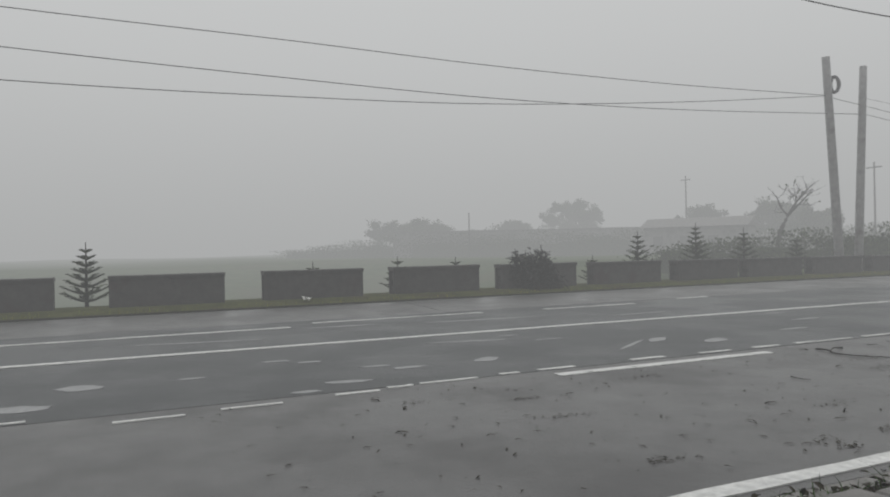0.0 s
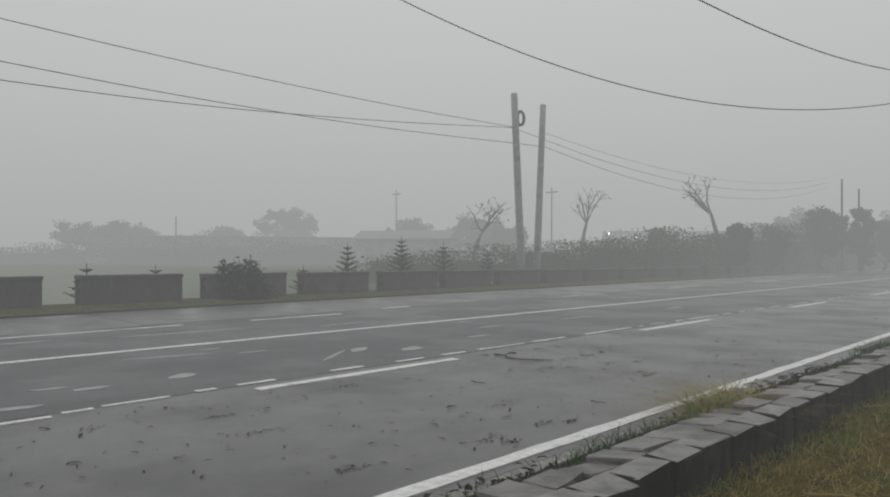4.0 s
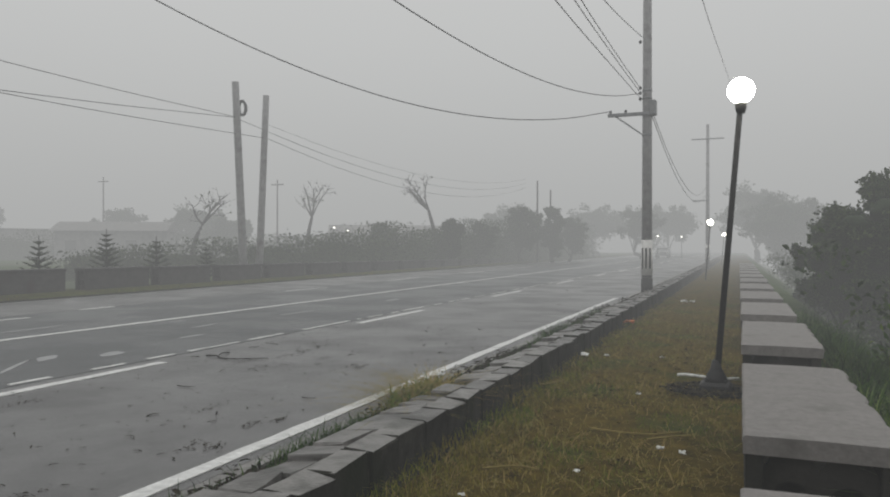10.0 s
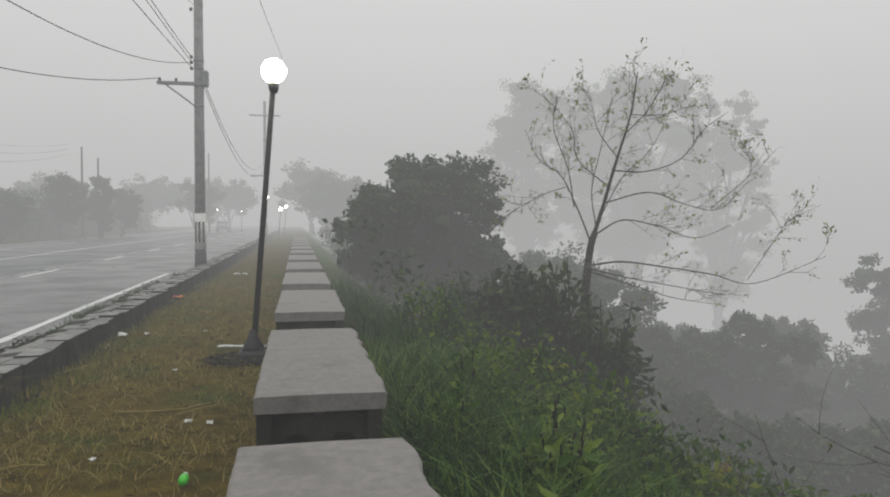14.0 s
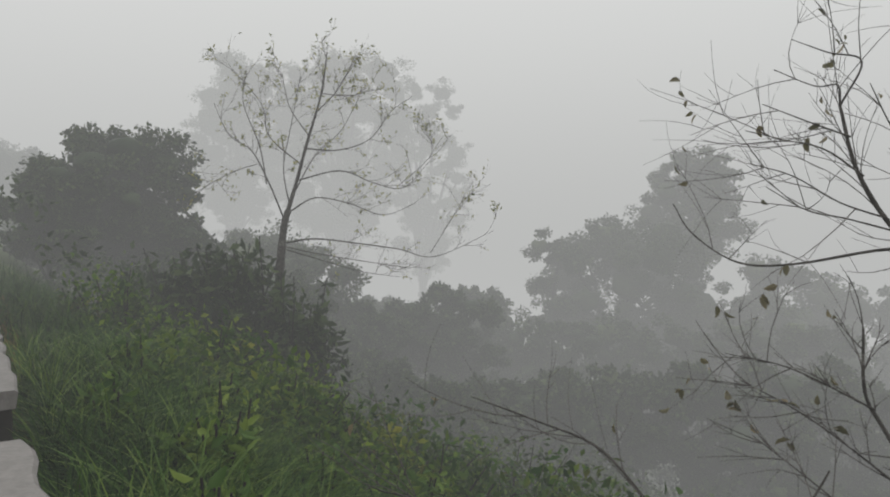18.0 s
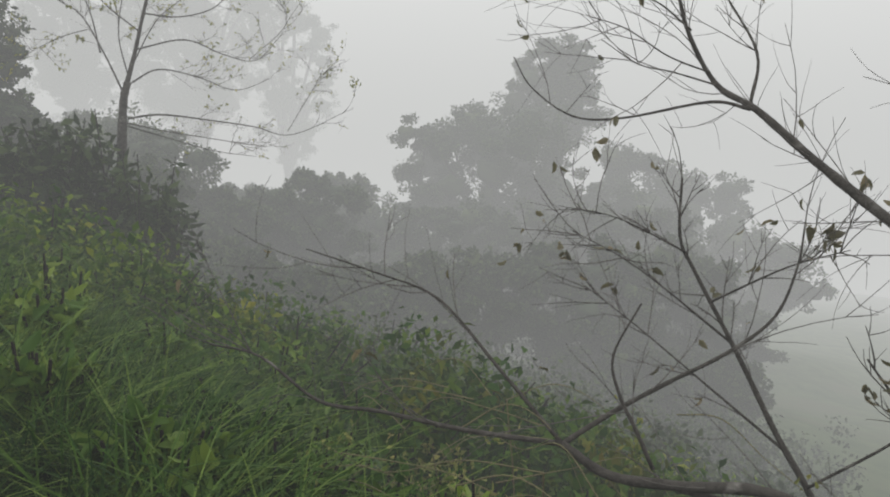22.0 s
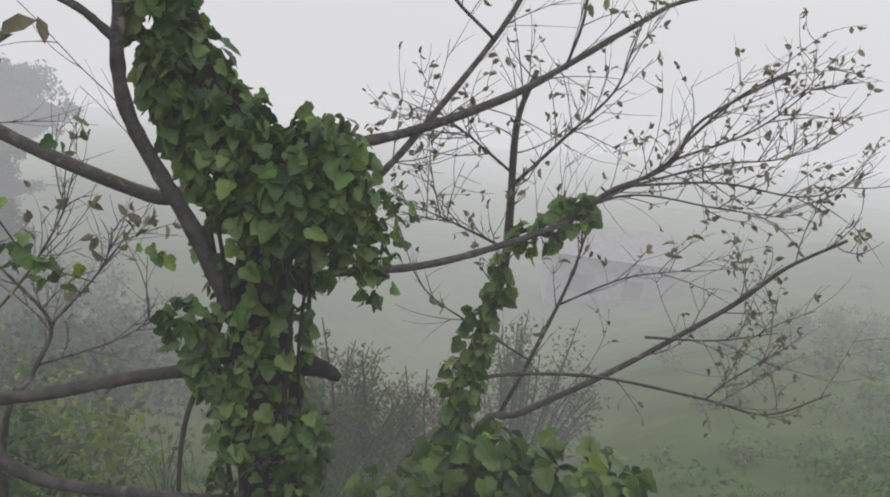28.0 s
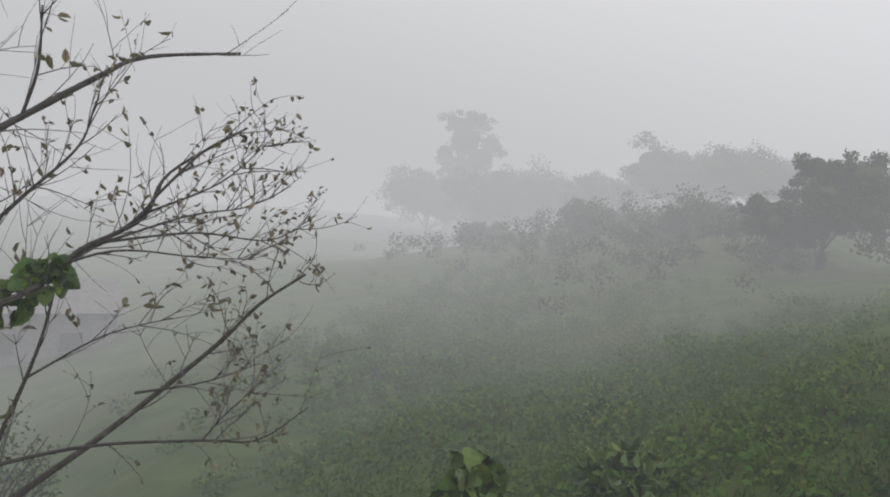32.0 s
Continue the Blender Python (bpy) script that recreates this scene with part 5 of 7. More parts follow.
def vine_tree():
    rng = random.Random(51)
    z0 = ground_height(2.95, -0.5)
    ob = tree_root("vine_clad_tree", 2.95, -0.5, z0, "grey tree with bare crooked limbs, its trunk wrapped in vine")
    limb_part("trunk", ob, [(2.93, -0.52, z0 - 0.3), (2.95, -0.52, -0.5), (2.95, -0.48, 0.0), (2.95, -0.45, 0.3), (2.95, -0.46, 0.62), (2.95, -0.38, 0.88), (2.96, -0.24, 1.11), (2.98, -0.18, 1.35), (3.0, -0.1, 1.9)],
              0.13, 0.045, M_BARK_DARK, rng, 12, 5, 0.06, "dark trunk under the vine")
    for k in range(5):
        a = 1.25 * k
        x1, y1 = 2.93 + 0.13 * math.cos(a), -0.48 + 0.15 * math.sin(a)
        limb_part("dead_vine", ob, [(x1 + rng.uniform(-.03, .03), y1 - 0.04, z0), (x1, y1 - 0.03, -0.5), (x1 + rng.uniform(-.03, .03), y1 + rng.uniform(-.03, .03), 0.0), (x1, y1 + 0.02, 0.4), (x1 + 0.01, y1 + 0.06, 0.68)], 0.011, 0.006, M_BARK_DARK, rng, 6, 5)
    knob = [(2.95, -0.58, 0.13), (2.93, -0.66, 0.12), (2.92, -0.72, 0.09)]
    limb_part("broken_stub", ob, knob, 0.045, 0.016, M_BARK_DARK, rng, 8)
    limbs = [
        # crooked limb that rises in front of the trunk
        ([(2.88, -0.38, 0.34), (2.85, -0.35, 0.43), (2.85, -0.26, 0.64), (2.85, -0.18, 0.79), (2.85, -0.10, 0.96), (2.85, -0.08, 1.11), (2.85, -0.09, 1.26), (2.87, -0.06, 1.6), (2.9, 0.0, 1.95)], 0.033, 0.014, 5),
        ([(2.85, -0.08, 1.15), (2.84, 0.0, 1.22), (2.83, 0.09, 1.26), (2.8, 0.24, 1.34)], 0.016, 0.006, 6),
        # long limb that climbs over the bank
        ([(2.97, -0.22, 0.70), (3.05, -0.10, 0.66), (3.09, 0.27, 0.79), (3.12, 0.50, 0.92), (3.20, 0.77, 1.08), (3.28, 1.02, 1.24), (3.36, 1.22, 1.33), (3.35, 1.36, 1.55), (3.32, 1.42, 1.80)], 0.028, 0.006, 30),
        ([(3.28, 1.04, 1.24), (3.32, 1.22, 1.26), (3.18, 1.50, 1.19), (3.07, 1.67, 1.19), (2.97, 1.81, 1.30), (2.92, 1.87, 1.42)], 0.008, 0.002, 5),
        ([(3.36, 1.20, 1.32), (3.26, 1.35, 1.37), (3.20, 1.47, 1.40), (3.12, 1.59, 1.49)], 0.0045, 0.0018, 7),
        ([(3.35, 1.24, 1.37), (3.25, 1.37, 1.43), (3.17, 1.51, 1.53), (3.09, 1.64, 1.58)], 0.0045, 0.0018, 7),
        ([(3.34, 1.33, 1.53), (3.22, 1.42, 1.63), (3.15, 1.54, 1.67), (3.08, 1.66, 1.71)], 0.0045, 0.0018, 7),
        ([(3.33, 1.38, 1.68), (3.20, 1.46, 1.73), (3.11, 1.61, 1.81)], 0.005, 0.0016, 5),
        ([(3.32, 1.42, 1.80), (3.26, 1.40, 1.87), (3.21, 1.46, 1.87), (3.13, 1.58, 1.94)], 0.005, 0.0016, 4),
        ([(3.32, 1.42, 1.80), (3.29, 1.33, 1.95), (3.22, 1.42, 1.99), (3.16, 1.53, 2.05)], 0.005, 0.0016, 4),
        ([(3.30, 1.05, 1.26), (3.42, 1.1, 1.45), (3.5, 1.3, 1.7), (3.5, 1.4, 1.9)], 0.008, 0.002, 14),
        # low level limb with its forks
        ([(2.94, -0.30, 0.11), (2.90, -0.05, 0.09), (2.83, 0.20, 0.07), (2.76, 0.42, 0.09), (2.66, 0.62, 0.14), (2.55, 0.80, 0.12), (2.45, 1.0, 0.11), (2.41, 1.16, 0.17)], 0.027, 0.014, 6),
        ([(2.76, 0.42, 0.10), (2.68, 0.60, 0.08), (2.55, 0.82, 0.10)], 0.014, 0.010, 2),
        ([(2.41, 1.16, 0.17), (2.20, 1.40, 0.20), (2.03, 1.62, 0.24), (1.90, 1.79, 0.26), (1.78, 1.95, 0.40), (1.66, 2.07, 0.44)], 0.011, 0.003, 11),
        ([(2.41, 1.16, 0.17), (2.41, 1.45, 0.35), (2.40, 1.74, 0.53), (2.20, 1.87, 0.64), (2.00, 2.00, 0.73)], 0.009, 0.002, 10),
        ([(2.41, 1.16, 0.17), (2.57, 1.08, 0.26), (2.73, 0.98, 0.35), (2.89, 0.86, 0.45), (3.02, 0.77, 0.57), (3.11, 0.75, 0.73), (3.19, 0.77, 0.87)], 0.011, 0.003, 10),
        ([(2.57, 0.92, 0.12), (2.55, 0.98, 0.24), (2.55, 1.05, 0.34), (2.58, 1.10, 0.45), (2.66, 1.06, 0.62)], 0.009, 0.003, 6),
        # low limb that drops away
        ([(2.76, 0.42, 0.09), (2.76, 0.35, -0.05), (2.76, 0.21, -0.18), (2.78, 0.04, -0.25), (2.82, -0.25, -0.33), (2.9, -0.5, -0.42)], 0.026, 0.020, 2),
        ([(2.86, -0.29, 0.14), (2.85, -0.24, 0.0), (2.85, -0.21, -0.2), (2.85, -0.20, -0.5)], 0.010, 0.007, 2),
        # limbs on the valley side
        ([(3.0, -0.55, 0.80), (3.10, -0.67, 0.84), (3.20, -0.94, 0.90), (3.30, -1.26, 1.02), (3.40, -1.48, 1.13), (3.50, -1.77, 1.30), (3.60, -2.0, 1.40), (3.7, -2.5, 1.5)], 0.024, 0.006, 16),
        ([(3.02, -0.65, 0.62), (3.10, -0.81, 0.76), (3.20, -0.94, 0.89), (3.30, -1.16, 1.18), (3.40, -1.28, 1.36), (3.5, -1.35, 1.6)], 0.016, 0.007, 12),
        ([(2.98, -0.55, 0.42), (3.02, -0.64, 0.43), (3.10, -0.98, 0.44), (3.20, -1.28, 0.49), (3.30, -1.57, 0.57), (3.40, -1.74, 0.66), (3.40, -1.97, 0.79), (3.50, -2.12, 0.96), (3.50, -2.46, 1.19)], 0.020, 0.005, 18),
        ([(3.30, -1.18, 1.2), (3.32, -1.0, 1.35), (3.34, -0.92, 1.55)], 0.008, 0.003, 5),
        ([(3.40, -1.48, 1.13), (3.42, -1.52, 1.3), (3.4, -1.5, 1.5)], 0.008, 0.003, 6),
    ]
    twigs, leaves, tips = Lot(), Lot(), []
    for pts, r0, r1, n in limbs:
        line = limb_part("limb", ob, pts, r0 * 0.86, r1, M_BARK, rng, 8, 6, 0.10)
        sprout(twigs, rng, line, max(2, int(n * 0.75)), 0.42, 0.0023, 2, tips, 0.75, 0.12, 0.25, 4)
    put("twig_mass", twigs.mesh("twig_mass", M_TWIG), ob, "fine bare twigs", "stuff")
    dress(leaves, rng, tips, 0.14, 2, 0.042, 0.020, 0.7)
    put("leaves", leaves.mesh("leaves", M_DRYLEAF), ob, "few withered leaves", "stuff")

    withered = Lot()
    for q, d, ln in (((2.84, 0.10, 1.18), (0.0, 0.8, -0.6), 0.17), ((2.84, 0.16, 1.14), (0.1, 0.75, -0.65), 0.16), ((2.84, 0.20, 1.10), (-0.1, 0.7, -0.7), 0.13), ((2.84, 0.10, 1.19), (0.0, -0.1, -1.0), 0.11),
                     ((2.84, 0.24, 1.05), (0.1, 0.3, -0.9), 0.09), ((2.86, -0.02, 0.72), (0.0, 0.5, -0.8), 0.08), ((2.86, 0.02, 0.70), (0.1, -0.6, -0.7), 0.08), ((2.86, -0.06, 0.78), (0.0, -0.4, -0.8), 0.07)):
        withered.leaf(q, np.array(d) + rand_dir(rng) * 0.25, rand_dir(rng) + np.array((-0.6, 0, 0.4)), ln * 0.62, ln * 0.26, 0.45)
    put("withered_leaves", withered.mesh("withered_leaves", M_DRYLEAF), ob, "large withered brown leaves caught in the fork", "stuff")

    # the vine round the trunk, thick at the fork and hanging down one side
    W = (-0.97, 0.1, 0.2)
    vine("climbing_vine", "thick green climbing vine with heart-shaped leaves round the grey tree", [
        ((2.95, -0.18, 1.25), (0.10, 0.10, 0.20), 150, W), ((2.96, -0.24, 1.05), (0.11, 0.12, 0.16), 200, W), ((2.95, -0.33, 0.92), (0.12, 0.15, 0.13), 220, W),
        ((2.93, -0.45, 0.80), (0.15, 0.21, 0.13), 330, W), ((2.93, -0.52, 0.70), (0.16, 0.19, 0.12), 300, W), ((2.93, -0.42, 0.58), (0.13, 0.17, 0.10), 60, W), ((2.94, -0.46, 0.42), (0.14, 0.16, 0.12), 90, W), ((2.94, -0.46, 0.25), (0.14, 0.16, 0.12), 110, W),
        ((2.95, -0.62, 0.55), (0.10, 0.09, 0.12), 90, W), ((2.93, -0.62, 0.88), (0.12, 0.12, 0.10), 170, W), ((2.93, -0.68, 0.74), (0.11, 0.10, 0.12), 170, W), ((2.93, -0.74, 0.60), (0.07, 0.06, 0.12), 70, W), ((2.93, -0.23, 0.28), (0.08, 0.07, 0.08), 60, W), ((2.88, -0.33, 0.16), (0.10, 0.10, 0.08), 90, W), ((2.93, -0.45, 0.05), (0.14, 0.15, 0.14), 60, W),
        ((2.90, -0.60, -0.15), (0.12, 0.10, 0.20), 120, W), ((2.90, -0.60, -0.45), (0.14, 0.13, 0.25), 160, W), ((2.93, -0.42, -0.35), (0.14, 0.13, 0.25), 110, W), ((2.92, -0.46, -0.08), (0.14, 0.15, 0.14), 100, W),
        ((3.02, -0.2, 1.7), (0.1, 0.1, 0.3), 120, W)], 71, 290, pale=0.10, size=(0.022, 0.066),
        stems=[[(2.80, -0.45, -1.2), (2.82, -0.5, -0.4), (2.83, -0.42, 0.1), (2.82, -0.5, 0.5), (2.85, -0.35, 0.9)], [(2.84, -0.6, -1.2), (2.82, -0.62, -0.3), (2.84, -0.58, 0.2), (2.84, -0.6, 0.6)]])
    vine("hanging_vine", "green vine shoots hanging from the bare limbs", [
        ((2.85, 0.31, 0.75), (0.03, 0.04, 0.04), 7, W), ((2.85, 0.27, 0.67), (0.03, 0.04, 0.05), 9, W), ((2.85, 0.20, 0.55), (0.04, 0.05, 0.05), 11, W), ((2.85, 0.13, 0.49), (0.03, 0.04, 0.04), 9, W),
        ((2.85, 0.05, 0.46), (0.03, 0.04, 0.03), 6, W), ((2.85, 0.0, 0.92), (0.02, 0.03, 0.02), 3, W), ((2.85, 0.07, 0.88), (0.02, 0.03, 0.02), 3, W), ((2.85, -0.16, 0.58), (0.02, 0.06, 0.05), 8, W), ((3.0, -0.82, 0.62), (0.06, 0.10, 0.12), 55, W), ((2.95, -0.80, 0.45), (0.05, 0.07, 0.08), 25, W)], 72, 90, size=(0.026, 0.052), pale=0.1,
        stems=[[(2.86, 0.33, 0.86), (2.85, 0.30, 0.74), (2.85, 0.25, 0.63), (2.85, 0.17, 0.51), (2.85, 0.01, 0.45)], [(2.97, -0.75, 0.75), (2.97, -0.82, 0.6), (2.95, -0.82, 0.42)]], stem_r=0.003)


vine_tree()


def sapling(x, y, pts, branches, r, seed, label, leaf_mat, chance, leaf=(0.05, 0.024), shoots=9, length=0.28):
    rng = random.Random(seed)
    z0 = ground_height(x, y)
    ob = tree_root("sapling", x, y, z0, label, "sapling", "thin saplings on the bank")
    stem = limb_part("stem", ob, [(x, y, z0 - 0.2)] + pts, r, r * 0.3, M_BARK, rng, 7)
    twigs, leaves, tips = Lot(), Lot(), []
    sprout(twigs, rng, stem, shoots, length, 0.0032, 2, tips, 0.8, 0.25, 0.5)
    for b, rb in branches:
        line = limb_part("branch", ob, b, rb, rb * 0.3, M_BARK, rng, 6)
        sprout(twigs, rng, line, shoots, length, 0.0026, 2, tips, 0.7, 0.12, 0.2)
    put("twig_mass", twigs.mesh("twig_mass", M_TWIG), ob, "fine bare twigs", "stuff")
    dress(leaves, rng, tips, chance, 3, leaf[0], leaf[1], 0.35)
    put("leaves", leaves.mesh("leaves", leaf_mat), ob, "small withered leaves", "stuff")
    return ob


sapling(3.4, -1.22, [(3.4, -1.24, -0.86), (3.4, -1.25, -0.31), (3.4, -1.32, 0.03), (3.4, -1.37, 0.29), (3.4, -1.36, 0.54), (3.4, -1.33, 0.90), (3.42, -1.38, 1.1)], [
    ([(3.4, -1.35, 0.66), (3.4, -1.52, 0.86), (3.4, -1.68, 1.05), (3.4, -1.72, 1.22)], 0.009),
    ([(3.4, -1.36, 0.45), (3.4, -1.61, 0.56), (3.4, -1.93, 0.77), (3.4, -2.02, 0.89), (3.4, -2.19, 1.08), (3.4, -2.36, 1.19)], 0.011),
    ([(3.38, -1.98, 0.82), (3.3, -2.23, 0.98), (3.3, -2.44, 1.18)], 0.006),
    ([(3.36, -1.80, 0.70), (3.3, -2.1, 0.83), (3.3, -2.35, 0.87), (3.3, -2.52, 0.93)], 0.006),
    ([(3.38, -1.55, 0.56), (3.2, -1.75, 0.72), (3.2, -2.1, 0.69), (3.2, -2.4, 0.67)], 0.006),
    ([(3.3, -1.75, 0.72), (3.2, -2.08, 0.79), (3.2, -2.46, 0.76), (3.2, -2.70, 0.88)], 0.006),
    ([(3.4, -1.33, 0.72), (3.35, -1.15, 0.85), (3.3, -1.0, 0.95)], 0.006),
    ([(3.4, -1.36, 0.40), (3.3, -1.15, 0.52), (3.25, -0.98, 0.60)], 0.006)], 0.032, 81, "thin sapling with twisted twigs and withered leaves, wrapped in vine", M_DRYLEAF, 0.75, (0.030, 0.016), 14, 0.26)
sapling(3.45, -1.3, [(3.42, -1.36, -0.55), (3.42, -1.58, -0.40), (3.4, -1.92, -0.18), (3.34, -2.18, 0.06), (3.27, -2.36, 0.27), (3.2, -2.47, 0.46), (3.1, -2.61, 0.63)], [
    ([(3.38, -1.26, -0.24), (3.38, -1.44, -0.18), (3.3, -1.83, -0.13), (3.1, -2.22, -0.10), (3.0, -2.44, -0.10), (2.9, -2.60, 0.07)], 0.010),
    ([(3.1, -2.22, -0.10), (3.05, -2.28, 0.04), (3.0, -2.36, 0.16)], 0.004),
    ([(3.3, -2.0, 0.07), (3.2, -2.25, 0.12), (3.1, -2.45, 0.22)], 0.006)], 0.020, 82, "low spreading sapling with withered leaves on the bank", M_DRYLEAF, 0.75, (0.030, 0.016), 10, 0.27)
sapling(3.7, -1.45, [(3.7, -1.51, -0.86), (3.7, -1.66, -0.32), (3.7, -1.78, 0.11), (3.7, -1.82, 0.40)], [
    ([(3.7, -1.75, 0.0), (3.6, -2.0, 0.2), (3.5, -2.25, 0.3)], 0.006), ([(3.7, -1.66, -0.3), (3.6, -1.4, -0.1), (3.6, -1.1, 0.1), (3.6, -0.95, 0.4)], 0.006)], 0.016, 83, "pale thin sapling with bare twigs on the bank", M_DRYLEAF, 0.3)
sapling(3.1, 0.45, [(3.14, 0.48, -0.31), (3.20, 0.63, -0.11), (3.23, 0.79, 0.07), (3.25, 0.97, 0.32), (3.24, 1.17, 0.61), (3.23, 1.24, 0.74), (3.24, 1.26, 0.97)], [
    ([(3.22, 0.75, 0.02), (3.2, 1.05, 0.18), (3.15, 1.35, 0.36), (3.1, 1.6, 0.5)], 0.006), ([(3.25, 1.0, 0.36), (3.1, 1.35, 0.62), (3.0, 1.6, 0.74)], 0.005),
    ([(3.24, 1.1, 0.5), (3.3, 0.85, 0.68), (3.3, 0.65, 0.78)], 0.005), ([(3.2, 0.65, -0.08), (3.25, 0.4, 0.2), (3.3, 0.25, 0.45), (3.3, 0.2, 0.6)], 0.006),
    ([(3.23, 1.2, 0.68), (3.1, 1.45, 0.8), (3.05, 1.7, 0.82)], 0.004)], 0.016, 84, "bare thin sapling with a fan of fine twigs on the bank", M_DRYLEAF, 0.10, (0.05, 0.025), 12, 0.27)
sapling(2.95, 0.4, [(2.97, 0.37, -0.23), (3.08, 0.30, -0.02), (3.17, 0.26, 0.12), (3.2, 0.38, 0.28), (3.22, 0.53, 0.44)], [
    ([(3.1, 0.3, 0.0), (3.1, 0.05, 0.1), (3.1, -0.1, 0.2)], 0.005), ([(3.17, 0.26, 0.12), (3.2, 0.1, 0.32), (3.2, 0.05, 0.45)], 0.005)], 0.012, 85, "bare thin sapling beside the vine-clad tree", M_DRYLEAF, 0.12, (0.05, 0.025), 10, 0.24)

WV = (-0.9, 0.2, 0.3)
vine("climbing_vine", "green climbing vine on the thin sapling's stem", [
    ((3.39, -1.27, -0.25), (0.07, 0.07, 0.16), 70, WV), ((3.39, -1.30, 0.0), (0.06, 0.06, 0.14), 60, WV), ((3.39, -1.35, 0.25), (0.05, 0.05, 0.12), 45, WV),
    ((3.36, -1.48, 0.48), (0.05, 0.11, 0.07), 48, WV), ((3.34, -1.60, 0.60), (0.05, 0.08, 0.07), 40, WV), ((3.36, -1.25, -0.55), (0.12, 0.12, 0.18), 60, WV)], 73, 120, size=(0.035, 0.07), pale=0.12)
vine("vine_thicket", "low thicket of broad green vine leaves on the bank", [
    ((3.25, -1.35, -0.48), (0.16, 0.20, 0.14), 80, WV), ((3.15, -1.70, -0.48), (0.18, 0.20, 0.12), 80, WV), ((3.15, -1.95, -0.55), (0.15, 0.12, 0.10), 40, WV), ((3.2, -1.05, -0.62), (0.2, 0.2, 0.14), 50, WV),
    ((3.2, -1.5, -0.85), (0.35, 0.6, 0.2), 140, WV), ((2.75, -0.85, -0.75), (0.2, 0.3, 0.2), 60, WV), ((3.1, -1.35, -0.42), (0.2, 0.25, 0.12), 90, WV), ((3.0, -1.75, -0.5), (0.2, 0.2, 0.1), 70, WV)], 74, 130, size=(0.06, 0.11), pale=0.12)
vine("vine_thicket", "broad green vine leaves climbing over a bush on the bank", [
    ((2.25, -3.0, -0.10), (0.14, 0.14, 0.19), 80, WV), ((2.3, -3.05, -0.45), (0.3, 0.35, 0.2), 130, WV), ((2.1, -3.5, -0.5), (0.35, 0.3, 0.2), 90, WV), ((1.75, -3.9, -0.5), (0.4, 0.4, 0.22), 120, WV), ((2.6, -2.5, -0.75), (0.35, 0.35, 0.2), 110, WV)], 75, 110, size=(0.07, 0.125), pale=0.14)


def dry_tangle(label):
    """A tangle of thin dry stalks and pale seed heads hanging over the low limb."""
    rng = random.Random(91)
    ob = thing("dry_stalk_tangle", (2.3, 1.5, -0.4), label, "weeds")
    stalks, heads = Lot(), Lot()
    for k in range(34):
        a = np.array((rng.uniform(1.8, 2.9), rng.uniform(0.8, 2.2), rng.uniform(-0.35, 0.2)))
        w = rng.uniform(-0.9, 0.9) + (math.pi if rng.random() < 0.5 else 0) + 2.2
        d = np.array((math.cos(w), math.sin(w), 0)) * rng.uniform(0.3, 0.75)
        c = a + d + np.array((0, 0, rng.uniform(-0.35, 0.1)))
        stalks.tube(curve_through([a, a + d * 0.35 + np.array((0, 0, rng.uniform(0.0, 0.12))), a + d * 0.7 + np.array((0, 0, rng.uniform(-0.08, 0.08))), c], 6), 0.0026, 0.0012, 4)
        if k % 3 == 0:
            f = np.array((a[0], a[1], ground_height(a[0], a[1])))
            stalks.tube(curve_through([f, (f + a) / 2 + rand_dir(rng) * 0.06, a], 5), 0.005, 0.0045, 4)
        for _ in range(4):
            heads.leaf(c + rand_dir(rng) * 0.04, rand_dir(rng), rand_dir(rng), rng.uniform(0.02, 0.05), 0.014)
    put("stalk_mass", stalks.mesh("stalk_mass", M_STALK), ob, "thin pale dry stalks", "stuff")
    put("seed_head_mass", heads.mesh("seed_head_mass", M_YELLOWLEAF), ob, "small pale seed heads", "stuff")


dry_tangle("tangle of thin dry stalks hanging over the bank")
leafy_shrub(2.25, 1.45, -0.75, 0.95, 0.28, 92, "small yellow-green weed under the low limb", M_IVY_PALE, 0.07, 9, 24, "yellow_weed", "weed")
leafy_shrub(1.75, 4.1, -0.25, 0.75, 0.22, 93, "small yellow-green weed among the tall grass", M_IVY_PALE, 0.06, 7, 22, "yellow_weed", "weed")


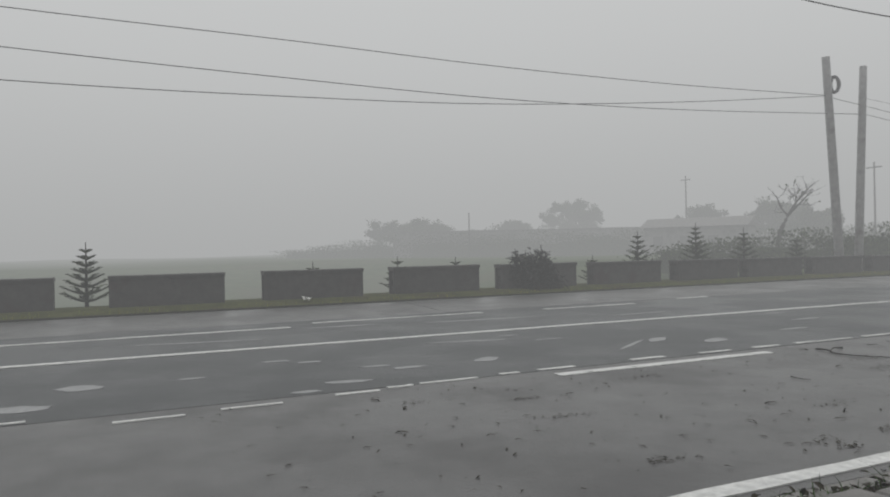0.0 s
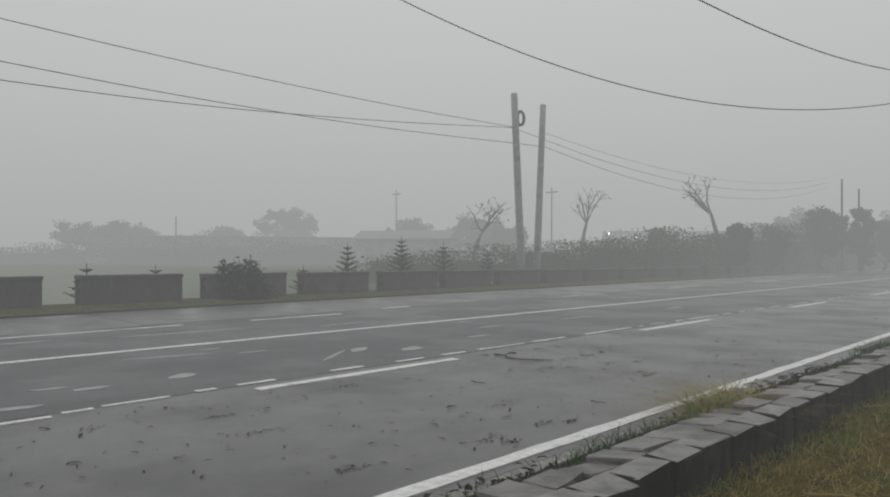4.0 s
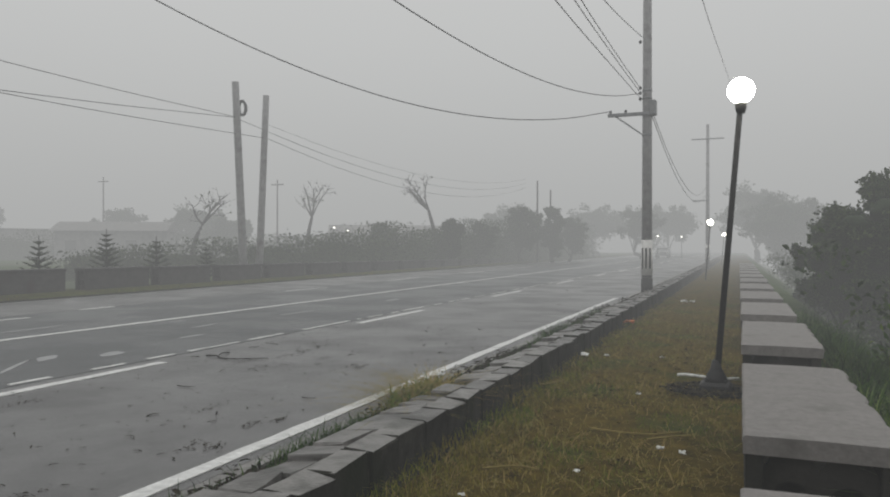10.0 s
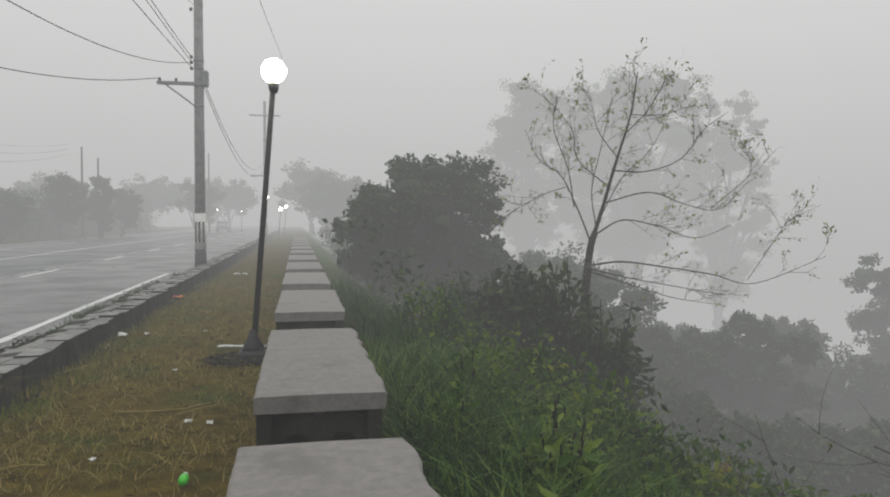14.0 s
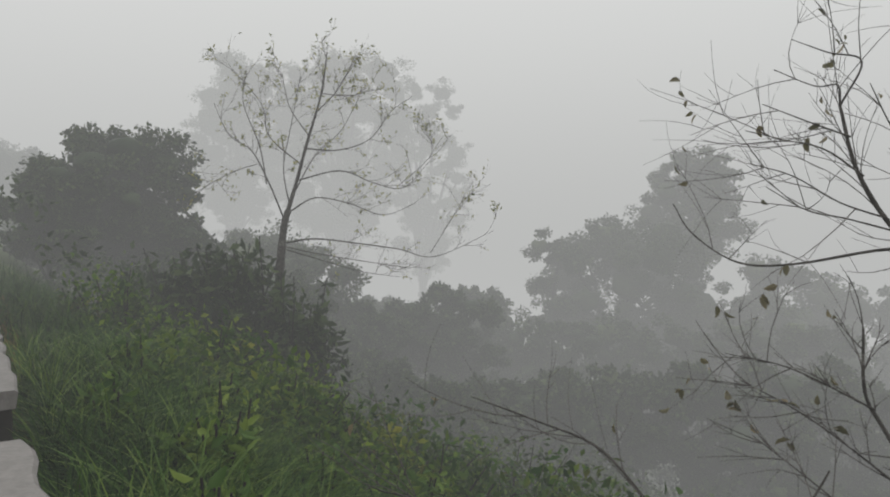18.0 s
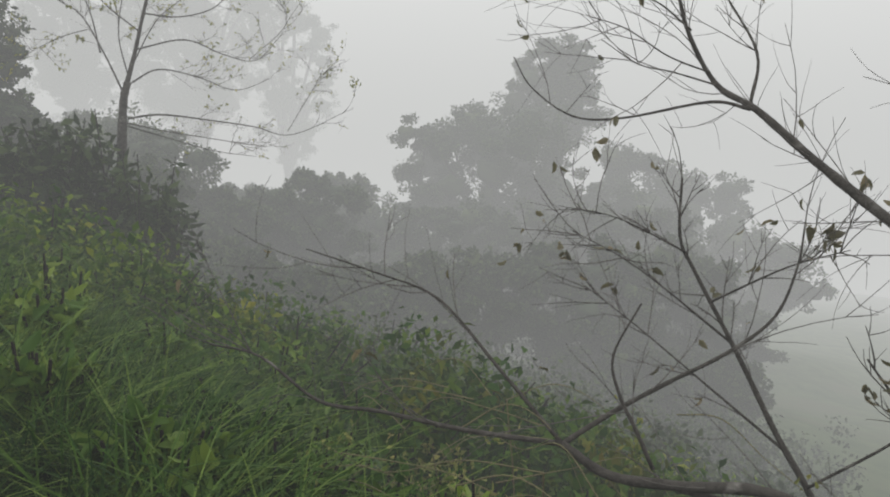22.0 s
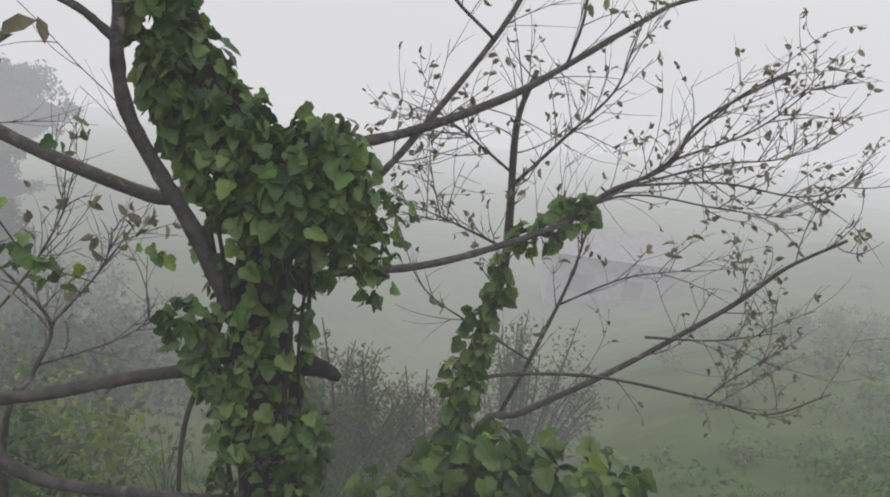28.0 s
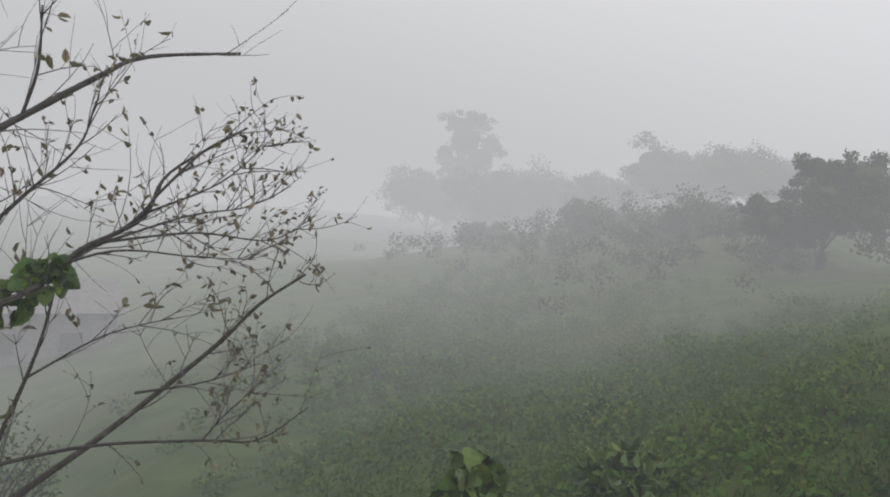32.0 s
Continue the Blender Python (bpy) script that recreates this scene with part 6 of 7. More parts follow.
# ---- grass, curb and litter on the verge, grass on the bank ----
def blades(name, xy, z, length, width, lean, mat, label, seed, steps=3, category="grass", turn=None):
    """Many curved grass blades as one mesh. xy: feet; z: heights of the ground there; lean: how far the tips bend over."""
    g = np.random.default_rng(seed)
    n = len(xy)
    a = g.uniform(0, 2 * np.pi, n) if turn is None else turn
    ln = length * g.uniform(0.5, 1.25, n)
    way = np.stack([np.cos(a), np.sin(a)], 1)
    side = np.stack([-way[:, 1], way[:, 0]], 1)
    bend = lean * g.uniform(0.3, 1.3, n)
    wd = width * g.uniform(0.6, 1.3, n)
    rows = []
    for k in range(steps + 1):
        t = k / steps
        out = (bend * t * t * ln)[:, None] * way
        up = ln * (t - 0.45 * np.minimum(bend, 1.1) * t * t)
        c = np.concatenate([xy + out, (z + up - 0.01)[:, None]], 1)
        w = np.concatenate([side * (wd * (1 - t) ** 0.7)[:, None] * 0.5, np.zeros((n, 1))], 1)
        rows += [c - w, c + w] if k < steps else [c]
    verts = np.stack(rows, 1).reshape(-1, 3)
    per = 2 * steps + 1
    base = per * np.arange(n)[:, None]
    pick, sizes = [], []
    for k in range(steps):
        if k < steps - 1:
            pick += [2 * k, 2 * k + 1, 2 * k + 3, 2 * k + 2]
            sizes.append(4)
        else:
            pick += [2 * k, 2 * k + 1, 2 * k + 2]
            sizes.append(3)
    corner = (base + np.array([pick])).ravel()
    sizes = np.tile(sizes, n)
    me = bpy.data.meshes.new(name)
    me.vertices.add(len(verts))
    me.vertices.foreach_set("co", verts.ravel().astype(np.float32))
    me.loops.add(len(corner))
    me.loops.foreach_set("vertex_index", corner.astype(np.int32))
    me.polygons.add(len(sizes))
    me.polygons.foreach_set("loop_start", np.concatenate([[0], np.cumsum(sizes)[:-1]]).astype(np.int32))
    me.materials.append(mat)
    me.update(calc_edges=True)
    return tagged(new(name, me), label, category, "", "stuff")


def tufts(n, each, x0, x1, y0, y1, seed, thin=0.3, spread=0.05):
    """Feet of blades in tufts, and for each blade the way out of its tuft."""
    g = np.random.default_rng(seed)
    mid = np.stack([g.uniform(x0, x1, n), y0 + (y1 - y0) * g.random(n) ** (1 + thin)], 1)
    mid = mid[(mid[:, 0] < 1.5) | (mid[:, 0] > 3.6) | (mid[:, 1] > 2.7) | (g.random(n) < 0.22)]
    mid = mid[(mid[:, 1] > 1.7) | (g.random(len(mid)) < 0.35)]
    n = len(mid)
    off = g.normal(0, 1, (n * each, 2))
    return np.repeat(mid, each, 0) + off * spread, np.arctan2(off[:, 1], off[:, 0]) + g.normal(0, 0.5, n * each)


def heights(xy):
    return np.array([ground_height(x, y) for x, y in xy])


G = np.random.default_rng(7)


def scatter(n, x0, x1, y0, y1, thin=0.0):
    """Feet of plants, thicker near the camera when thin is above 0, and gathered in clumps."""
    u = G.random(n) ** (1 + thin)
    xy = np.stack([G.uniform(x0, x1, n), y0 + (y1 - y0) * u], 1)
    keep = np.sin(3.1 * xy[:, 0] + 1.7 * np.sin(2.3 * xy[:, 1])) + np.sin(2.7 * xy[:, 1] + 0.8) + G.normal(0, 1.0, n) > -1.1
    return xy[keep]


xy = np.concatenate([scatter(30000, -1.95, 0.0, 1.2, 22, 0.9), scatter(15000, -1.95, 0.0, -14, 1.3, 0.0)])
blades("verge_grass", xy, 0.02 * np.ones(len(xy)) * 0, 0.055, 0.006, 0.9, M_DRYGRASS, "short dry mown grass on the verge", 3, 2)
xy = scatter(5200, -1.98, -1.55, 1.5, 14, 0.8)
blades("verge_tufts", xy, np.zeros(len(xy)), 0.11, 0.006, 0.9, M_DRYGRASS, "olive grass tufts along the foot of the curb", 4, 2)
xy = scatter(9000, -1.9, 0.0, 1.2, 18, 0.9)
blades("grass_clippings", xy, np.full(len(xy), 0.012), 0.10, 0.006, 2.2, M_CUT, "pale cut straw lying on the verge", 5, 2)
xy = scatter(2500, -17.3, -16.4, -8, 40)
blades("far_verge_grass", xy, np.full(len(xy), 0.1), 0.12, 0.012, 0.7, M_DRYGRASS, "short grass along the far verge", 6, 2)

# the bank: tall green grass, thinning down the slope
xy, out = tufts(620, 22, 0.78, 3.4, -1.5, 15, 12, 0.6)
blades("tall_grass", xy, heights(xy), 0.46, 0.013, 1.1, M_GRASS, "tall lush green grass in tufts on the bank behind the barriers", 8, 4, turn=out)
xy, out = tufts(420, 24, 3.0, 7.5, -2, 16, 13, 0.4, 0.08)
blades("tall_grass", xy, heights(xy), 0.55, 0.013, 0.9, M_GRASS, "tall green grass in tufts down the bank", 14, 4, turn=out)
xy, out = tufts(420, 22, 0.78, 2.5, 0.6, 6.5, 15, 0.3, 0.04)
blades("tall_grass", xy, heights(xy), 0.48, 0.014, 1.3, M_GRASS, "tall arching green grass beside the barriers", 9, 4, turn=out)
xy, out = tufts(260, 9, 0.8, 3.0, 2.2, 7.0, 16, 0.3, 0.035)
blades("pale_grass", xy, heights(xy), 0.56, 0.013, 1.1, M_PALEGRASS, "pale green arching grass blades beside the barriers", 17, 5, turn=out)
g = np.random.default_rng(23)
mid = np.stack([g.uniform(1.0, 2.0, 60), g.uniform(1.2, 2.8, 60)], 1)
off = g.normal(0, 1, (60 * 14, 2))
xy, out = np.repeat(mid, 14, 0) + off * 0.04, np.arctan2(off[:, 1], off[:, 0]) + g.normal(0, 0.5, 60 * 14)
blades("pale_grass", xy, heights(xy), 0.50, 0.010, 1.3, M_PALEGRASS, "pale green arching grass under the low limb", 24, 5, turn=out)
xy = scatter(11000, 0.0, 1.3, -14, 0.8, 0.0)
blades("rough_grass", xy, heights(xy), 0.10, 0.008, 0.9, M_GRASS, "short rough grass on the verge", 18, 2)
xy = scatter(7000, 1.2, 6.0, -12, -1.5, 0.0)
blades("bank_grass", xy, heights(xy), 0.16, 0.011, 1.1, M_GRASS, "rough green grass down the bank", 10, 3)
xy = scatter(6000, 7.0, 24.0, 2, 18, 0.0)
blades("valley_grass", xy, heights(xy), 0.5, 0.05, 0.8, M_GRASS, "rough green grass down in the valley", 11, 2)

for x, y, h, w, s, mat, n in ((2.7, 5.6, 0.75, 0.75, 101, M_WEED, 26), (3.5, 4.7, 0.8, 0.8, 102, M_WEED, 26), (2.4, 7.3, 0.9, 0.8, 103, M_WEED, 24), (4.3, 6.2, 1.0, 0.9, 104, M_WEED, 24), (3.2, 3.2, 0.7, 0.7, 105, M_WEED, 26),
                              (2.6, 2.6, 0.7, 0.5, 106, M_WEED, 22), (4.4, 3.4, 0.9, 0.9, 107, M_WEED, 24), (5.4, 4.9, 1.0, 1.0, 108, M_WEED, 20), (2.0, 9.4, 1.1, 0.7, 109, M_WEED, 22), (6.3, 7.0, 1.3, 1.2, 110, M_LEAF, 22),
                              (4.2, 1.6, 0.7, 0.8, 111, M_WEED, 22), (3.6, 0.9, 0.55, 0.6, 112, M_WEED, 18)):
    leafy_shrub(x, y, ground_height(x, y), h, w, s, "low leafy weeds among the tall grass on the bank", mat, 0.10, n, 60, "weed_clump", "weeds", "weeds on the bank")
for x, y, top, w, s in ((7.3, -1.2, -2.0, 0.70, 401), (7.6, -2.2, -2.6, 0.70, 402), (9.7, -4.0, -3.1, 0.90, 403), (8.3, -0.9, -2.3, 0.60, 404)):
    leafy_shrub(x, y, ground_height(x, y), top - ground_height(x, y), w * 1.2, s, "brownish green bush dim in the fog below the vine-clad tree", M_WEED if s % 2 else M_DRYLEAF, 0.08, 34, 130, "bush", "bush", "bushes below the vine-clad tree")
for x, y, h, w, s in ((1.9, -4.6, 0.25, 0.4, 121), (3.4, -8.2, 0.2, 0.5, 123), (4.6, -11.5, 0.25, 0.5, 125)):
    leafy_shrub(x, y, ground_height(x, y), h, w, s, "low leafy bush on the foggy bank", M_IVY_LOT if y < -4.0 and x < 5 else M_WEED, 0.11, 26, 110, "bush", "bush", "bushes on the bank")


for x, y, h, w, s, mat in ((2.1, 2.2, 0.5, 0.35, 141, M_IVY_LOT), (2.6, 1.9, 0.55, 0.4, 142, M_WEED), (2.9, 1.3, 0.5, 0.4, 143, M_IVY_LOT), (2.4, 0.8, 0.45, 0.35, 144, M_WEED), (3.3, 1.9, 0.6, 0.5, 145, M_WEED),
                           (2.0, 1.5, 0.4, 0.3, 146, M_WEED), (3.0, 2.5, 0.55, 0.45, 147, M_YELLOWLEAF), (3.6, 2.7, 0.6, 0.5, 148, M_WEED), (2.55, 0.1, 0.4, 0.35, 149, M_WEED), (3.3, 0.5, 0.5, 0.45, 150, M_IVY_LOT), (1.75, 2.3, 0.4, 0.3, 155, M_GRASS), (1.7, 1.7, 0.35, 0.3, 156, M_WEED), (2.3, 2.6, 0.5, 0.4, 157, M_PALEGRASS), (1.9, 0.9, 0.35, 0.3, 158, M_GRASS), (2.2, 0.3, 0.35, 0.3, 159, M_PALEGRASS), (2.85, 0.7, 0.4, 0.35, 160, M_GRASS)):
    leafy_shrub(x, y, ground_height(x, y), h, w, s, "lush leafy weeds under the low bare limb", mat, 0.065, 18, 70, "weed_clump", "weeds", "weeds under the low limb")
for x, y, h, w, s in ((1.25, 2.6, 0.45, 0.2, 171), (1.5, 3.4, 0.5, 0.25, 172), (1.2, 4.4, 0.45, 0.2, 173), (1.9, 4.8, 0.55, 0.3, 174), (2.1, 3.6, 0.55, 0.3, 175), (1.55, 5.6, 0.5, 0.25, 176), (2.6, 4.6, 0.6, 0.35, 177), (1.4, 1.9, 0.4, 0.2, 178), (3.1, 6.6, 0.9, 0.7, 151), (3.9, 8.2, 1.0, 0.8, 152), (4.6, 7.2, 0.9, 0.8, 153), (2.9, 4.0, 0.7, 0.5, 154)):
    leafy_shrub(x, y, ground_height(x, y), h, w, s, "yellow-green leafy weeds on the bank", M_PALEGRASS, 0.09, 20, 70, "weed_clump", "weeds", "weeds on the bank")


# ---- curb: a row of concrete blocks, paving stones behind it ----
curb = tagged(new("curb"), "row of rough concrete curb blocks beside the road", "curb", "", "structure")
RC = random.Random(5)


def rough_block(name, sx, sy, sz, seed, bevel=0.012, wob=0.012):
    rng = random.Random(seed)
    bm = box(-sx / 2, sx / 2, -sy / 2, sy / 2, -sz / 2, sz / 2, bevel, wob, rng)
    me = bpy.data.meshes.new(name)
    bm.to_mesh(me)
    bm.free()
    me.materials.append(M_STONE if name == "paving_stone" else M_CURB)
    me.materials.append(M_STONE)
    # upward faces paler; the sides' darker colour holds their shade as well as moss
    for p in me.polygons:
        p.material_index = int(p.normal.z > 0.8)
    return me


def piece(name, me, parent, x, y, z, rx=0, ry=0, rz=0, s=(1, 1, 1)):
    ob = new(name, me)
    ob.parent = parent
    ob.matrix_basis = pose(x, y, z, rx, ry, rz) @ Matrix.Diagonal((*s, 1))
    return ob


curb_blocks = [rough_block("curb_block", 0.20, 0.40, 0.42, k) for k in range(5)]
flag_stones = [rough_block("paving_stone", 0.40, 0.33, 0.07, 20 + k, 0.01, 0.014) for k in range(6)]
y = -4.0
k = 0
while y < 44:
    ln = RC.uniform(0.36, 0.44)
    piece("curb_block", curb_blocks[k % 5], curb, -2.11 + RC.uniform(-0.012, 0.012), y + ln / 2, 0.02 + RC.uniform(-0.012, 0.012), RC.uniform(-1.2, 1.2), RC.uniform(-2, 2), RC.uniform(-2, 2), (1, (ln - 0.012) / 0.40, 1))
    y += ln
    k += 1
y = -4.0
while y < 40:
    ln = RC.uniform(0.27, 0.40)
    if RC.random() > 0.08:
        piece("paving_stone", flag_stones[k % 6], curb, -2.36 + RC.uniform(-0.04, 0.01), y + ln / 2, 0.145 + RC.uniform(-0.02, 0.012), RC.uniform(-2, 2), -5 + RC.uniform(-3, 3), RC.uniform(-9, 9), (RC.uniform(0.42, 0.85), (ln - 0.02) / 0.33, 1))
    y += ln
    k += 1
strip("bedding", -2.66, -2.02, 0.03, 0.12, M_DIRT, curb, -40, 90, "dark soil under the paving stones")
strip("gutter_apron", -3.02, -2.90, 0.0, 0.0, M_STONE, curb, -40, 90)

# weeds and straw caught in the gutter
for x, y, n, ln, mat, s, w in ((-2.66, 6.0, 640, 0.34, M_CUT, 31, 0.30), (-2.62, 5.8, 300, 0.30, M_PALEGRASS, 43, 0.28), (-2.75, 4.4, 260, 0.16, M_GRASS, 32, 0.35), (-2.78, 11.6, 260, 0.22, M_GRASS, 33, 0.5), (-2.70, 8.6, 160, 0.12, M_GRASS, 34, 0.5),
                               (-2.74, 15.0, 200, 0.2, M_GRASS, 36, 0.8), (-2.72, 2.9, 260, 0.13, M_GRASS, 38, 0.4), (-2.76, 5.0, 240, 0.15, M_GRASS, 39, 0.3), (-2.70, 9.9, 160, 0.14, M_GRASS, 40, 0.4), (-2.72, 6.3, 300, 0.34, M_CUT, 41, 0.22), (-2.74, 13.0, 160, 0.16, M_GRASS, 42, 0.4), (-2.74, 7.2, 120, 0.12, M_GRASS, 37, 0.4)):
    q = np.stack([G.normal(x, 0.06, n), G.normal(y, w, n)], 1)
    blades("gutter_weeds", q, np.full(n, 0.02), ln, 0.009, 2.6 if mat is M_CUT else 1.2, mat, "dry weeds and straw caught along the curb", s, 3, "weeds")

lot = Lot()
for _ in range(2600):
    y = RC.uniform(1.2, 20)
    if math.sin(2.3 * y) + math.sin(0.9 * y + 1) < -0.5:
        continue
    lot.leaf((RC.gauss(-2.74, 0.12), y, RC.uniform(0.0, 0.05)), (RC.uniform(-1, 1), RC.uniform(-1, 1), RC.uniform(-0.1, 0.5)), (RC.uniform(-.5, .5), RC.uniform(-.5, .5), 1), RC.uniform(0.03, 0.10), RC.uniform(0.015, 0.04), 0.3)
tagged(new("gutter_litter", lot.mesh("gutter_litter", M_DIRT)), "dark rotten leaves and soil heaped along the curb", "debris", "", "stuff")

# ---- concrete lanes: slabs with joints ----
for lane, x0, x1, z in ((0, SEAM + 0.01, -3.03, 0.0), (1, FAR_EDGE, FAR_SEAM - 0.01, 0.0)):
    y = -39.0
    while y < 111:
        ln = 7.5
        me = mesh_of("slab", *([(x0, 0, -0.12), (x1, 0, -0.12), (x1, ln - 0.005, -0.12), (x0, ln - 0.005, -0.12), (x0, 0, z + (0.07 if lane else 0.0)), (x1, 0, z + (0.015 if lane else 0)), (x1, ln - 0.005, z + (0.015 if lane else 0)), (x0, ln - 0.005, z + (0.07 if lane else 0.0))],
                               [(4, 5, 6, 7), (0, 1, 5, 4), (1, 2, 6, 5), (2, 3, 7, 6), (3, 0, 4, 7)]), M_CONCRETE_ROAD)
        ob = new("slab", me)
        ob.parent = road
        ob.matrix_basis = pose(0, y, RC.uniform(-0.003, 0.003))
        y += ln
    strip("slab_rest", x0, x1, z + (0.07 if lane else 0), z + (0.015 if lane else 0), M_CONCRETE_ROAD, road, 110.4, 320)
strip("far_edge", FAR_EDGE - 0.14, FAR_EDGE - 0.005, 0.10, 0.10, M_CURB, road, -60, 160, "low pale curb of the far lane")

# wet leaves, twigs and grit on the near lane
lot = Lot()
RD = random.Random(17)
for _ in range(700):
    y = RD.uniform(0.5, 12) if RD.random() < 0.8 else RD.uniform(12, 24)
    x = RD.uniform(-6.6, -3.3)
    s = RD.uniform(0.012, 0.05) * (2.0 if RD.random() < 0.08 else 1)
    lot.leaf((x, y, 0.006), (RD.uniform(-1, 1), RD.uniform(-1, 1), 0.02), (0, 0, 1), s * 1.5, s * 0.34, 0.1)
for _ in range(18):
    cx, cy, far_reach = RD.uniform(-6.2, -3.4), RD.uniform(1.8, 9.5), RD.uniform(0.05, 0.16)
    for _k in range(26):
        s = RD.uniform(0.008, 0.022)
        lot.leaf((cx + RD.gauss(0, 0.35 * far_reach), cy + RD.gauss(0, far_reach), 0.005), (RD.uniform(-1, 1), RD.uniform(-1, 1), 0.02), (0, 0, 1), s * 1.8, s, 0.1)
tagged(new("fallen_leaves", lot.mesh("fallen_leaves", M_DIRT)), "wet dark leaves and grit strewn over the concrete lane", "leaves", "", "stuff")


def fallen_twig(pts, r, label):
    lot = Lot()
    lot.tube(curve_through(pts, 5), r, r * 0.5, 6, 0.15, RD)
    return tagged(new("fallen_twig", lot.mesh("fallen_twig", M_BARK_DARK, True)), label, "twig", "fallen twigs")


fallen_twig([(-6.42, 7.62, 0.012), (-6.25, 7.62, 0.02), (-6.10, 7.52, 0.012), (-5.85, 7.55, 0.012), (-5.55, 7.75, 0.012)], 0.012, "dark wet twig lying on the concrete lane")
fallen_twig([(-6.32, 7.95, 0.012), (-6.28, 7.75, 0.03), (-6.2, 7.6, 0.02)], 0.011, "short dark twig lying on the concrete lane")
for k in range(6):
    x, y, a = RD.uniform(-6.4, -3.5), RD.uniform(2, 11), RD.uniform(0, 3.14)
    d = np.array((math.cos(a), math.sin(a), 0)) * RD.uniform(0.06, 0.14)
    q = np.array((x, y, 0.010))
    fallen_twig([q - d, q + np.array((d[1] * .2, -d[0] * .2, 0)), q + d], 0.005, "small wet twig lying on the concrete lane")


lot = Lot()
for k in range(420):
    a, r = RD.uniform(0, 6.28), 0.36 * math.sqrt(RD.random())
    lot.leaf((-0.27 + r * math.cos(a) * 1.2, 7.66 + r * math.sin(a), 0.015), (RD.uniform(-1, 1), RD.uniform(-1, 1), 0.3), (0, 0, 1), RD.uniform(0.03, 0.08), 0.05, 0.3)
tagged(new("damp_soil", lot.mesh("damp_soil", M_DIRT)), "dark damp crumbs of soil round the lamp footing", "soil", "", "stuff")


# clods of dark soil and dead turf on the verge
lot = Lot()
for _ in range(260):
    x, y, s = RD.uniform(-1.9, -0.05), 1.4 + 12 * RD.random() ** 1.5, RD.uniform(0.008, 0.024)
    b = len(lot.v)
    lot.v += [(x + s * q[0] * RD.uniform(0.7, 1.3), y + s * q[1] * RD.uniform(0.7, 1.3), 0.012 + 0.45 * s * q[2]) for q in BALL_V]
    lot.f += [tuple(b + k for k in f) for f in BALL_F]
tagged(new("soil_clods", lot.mesh("soil_clods", M_SOIL)), "dark clods of soil and dead turf on the verge", "soil", "", "stuff")


# ---- litter ----
def scrap(x, y, z, size, mat, label, seed, name="litter_scrap", category="litter"):
    """A crumpled scrap: a small sheet folded up at random."""
    rng = random.Random(seed)
    n = 5
    verts = [(x + (i / (n - 1) - .5) * size * rng.uniform(.8, 1.2), y + (j / (n - 1) - .5) * size * 0.8, z + rng.uniform(0.0, 0.45) * size) for j in range(n) for i in range(n)]
    faces = [(j * n + i, j * n + i + 1, (j + 1) * n + i + 1, (j + 1) * n + i) for j in range(n - 1) for i in range(n - 1)]
    me = mesh_of(name, verts, faces, mat)
    ob = tagged(new(name, me), label, category, "litter on the verge")
    m = ob.modifiers.new("thick", "SOLIDIFY")
    m.thickness = 0.004
    return ob


for k, (x, y, s) in enumerate(((-1.85, 9.4, 0.13), (-1.58, 9.47, 0.08), (-0.91, 9.6, 0.06), (-0.51, 5.3, 0.07), (-0.36, 5.25, 0.06), (-0.94, 4.58, 0.05), (-0.89, 7.15, 0.06), (-1.3, 19.4, 0.22), (-1.1, 19.3, 0.18), (-2.70, 6.6, 0.10), (-0.75, 3.6, 0.04), (-1.45, 3.9, 0.05))):
    scrap(x, y, 0.18 if x < -2 else 0.03, s * 0.72, M_LITTER, "crumpled white scrap of litter lying on the verge", 200 + k)
scrap(-1.86, 13.6, 0.03, 0.16, M_ORANGE, "crumpled orange wrapper lying on the verge grass", 230)
scrap(-16.9, 3.9, 0.16, 0.22, M_LITTER, "crumpled white bag lying on the far verge", 231)


def green_bottle(x, y):
    ob = thing("plastic_bottle", (x, y, 0.03), "small bright green plastic bottle lying on the grass", "bottle")
    lot = Lot()
    lot.tube([np.array((x, y - 0.035, 0.04)), np.array((x, y - 0.03, 0.04)), np.array((x, y + 0.02, 0.04))], 0.026, 0.026, 12)
    lot.tube([np.array((x, y + 0.02, 0.04)), np.array((x, y + 0.04, 0.042)), np.array((x, y + 0.05, 0.043))], 0.026, 0.012, 12)
    put("body", lot.mesh("body", M_BOTTLE, True), ob)
    lot = Lot()
    lot.tube([np.array((x, y + 0.05, 0.043)), np.array((x, y + 0.065, 0.045))], 0.014, 0.014, 10)
    put("cap", lot.mesh("cap", M_LITTER, True), ob, "pale screw cap")


green_bottle(-0.365, 4.12)
for pts in ([(-1.08, 5.67), (-0.80, 5.60), (-0.58, 5.59), (-0.40, 5.70)], [(-0.62, 5.50), (-0.45, 5.62), (-0.33, 5.66)], [(-1.88, 7.25), (-1.78, 7.33), (-1.70, 7.43)], [(-1.5, 4.4), (-1.3, 4.5), (-1.15, 4.45)]):
    lot = Lot()
    lot.tube(curve_through([(a, b, 0.035 + 0.01 * k) for k, (a, b) in enumerate(pts)], 6), 0.008, 0.006, 6)
    tagged(new("straw_stalk", lot.mesh("straw_stalk", M_CUT, True)), "long pale dry stalk lying on the verge", "straw", "straw on the verge")
lot = Lot()
lot.tube(curve_through([(-0.62, 8.35, 0.04), (-0.5, 8.25, 0.06), (-0.2, 8.2, 0.05), (0.0, 8.28, 0.05)], 6), 0.018, 0.014, 7)
tagged(new("white_strip", lot.mesh("white_strip", M_LITTER, True)), "pale curved strip lying behind the lamp footing", "litter", "litter on the verge")


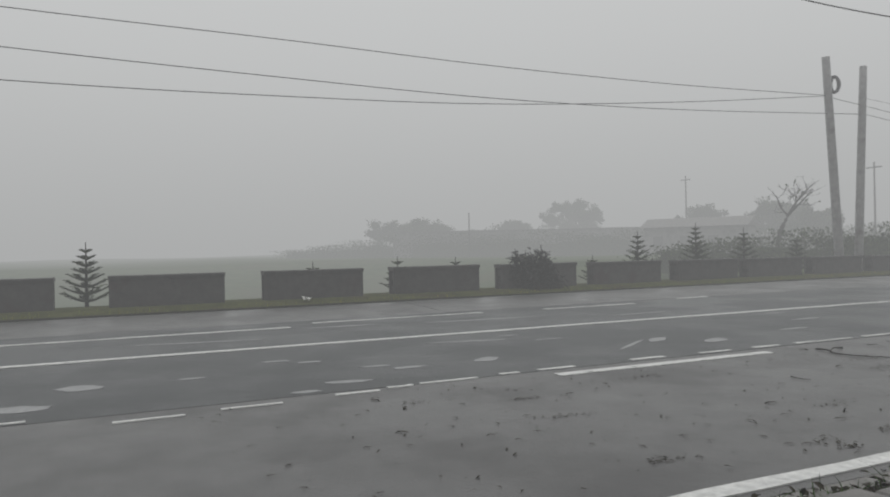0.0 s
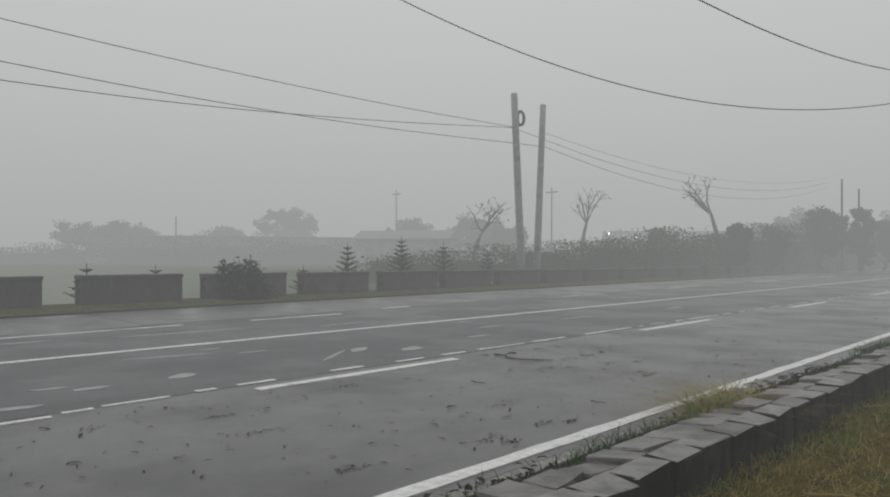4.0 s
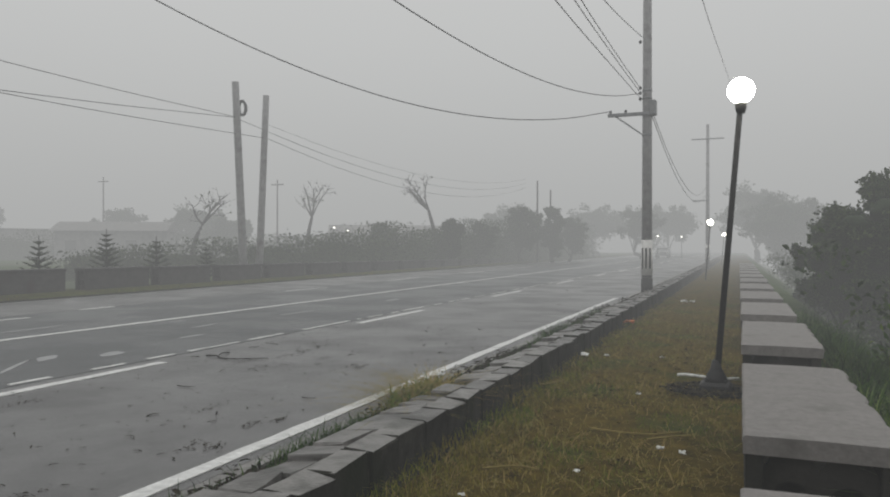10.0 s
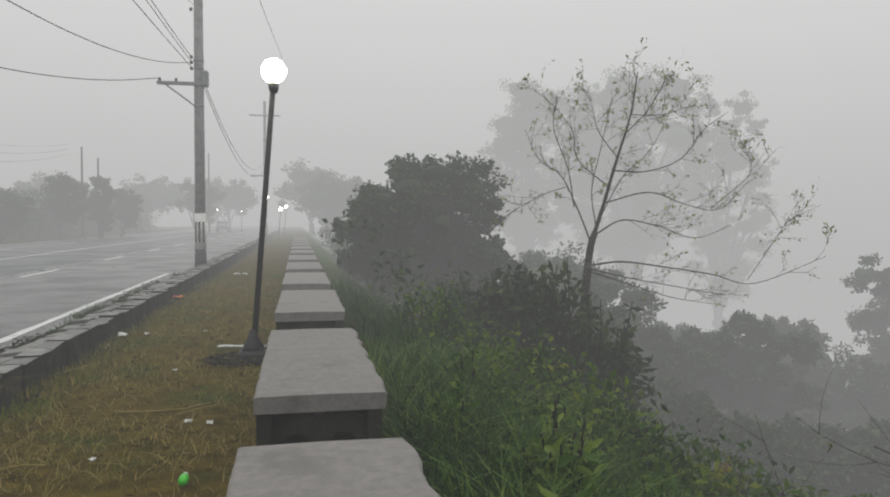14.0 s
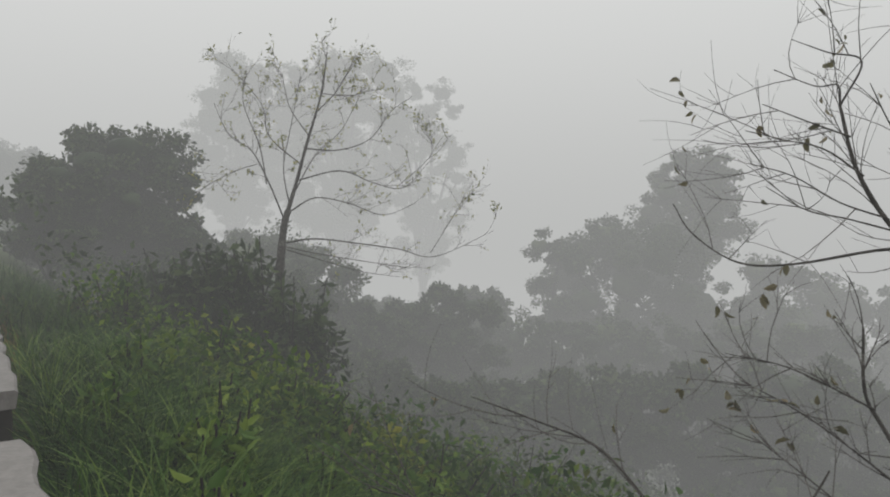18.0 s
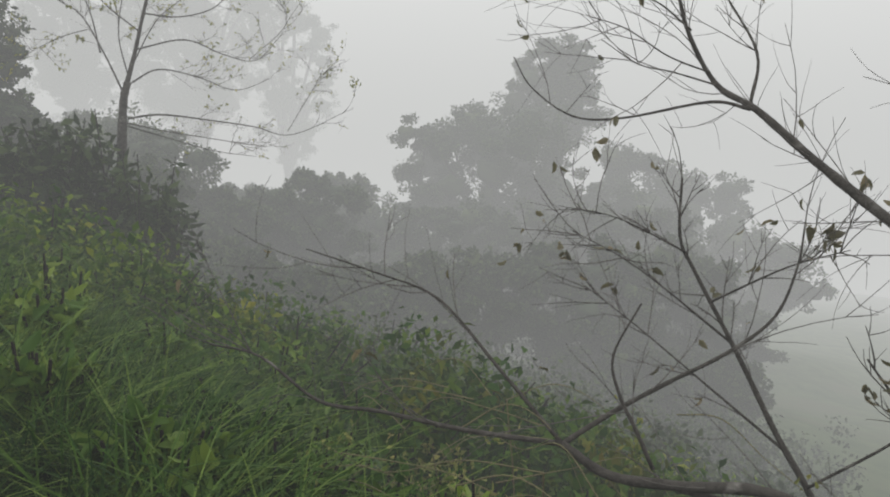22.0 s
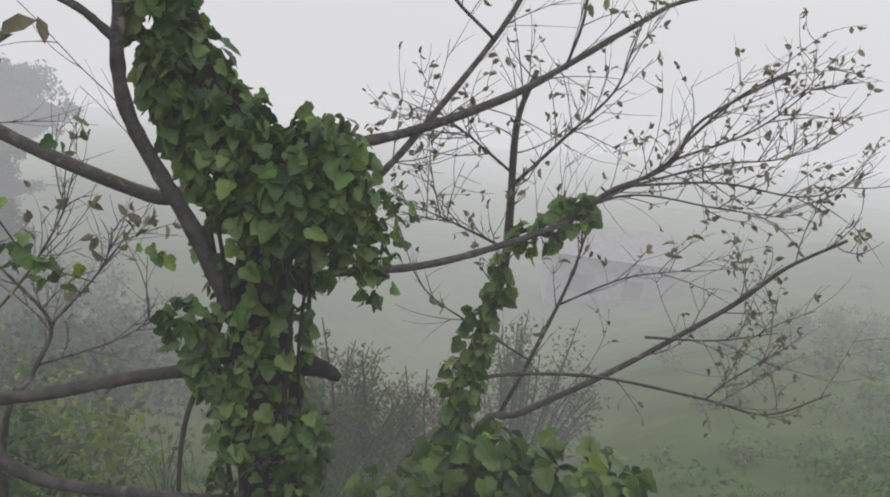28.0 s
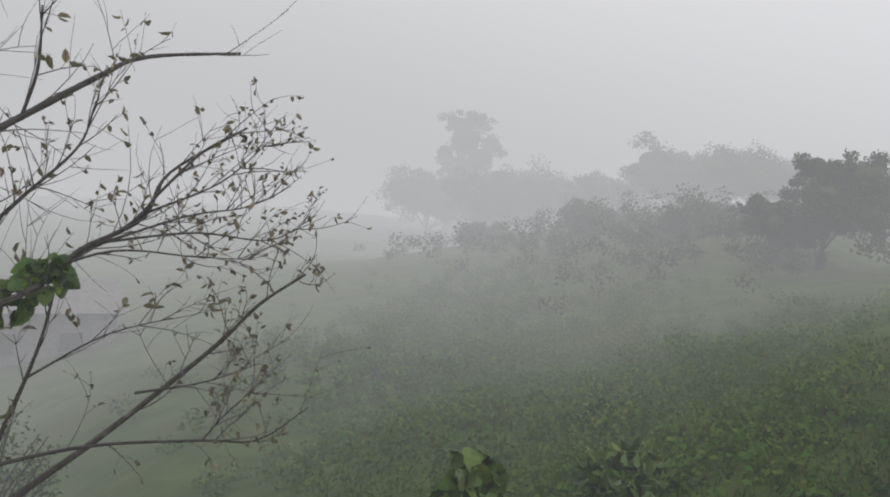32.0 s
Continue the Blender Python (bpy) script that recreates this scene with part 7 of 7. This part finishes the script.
# ---- far side: dry fronds on a barrier, distant walls, poles and lamps ----
def dry_heap(x, y, z, label):
    rng = random.Random(61)
    ob = thing("dry_branch_heap", (x, y, z), label, "branches")
    wood, leaves = Lot(), Lot()
    for k in range(48):
        foot = np.array((x + rng.uniform(-.25, .3), y + rng.uniform(-.2, 1.1), z))
        tip = np.array((x - 0.25, y - 0.25 + rng.uniform(-.15, .9), z + 1.0 - 0.75 * rng.random()))
        ln = curve_through([foot, (foot + tip) / 2 + rand_dir(rng) * 0.08, tip], 4)
        wood.tube(ln, 0.014, 0.006, 4)
        for _ in range(40):
            q = ln[rng.randint(2, len(ln) - 1)] + rand_dir(rng) * 0.13
            leaves.leaf(q, rand_dir(rng) + np.array((0, 0, -.6)), rand_dir(rng), 0.2, 0.05)
    put("branch_mass", wood.mesh("branch_mass", M_BARK_DARK), ob, "", "stuff")
    put("dry_leaves", leaves.mesh("dry_leaves", M_BLACKPAINT), ob, "dark withered leaves", "stuff")


dry_heap(-17.15, 10.1, 0.15, "dark heap of dry branches leaning on a far barrier")


def long_wall(x0, y0, x1, y1, high, label, roof=False):
    ob = thing("distant_building", ((x0 + x1) / 2, (y0 + y1) / 2, 0), label, "building", "low buildings across the road")
    d = Vector((x1 - x0, y1 - y0, 0))
    ln = d.length
    m = Matrix.Translation(((x0 + x1) / 2, (y0 + y1) / 2, 0)) @ Matrix.Rotation(math.atan2(d.y, d.x), 4, "Z")
    bm = box(-ln / 2, ln / 2, -2, 2, -0.2, high)
    bm.transform(m)
    part("wall", bm, M_WALL, ob)
    if not roof:
        bm = box(-ln / 2 - 0.05, ln / 2 + 0.05, -2.1, 2.1, high, high + 0.12, 0.02)
        bm.transform(m)
        part("coping", bm, M_ROOF, ob, "dark coping along the top")
        for k in range(int(ln / 3) + 1):
            bm = box(-ln / 2 + 3 * k, -ln / 2 + 3 * k + 0.3, -2.08, -2.0, -0.1, high)
            bm.transform(m)
            part("pilaster", bm, M_WALL, ob)
    if roof:
        bm = bmesh.new()
        v = [bm.verts.new(c) for c in ((-ln / 2 - .4, -2.5, high), (ln / 2 + .4, -2.5, high), (ln / 2 + .4, 2.5, high), (-ln / 2 - .4, 2.5, high), (-ln / 2 - .4, 0, high + 1.0), (ln / 2 + .4, 0, high + 1.0))]
        for q in ((0, 1, 5, 4), (2, 3, 4, 5), (0, 4, 3), (1, 2, 5), (3, 2, 1, 0)):
            bm.faces.new([v[k] for k in q])
        bm.transform(m)
        part("roof", bm, M_ROOF, ob)
        for k in range(int(ln / 3)):
            bm = box(-ln / 2 + 1 + 3 * k, -ln / 2 + 2.2 + 3 * k, -2.06, -1.98, 0.9, 2.1)
            bm.transform(m)
            window = part("window", bm, M_WALL, ob, "plain window with a dark pane")
            bm = box(-ln / 2 + 1.08 + 3 * k, -ln / 2 + 2.12 + 3 * k, -2.10, -2.05, 0.98, 2.02)
            bm.transform(m)
            part("pane", bm, M_GLASS, window, "dark glass pane")
    return ob


long_wall(-90, 33, -70, 73, 3.3, "long low grey wall faint in the fog across the road")
long_wall(-65.6, 55, -56, 60, 3.0, "low grey building faint in the fog across the road", True)
long_wall(-44.5, 74, -34, 81, 3.0, "low grey building with a pitched roof in the fog", True)

house = long_wall(37.0, -14.0, 35.5, -20.5, 3.2, "small pale house with a brown roof deep in the fog", True)
house.location.z = ground_height(36, -17)


def far_pole(x, y, high, arm, label):
    ob = thing("distant_pole", (x, y, 0), label, "pole", "distant poles in the fog")
    part("shaft", lathe(x, y, ((-0.2, 0.11), (high, 0.07)), 8), M_BARK_DARK, ob)
    if arm:
        part("crossarm", box(x - 0.8, x + 0.8, y - 0.06, y + 0.06, high - 0.6, high - 0.48), M_BARK_DARK, ob)


for x, y, h, arm in ((-71.5, 65.6, 9.8, True), (-80, 39, 5.5, False), (-48, 68, 8.9, True), (-16.6, 62.5, 7.3, False), (-15.9, 64.5, 6.6, False), (-9.5, 85, 9.0, False)):
    far_pole(x, y, h, arm, "thin dark pole dim in the fog across the road")


# posts are added to carry these lights; none is known to stand there
def far_lamp(x, y, z, r, label):
    ob = thing("distant_lamp", (x, y, 0), label, "lamp", "small lit lamps in the fog")
    part("post", lathe(x, y, ((-0.2, 0.05), (z - r, 0.04)), 8), M_STEEL, ob)
    bm = bmesh.new()
    bmesh.ops.create_uvsphere(bm, u_segments=12, v_segments=8, radius=r, matrix=Matrix.Translation((x, y, z)))
    part("bulb", bm, M_FARLAMP, ob, "bright white bulb")


for x, y, z, r in ((-30.8, 51.5, 3.0, 0.06), (-29.2, 51.0, 2.7, 0.06), (-28.4, 51.6, 2.7, 0.06), (-8.7, 86, 2.7, 0.09), (-6.7, 95, 2.7, 0.08)):
    far_lamp(x, y, z, r, "small bright lamp shining through the fog")


def parked_car(x, y, turn, label):
    ob = thing("parked_car", (x, y, 0), label, "car", "cars far along the road")
    m = pose(x, y, 0, 0, 0, turn)
    prof = ((-2.0, 0.35), (-2.05, 0.75), (-1.5, 0.92), (-0.9, 1.38), (0.7, 1.42), (1.45, 0.98), (2.0, 0.9), (2.05, 0.4))
    bm = bmesh.new()
    rows = [[bm.verts.new((sx, u, w)) for u, w in prof] for sx in (-0.8, 0.8)]
    for k in range(len(prof)):
        j = (k + 1) % len(prof)
        bm.faces.new((rows[0][k], rows[0][j], rows[1][j], rows[1][k]))
    bm.faces.new(rows[0][::-1])
    bm.faces.new(rows[1])
    bmesh.ops.bevel(bm, geom=bm.edges[:], offset=0.06, segments=2, affect="EDGES")
    bm.transform(m)
    part("body", bm, M_CAR, ob)
    for sx in (-0.72, 0.72):
        for u in (-1.3, 1.3):
            bm = bmesh.new()
            bmesh.ops.create_cone(bm, cap_ends=True, segments=16, radius1=0.32, radius2=0.32, depth=0.2, matrix=pose(sx, u, 0.32, 0, 90, 0))
            bm.transform(m)
            wheel = part("wheel", bm, M_TYRE, ob)
            bm = bmesh.new()
            bmesh.ops.create_cone(bm, cap_ends=True, segments=14, radius1=0.2, radius2=0.17, depth=0.22, matrix=pose(sx, u, 0.32, 0, 90, 0))
            bm.transform(m)
            part("rim", bm, M_STEEL, wheel, "grey steel rim")
        bm = box(sx - 0.14, sx + 0.14, -2.09, -2.03, 0.62, 0.76, 0.02)
        bm.transform(m)
        part("headlamp", bm, M_LITTER, ob, "pale unlit headlamp")
        bm = box(-0.6 if sx < 0 else 0.55, -0.55 if sx < 0 else 0.6, -0.8, 0.6, 1.0, 1.3)
    bm = box(-0.68, 0.68, -1.22, -1.16, 0.98, 1.3, 0.02)
    bm.transform(m)
    part("windscreen", bm, M_GLASS, ob, "dark windscreen")


parked_car(-9.2, 98, 0, "grey car dim in the fog far along the road")
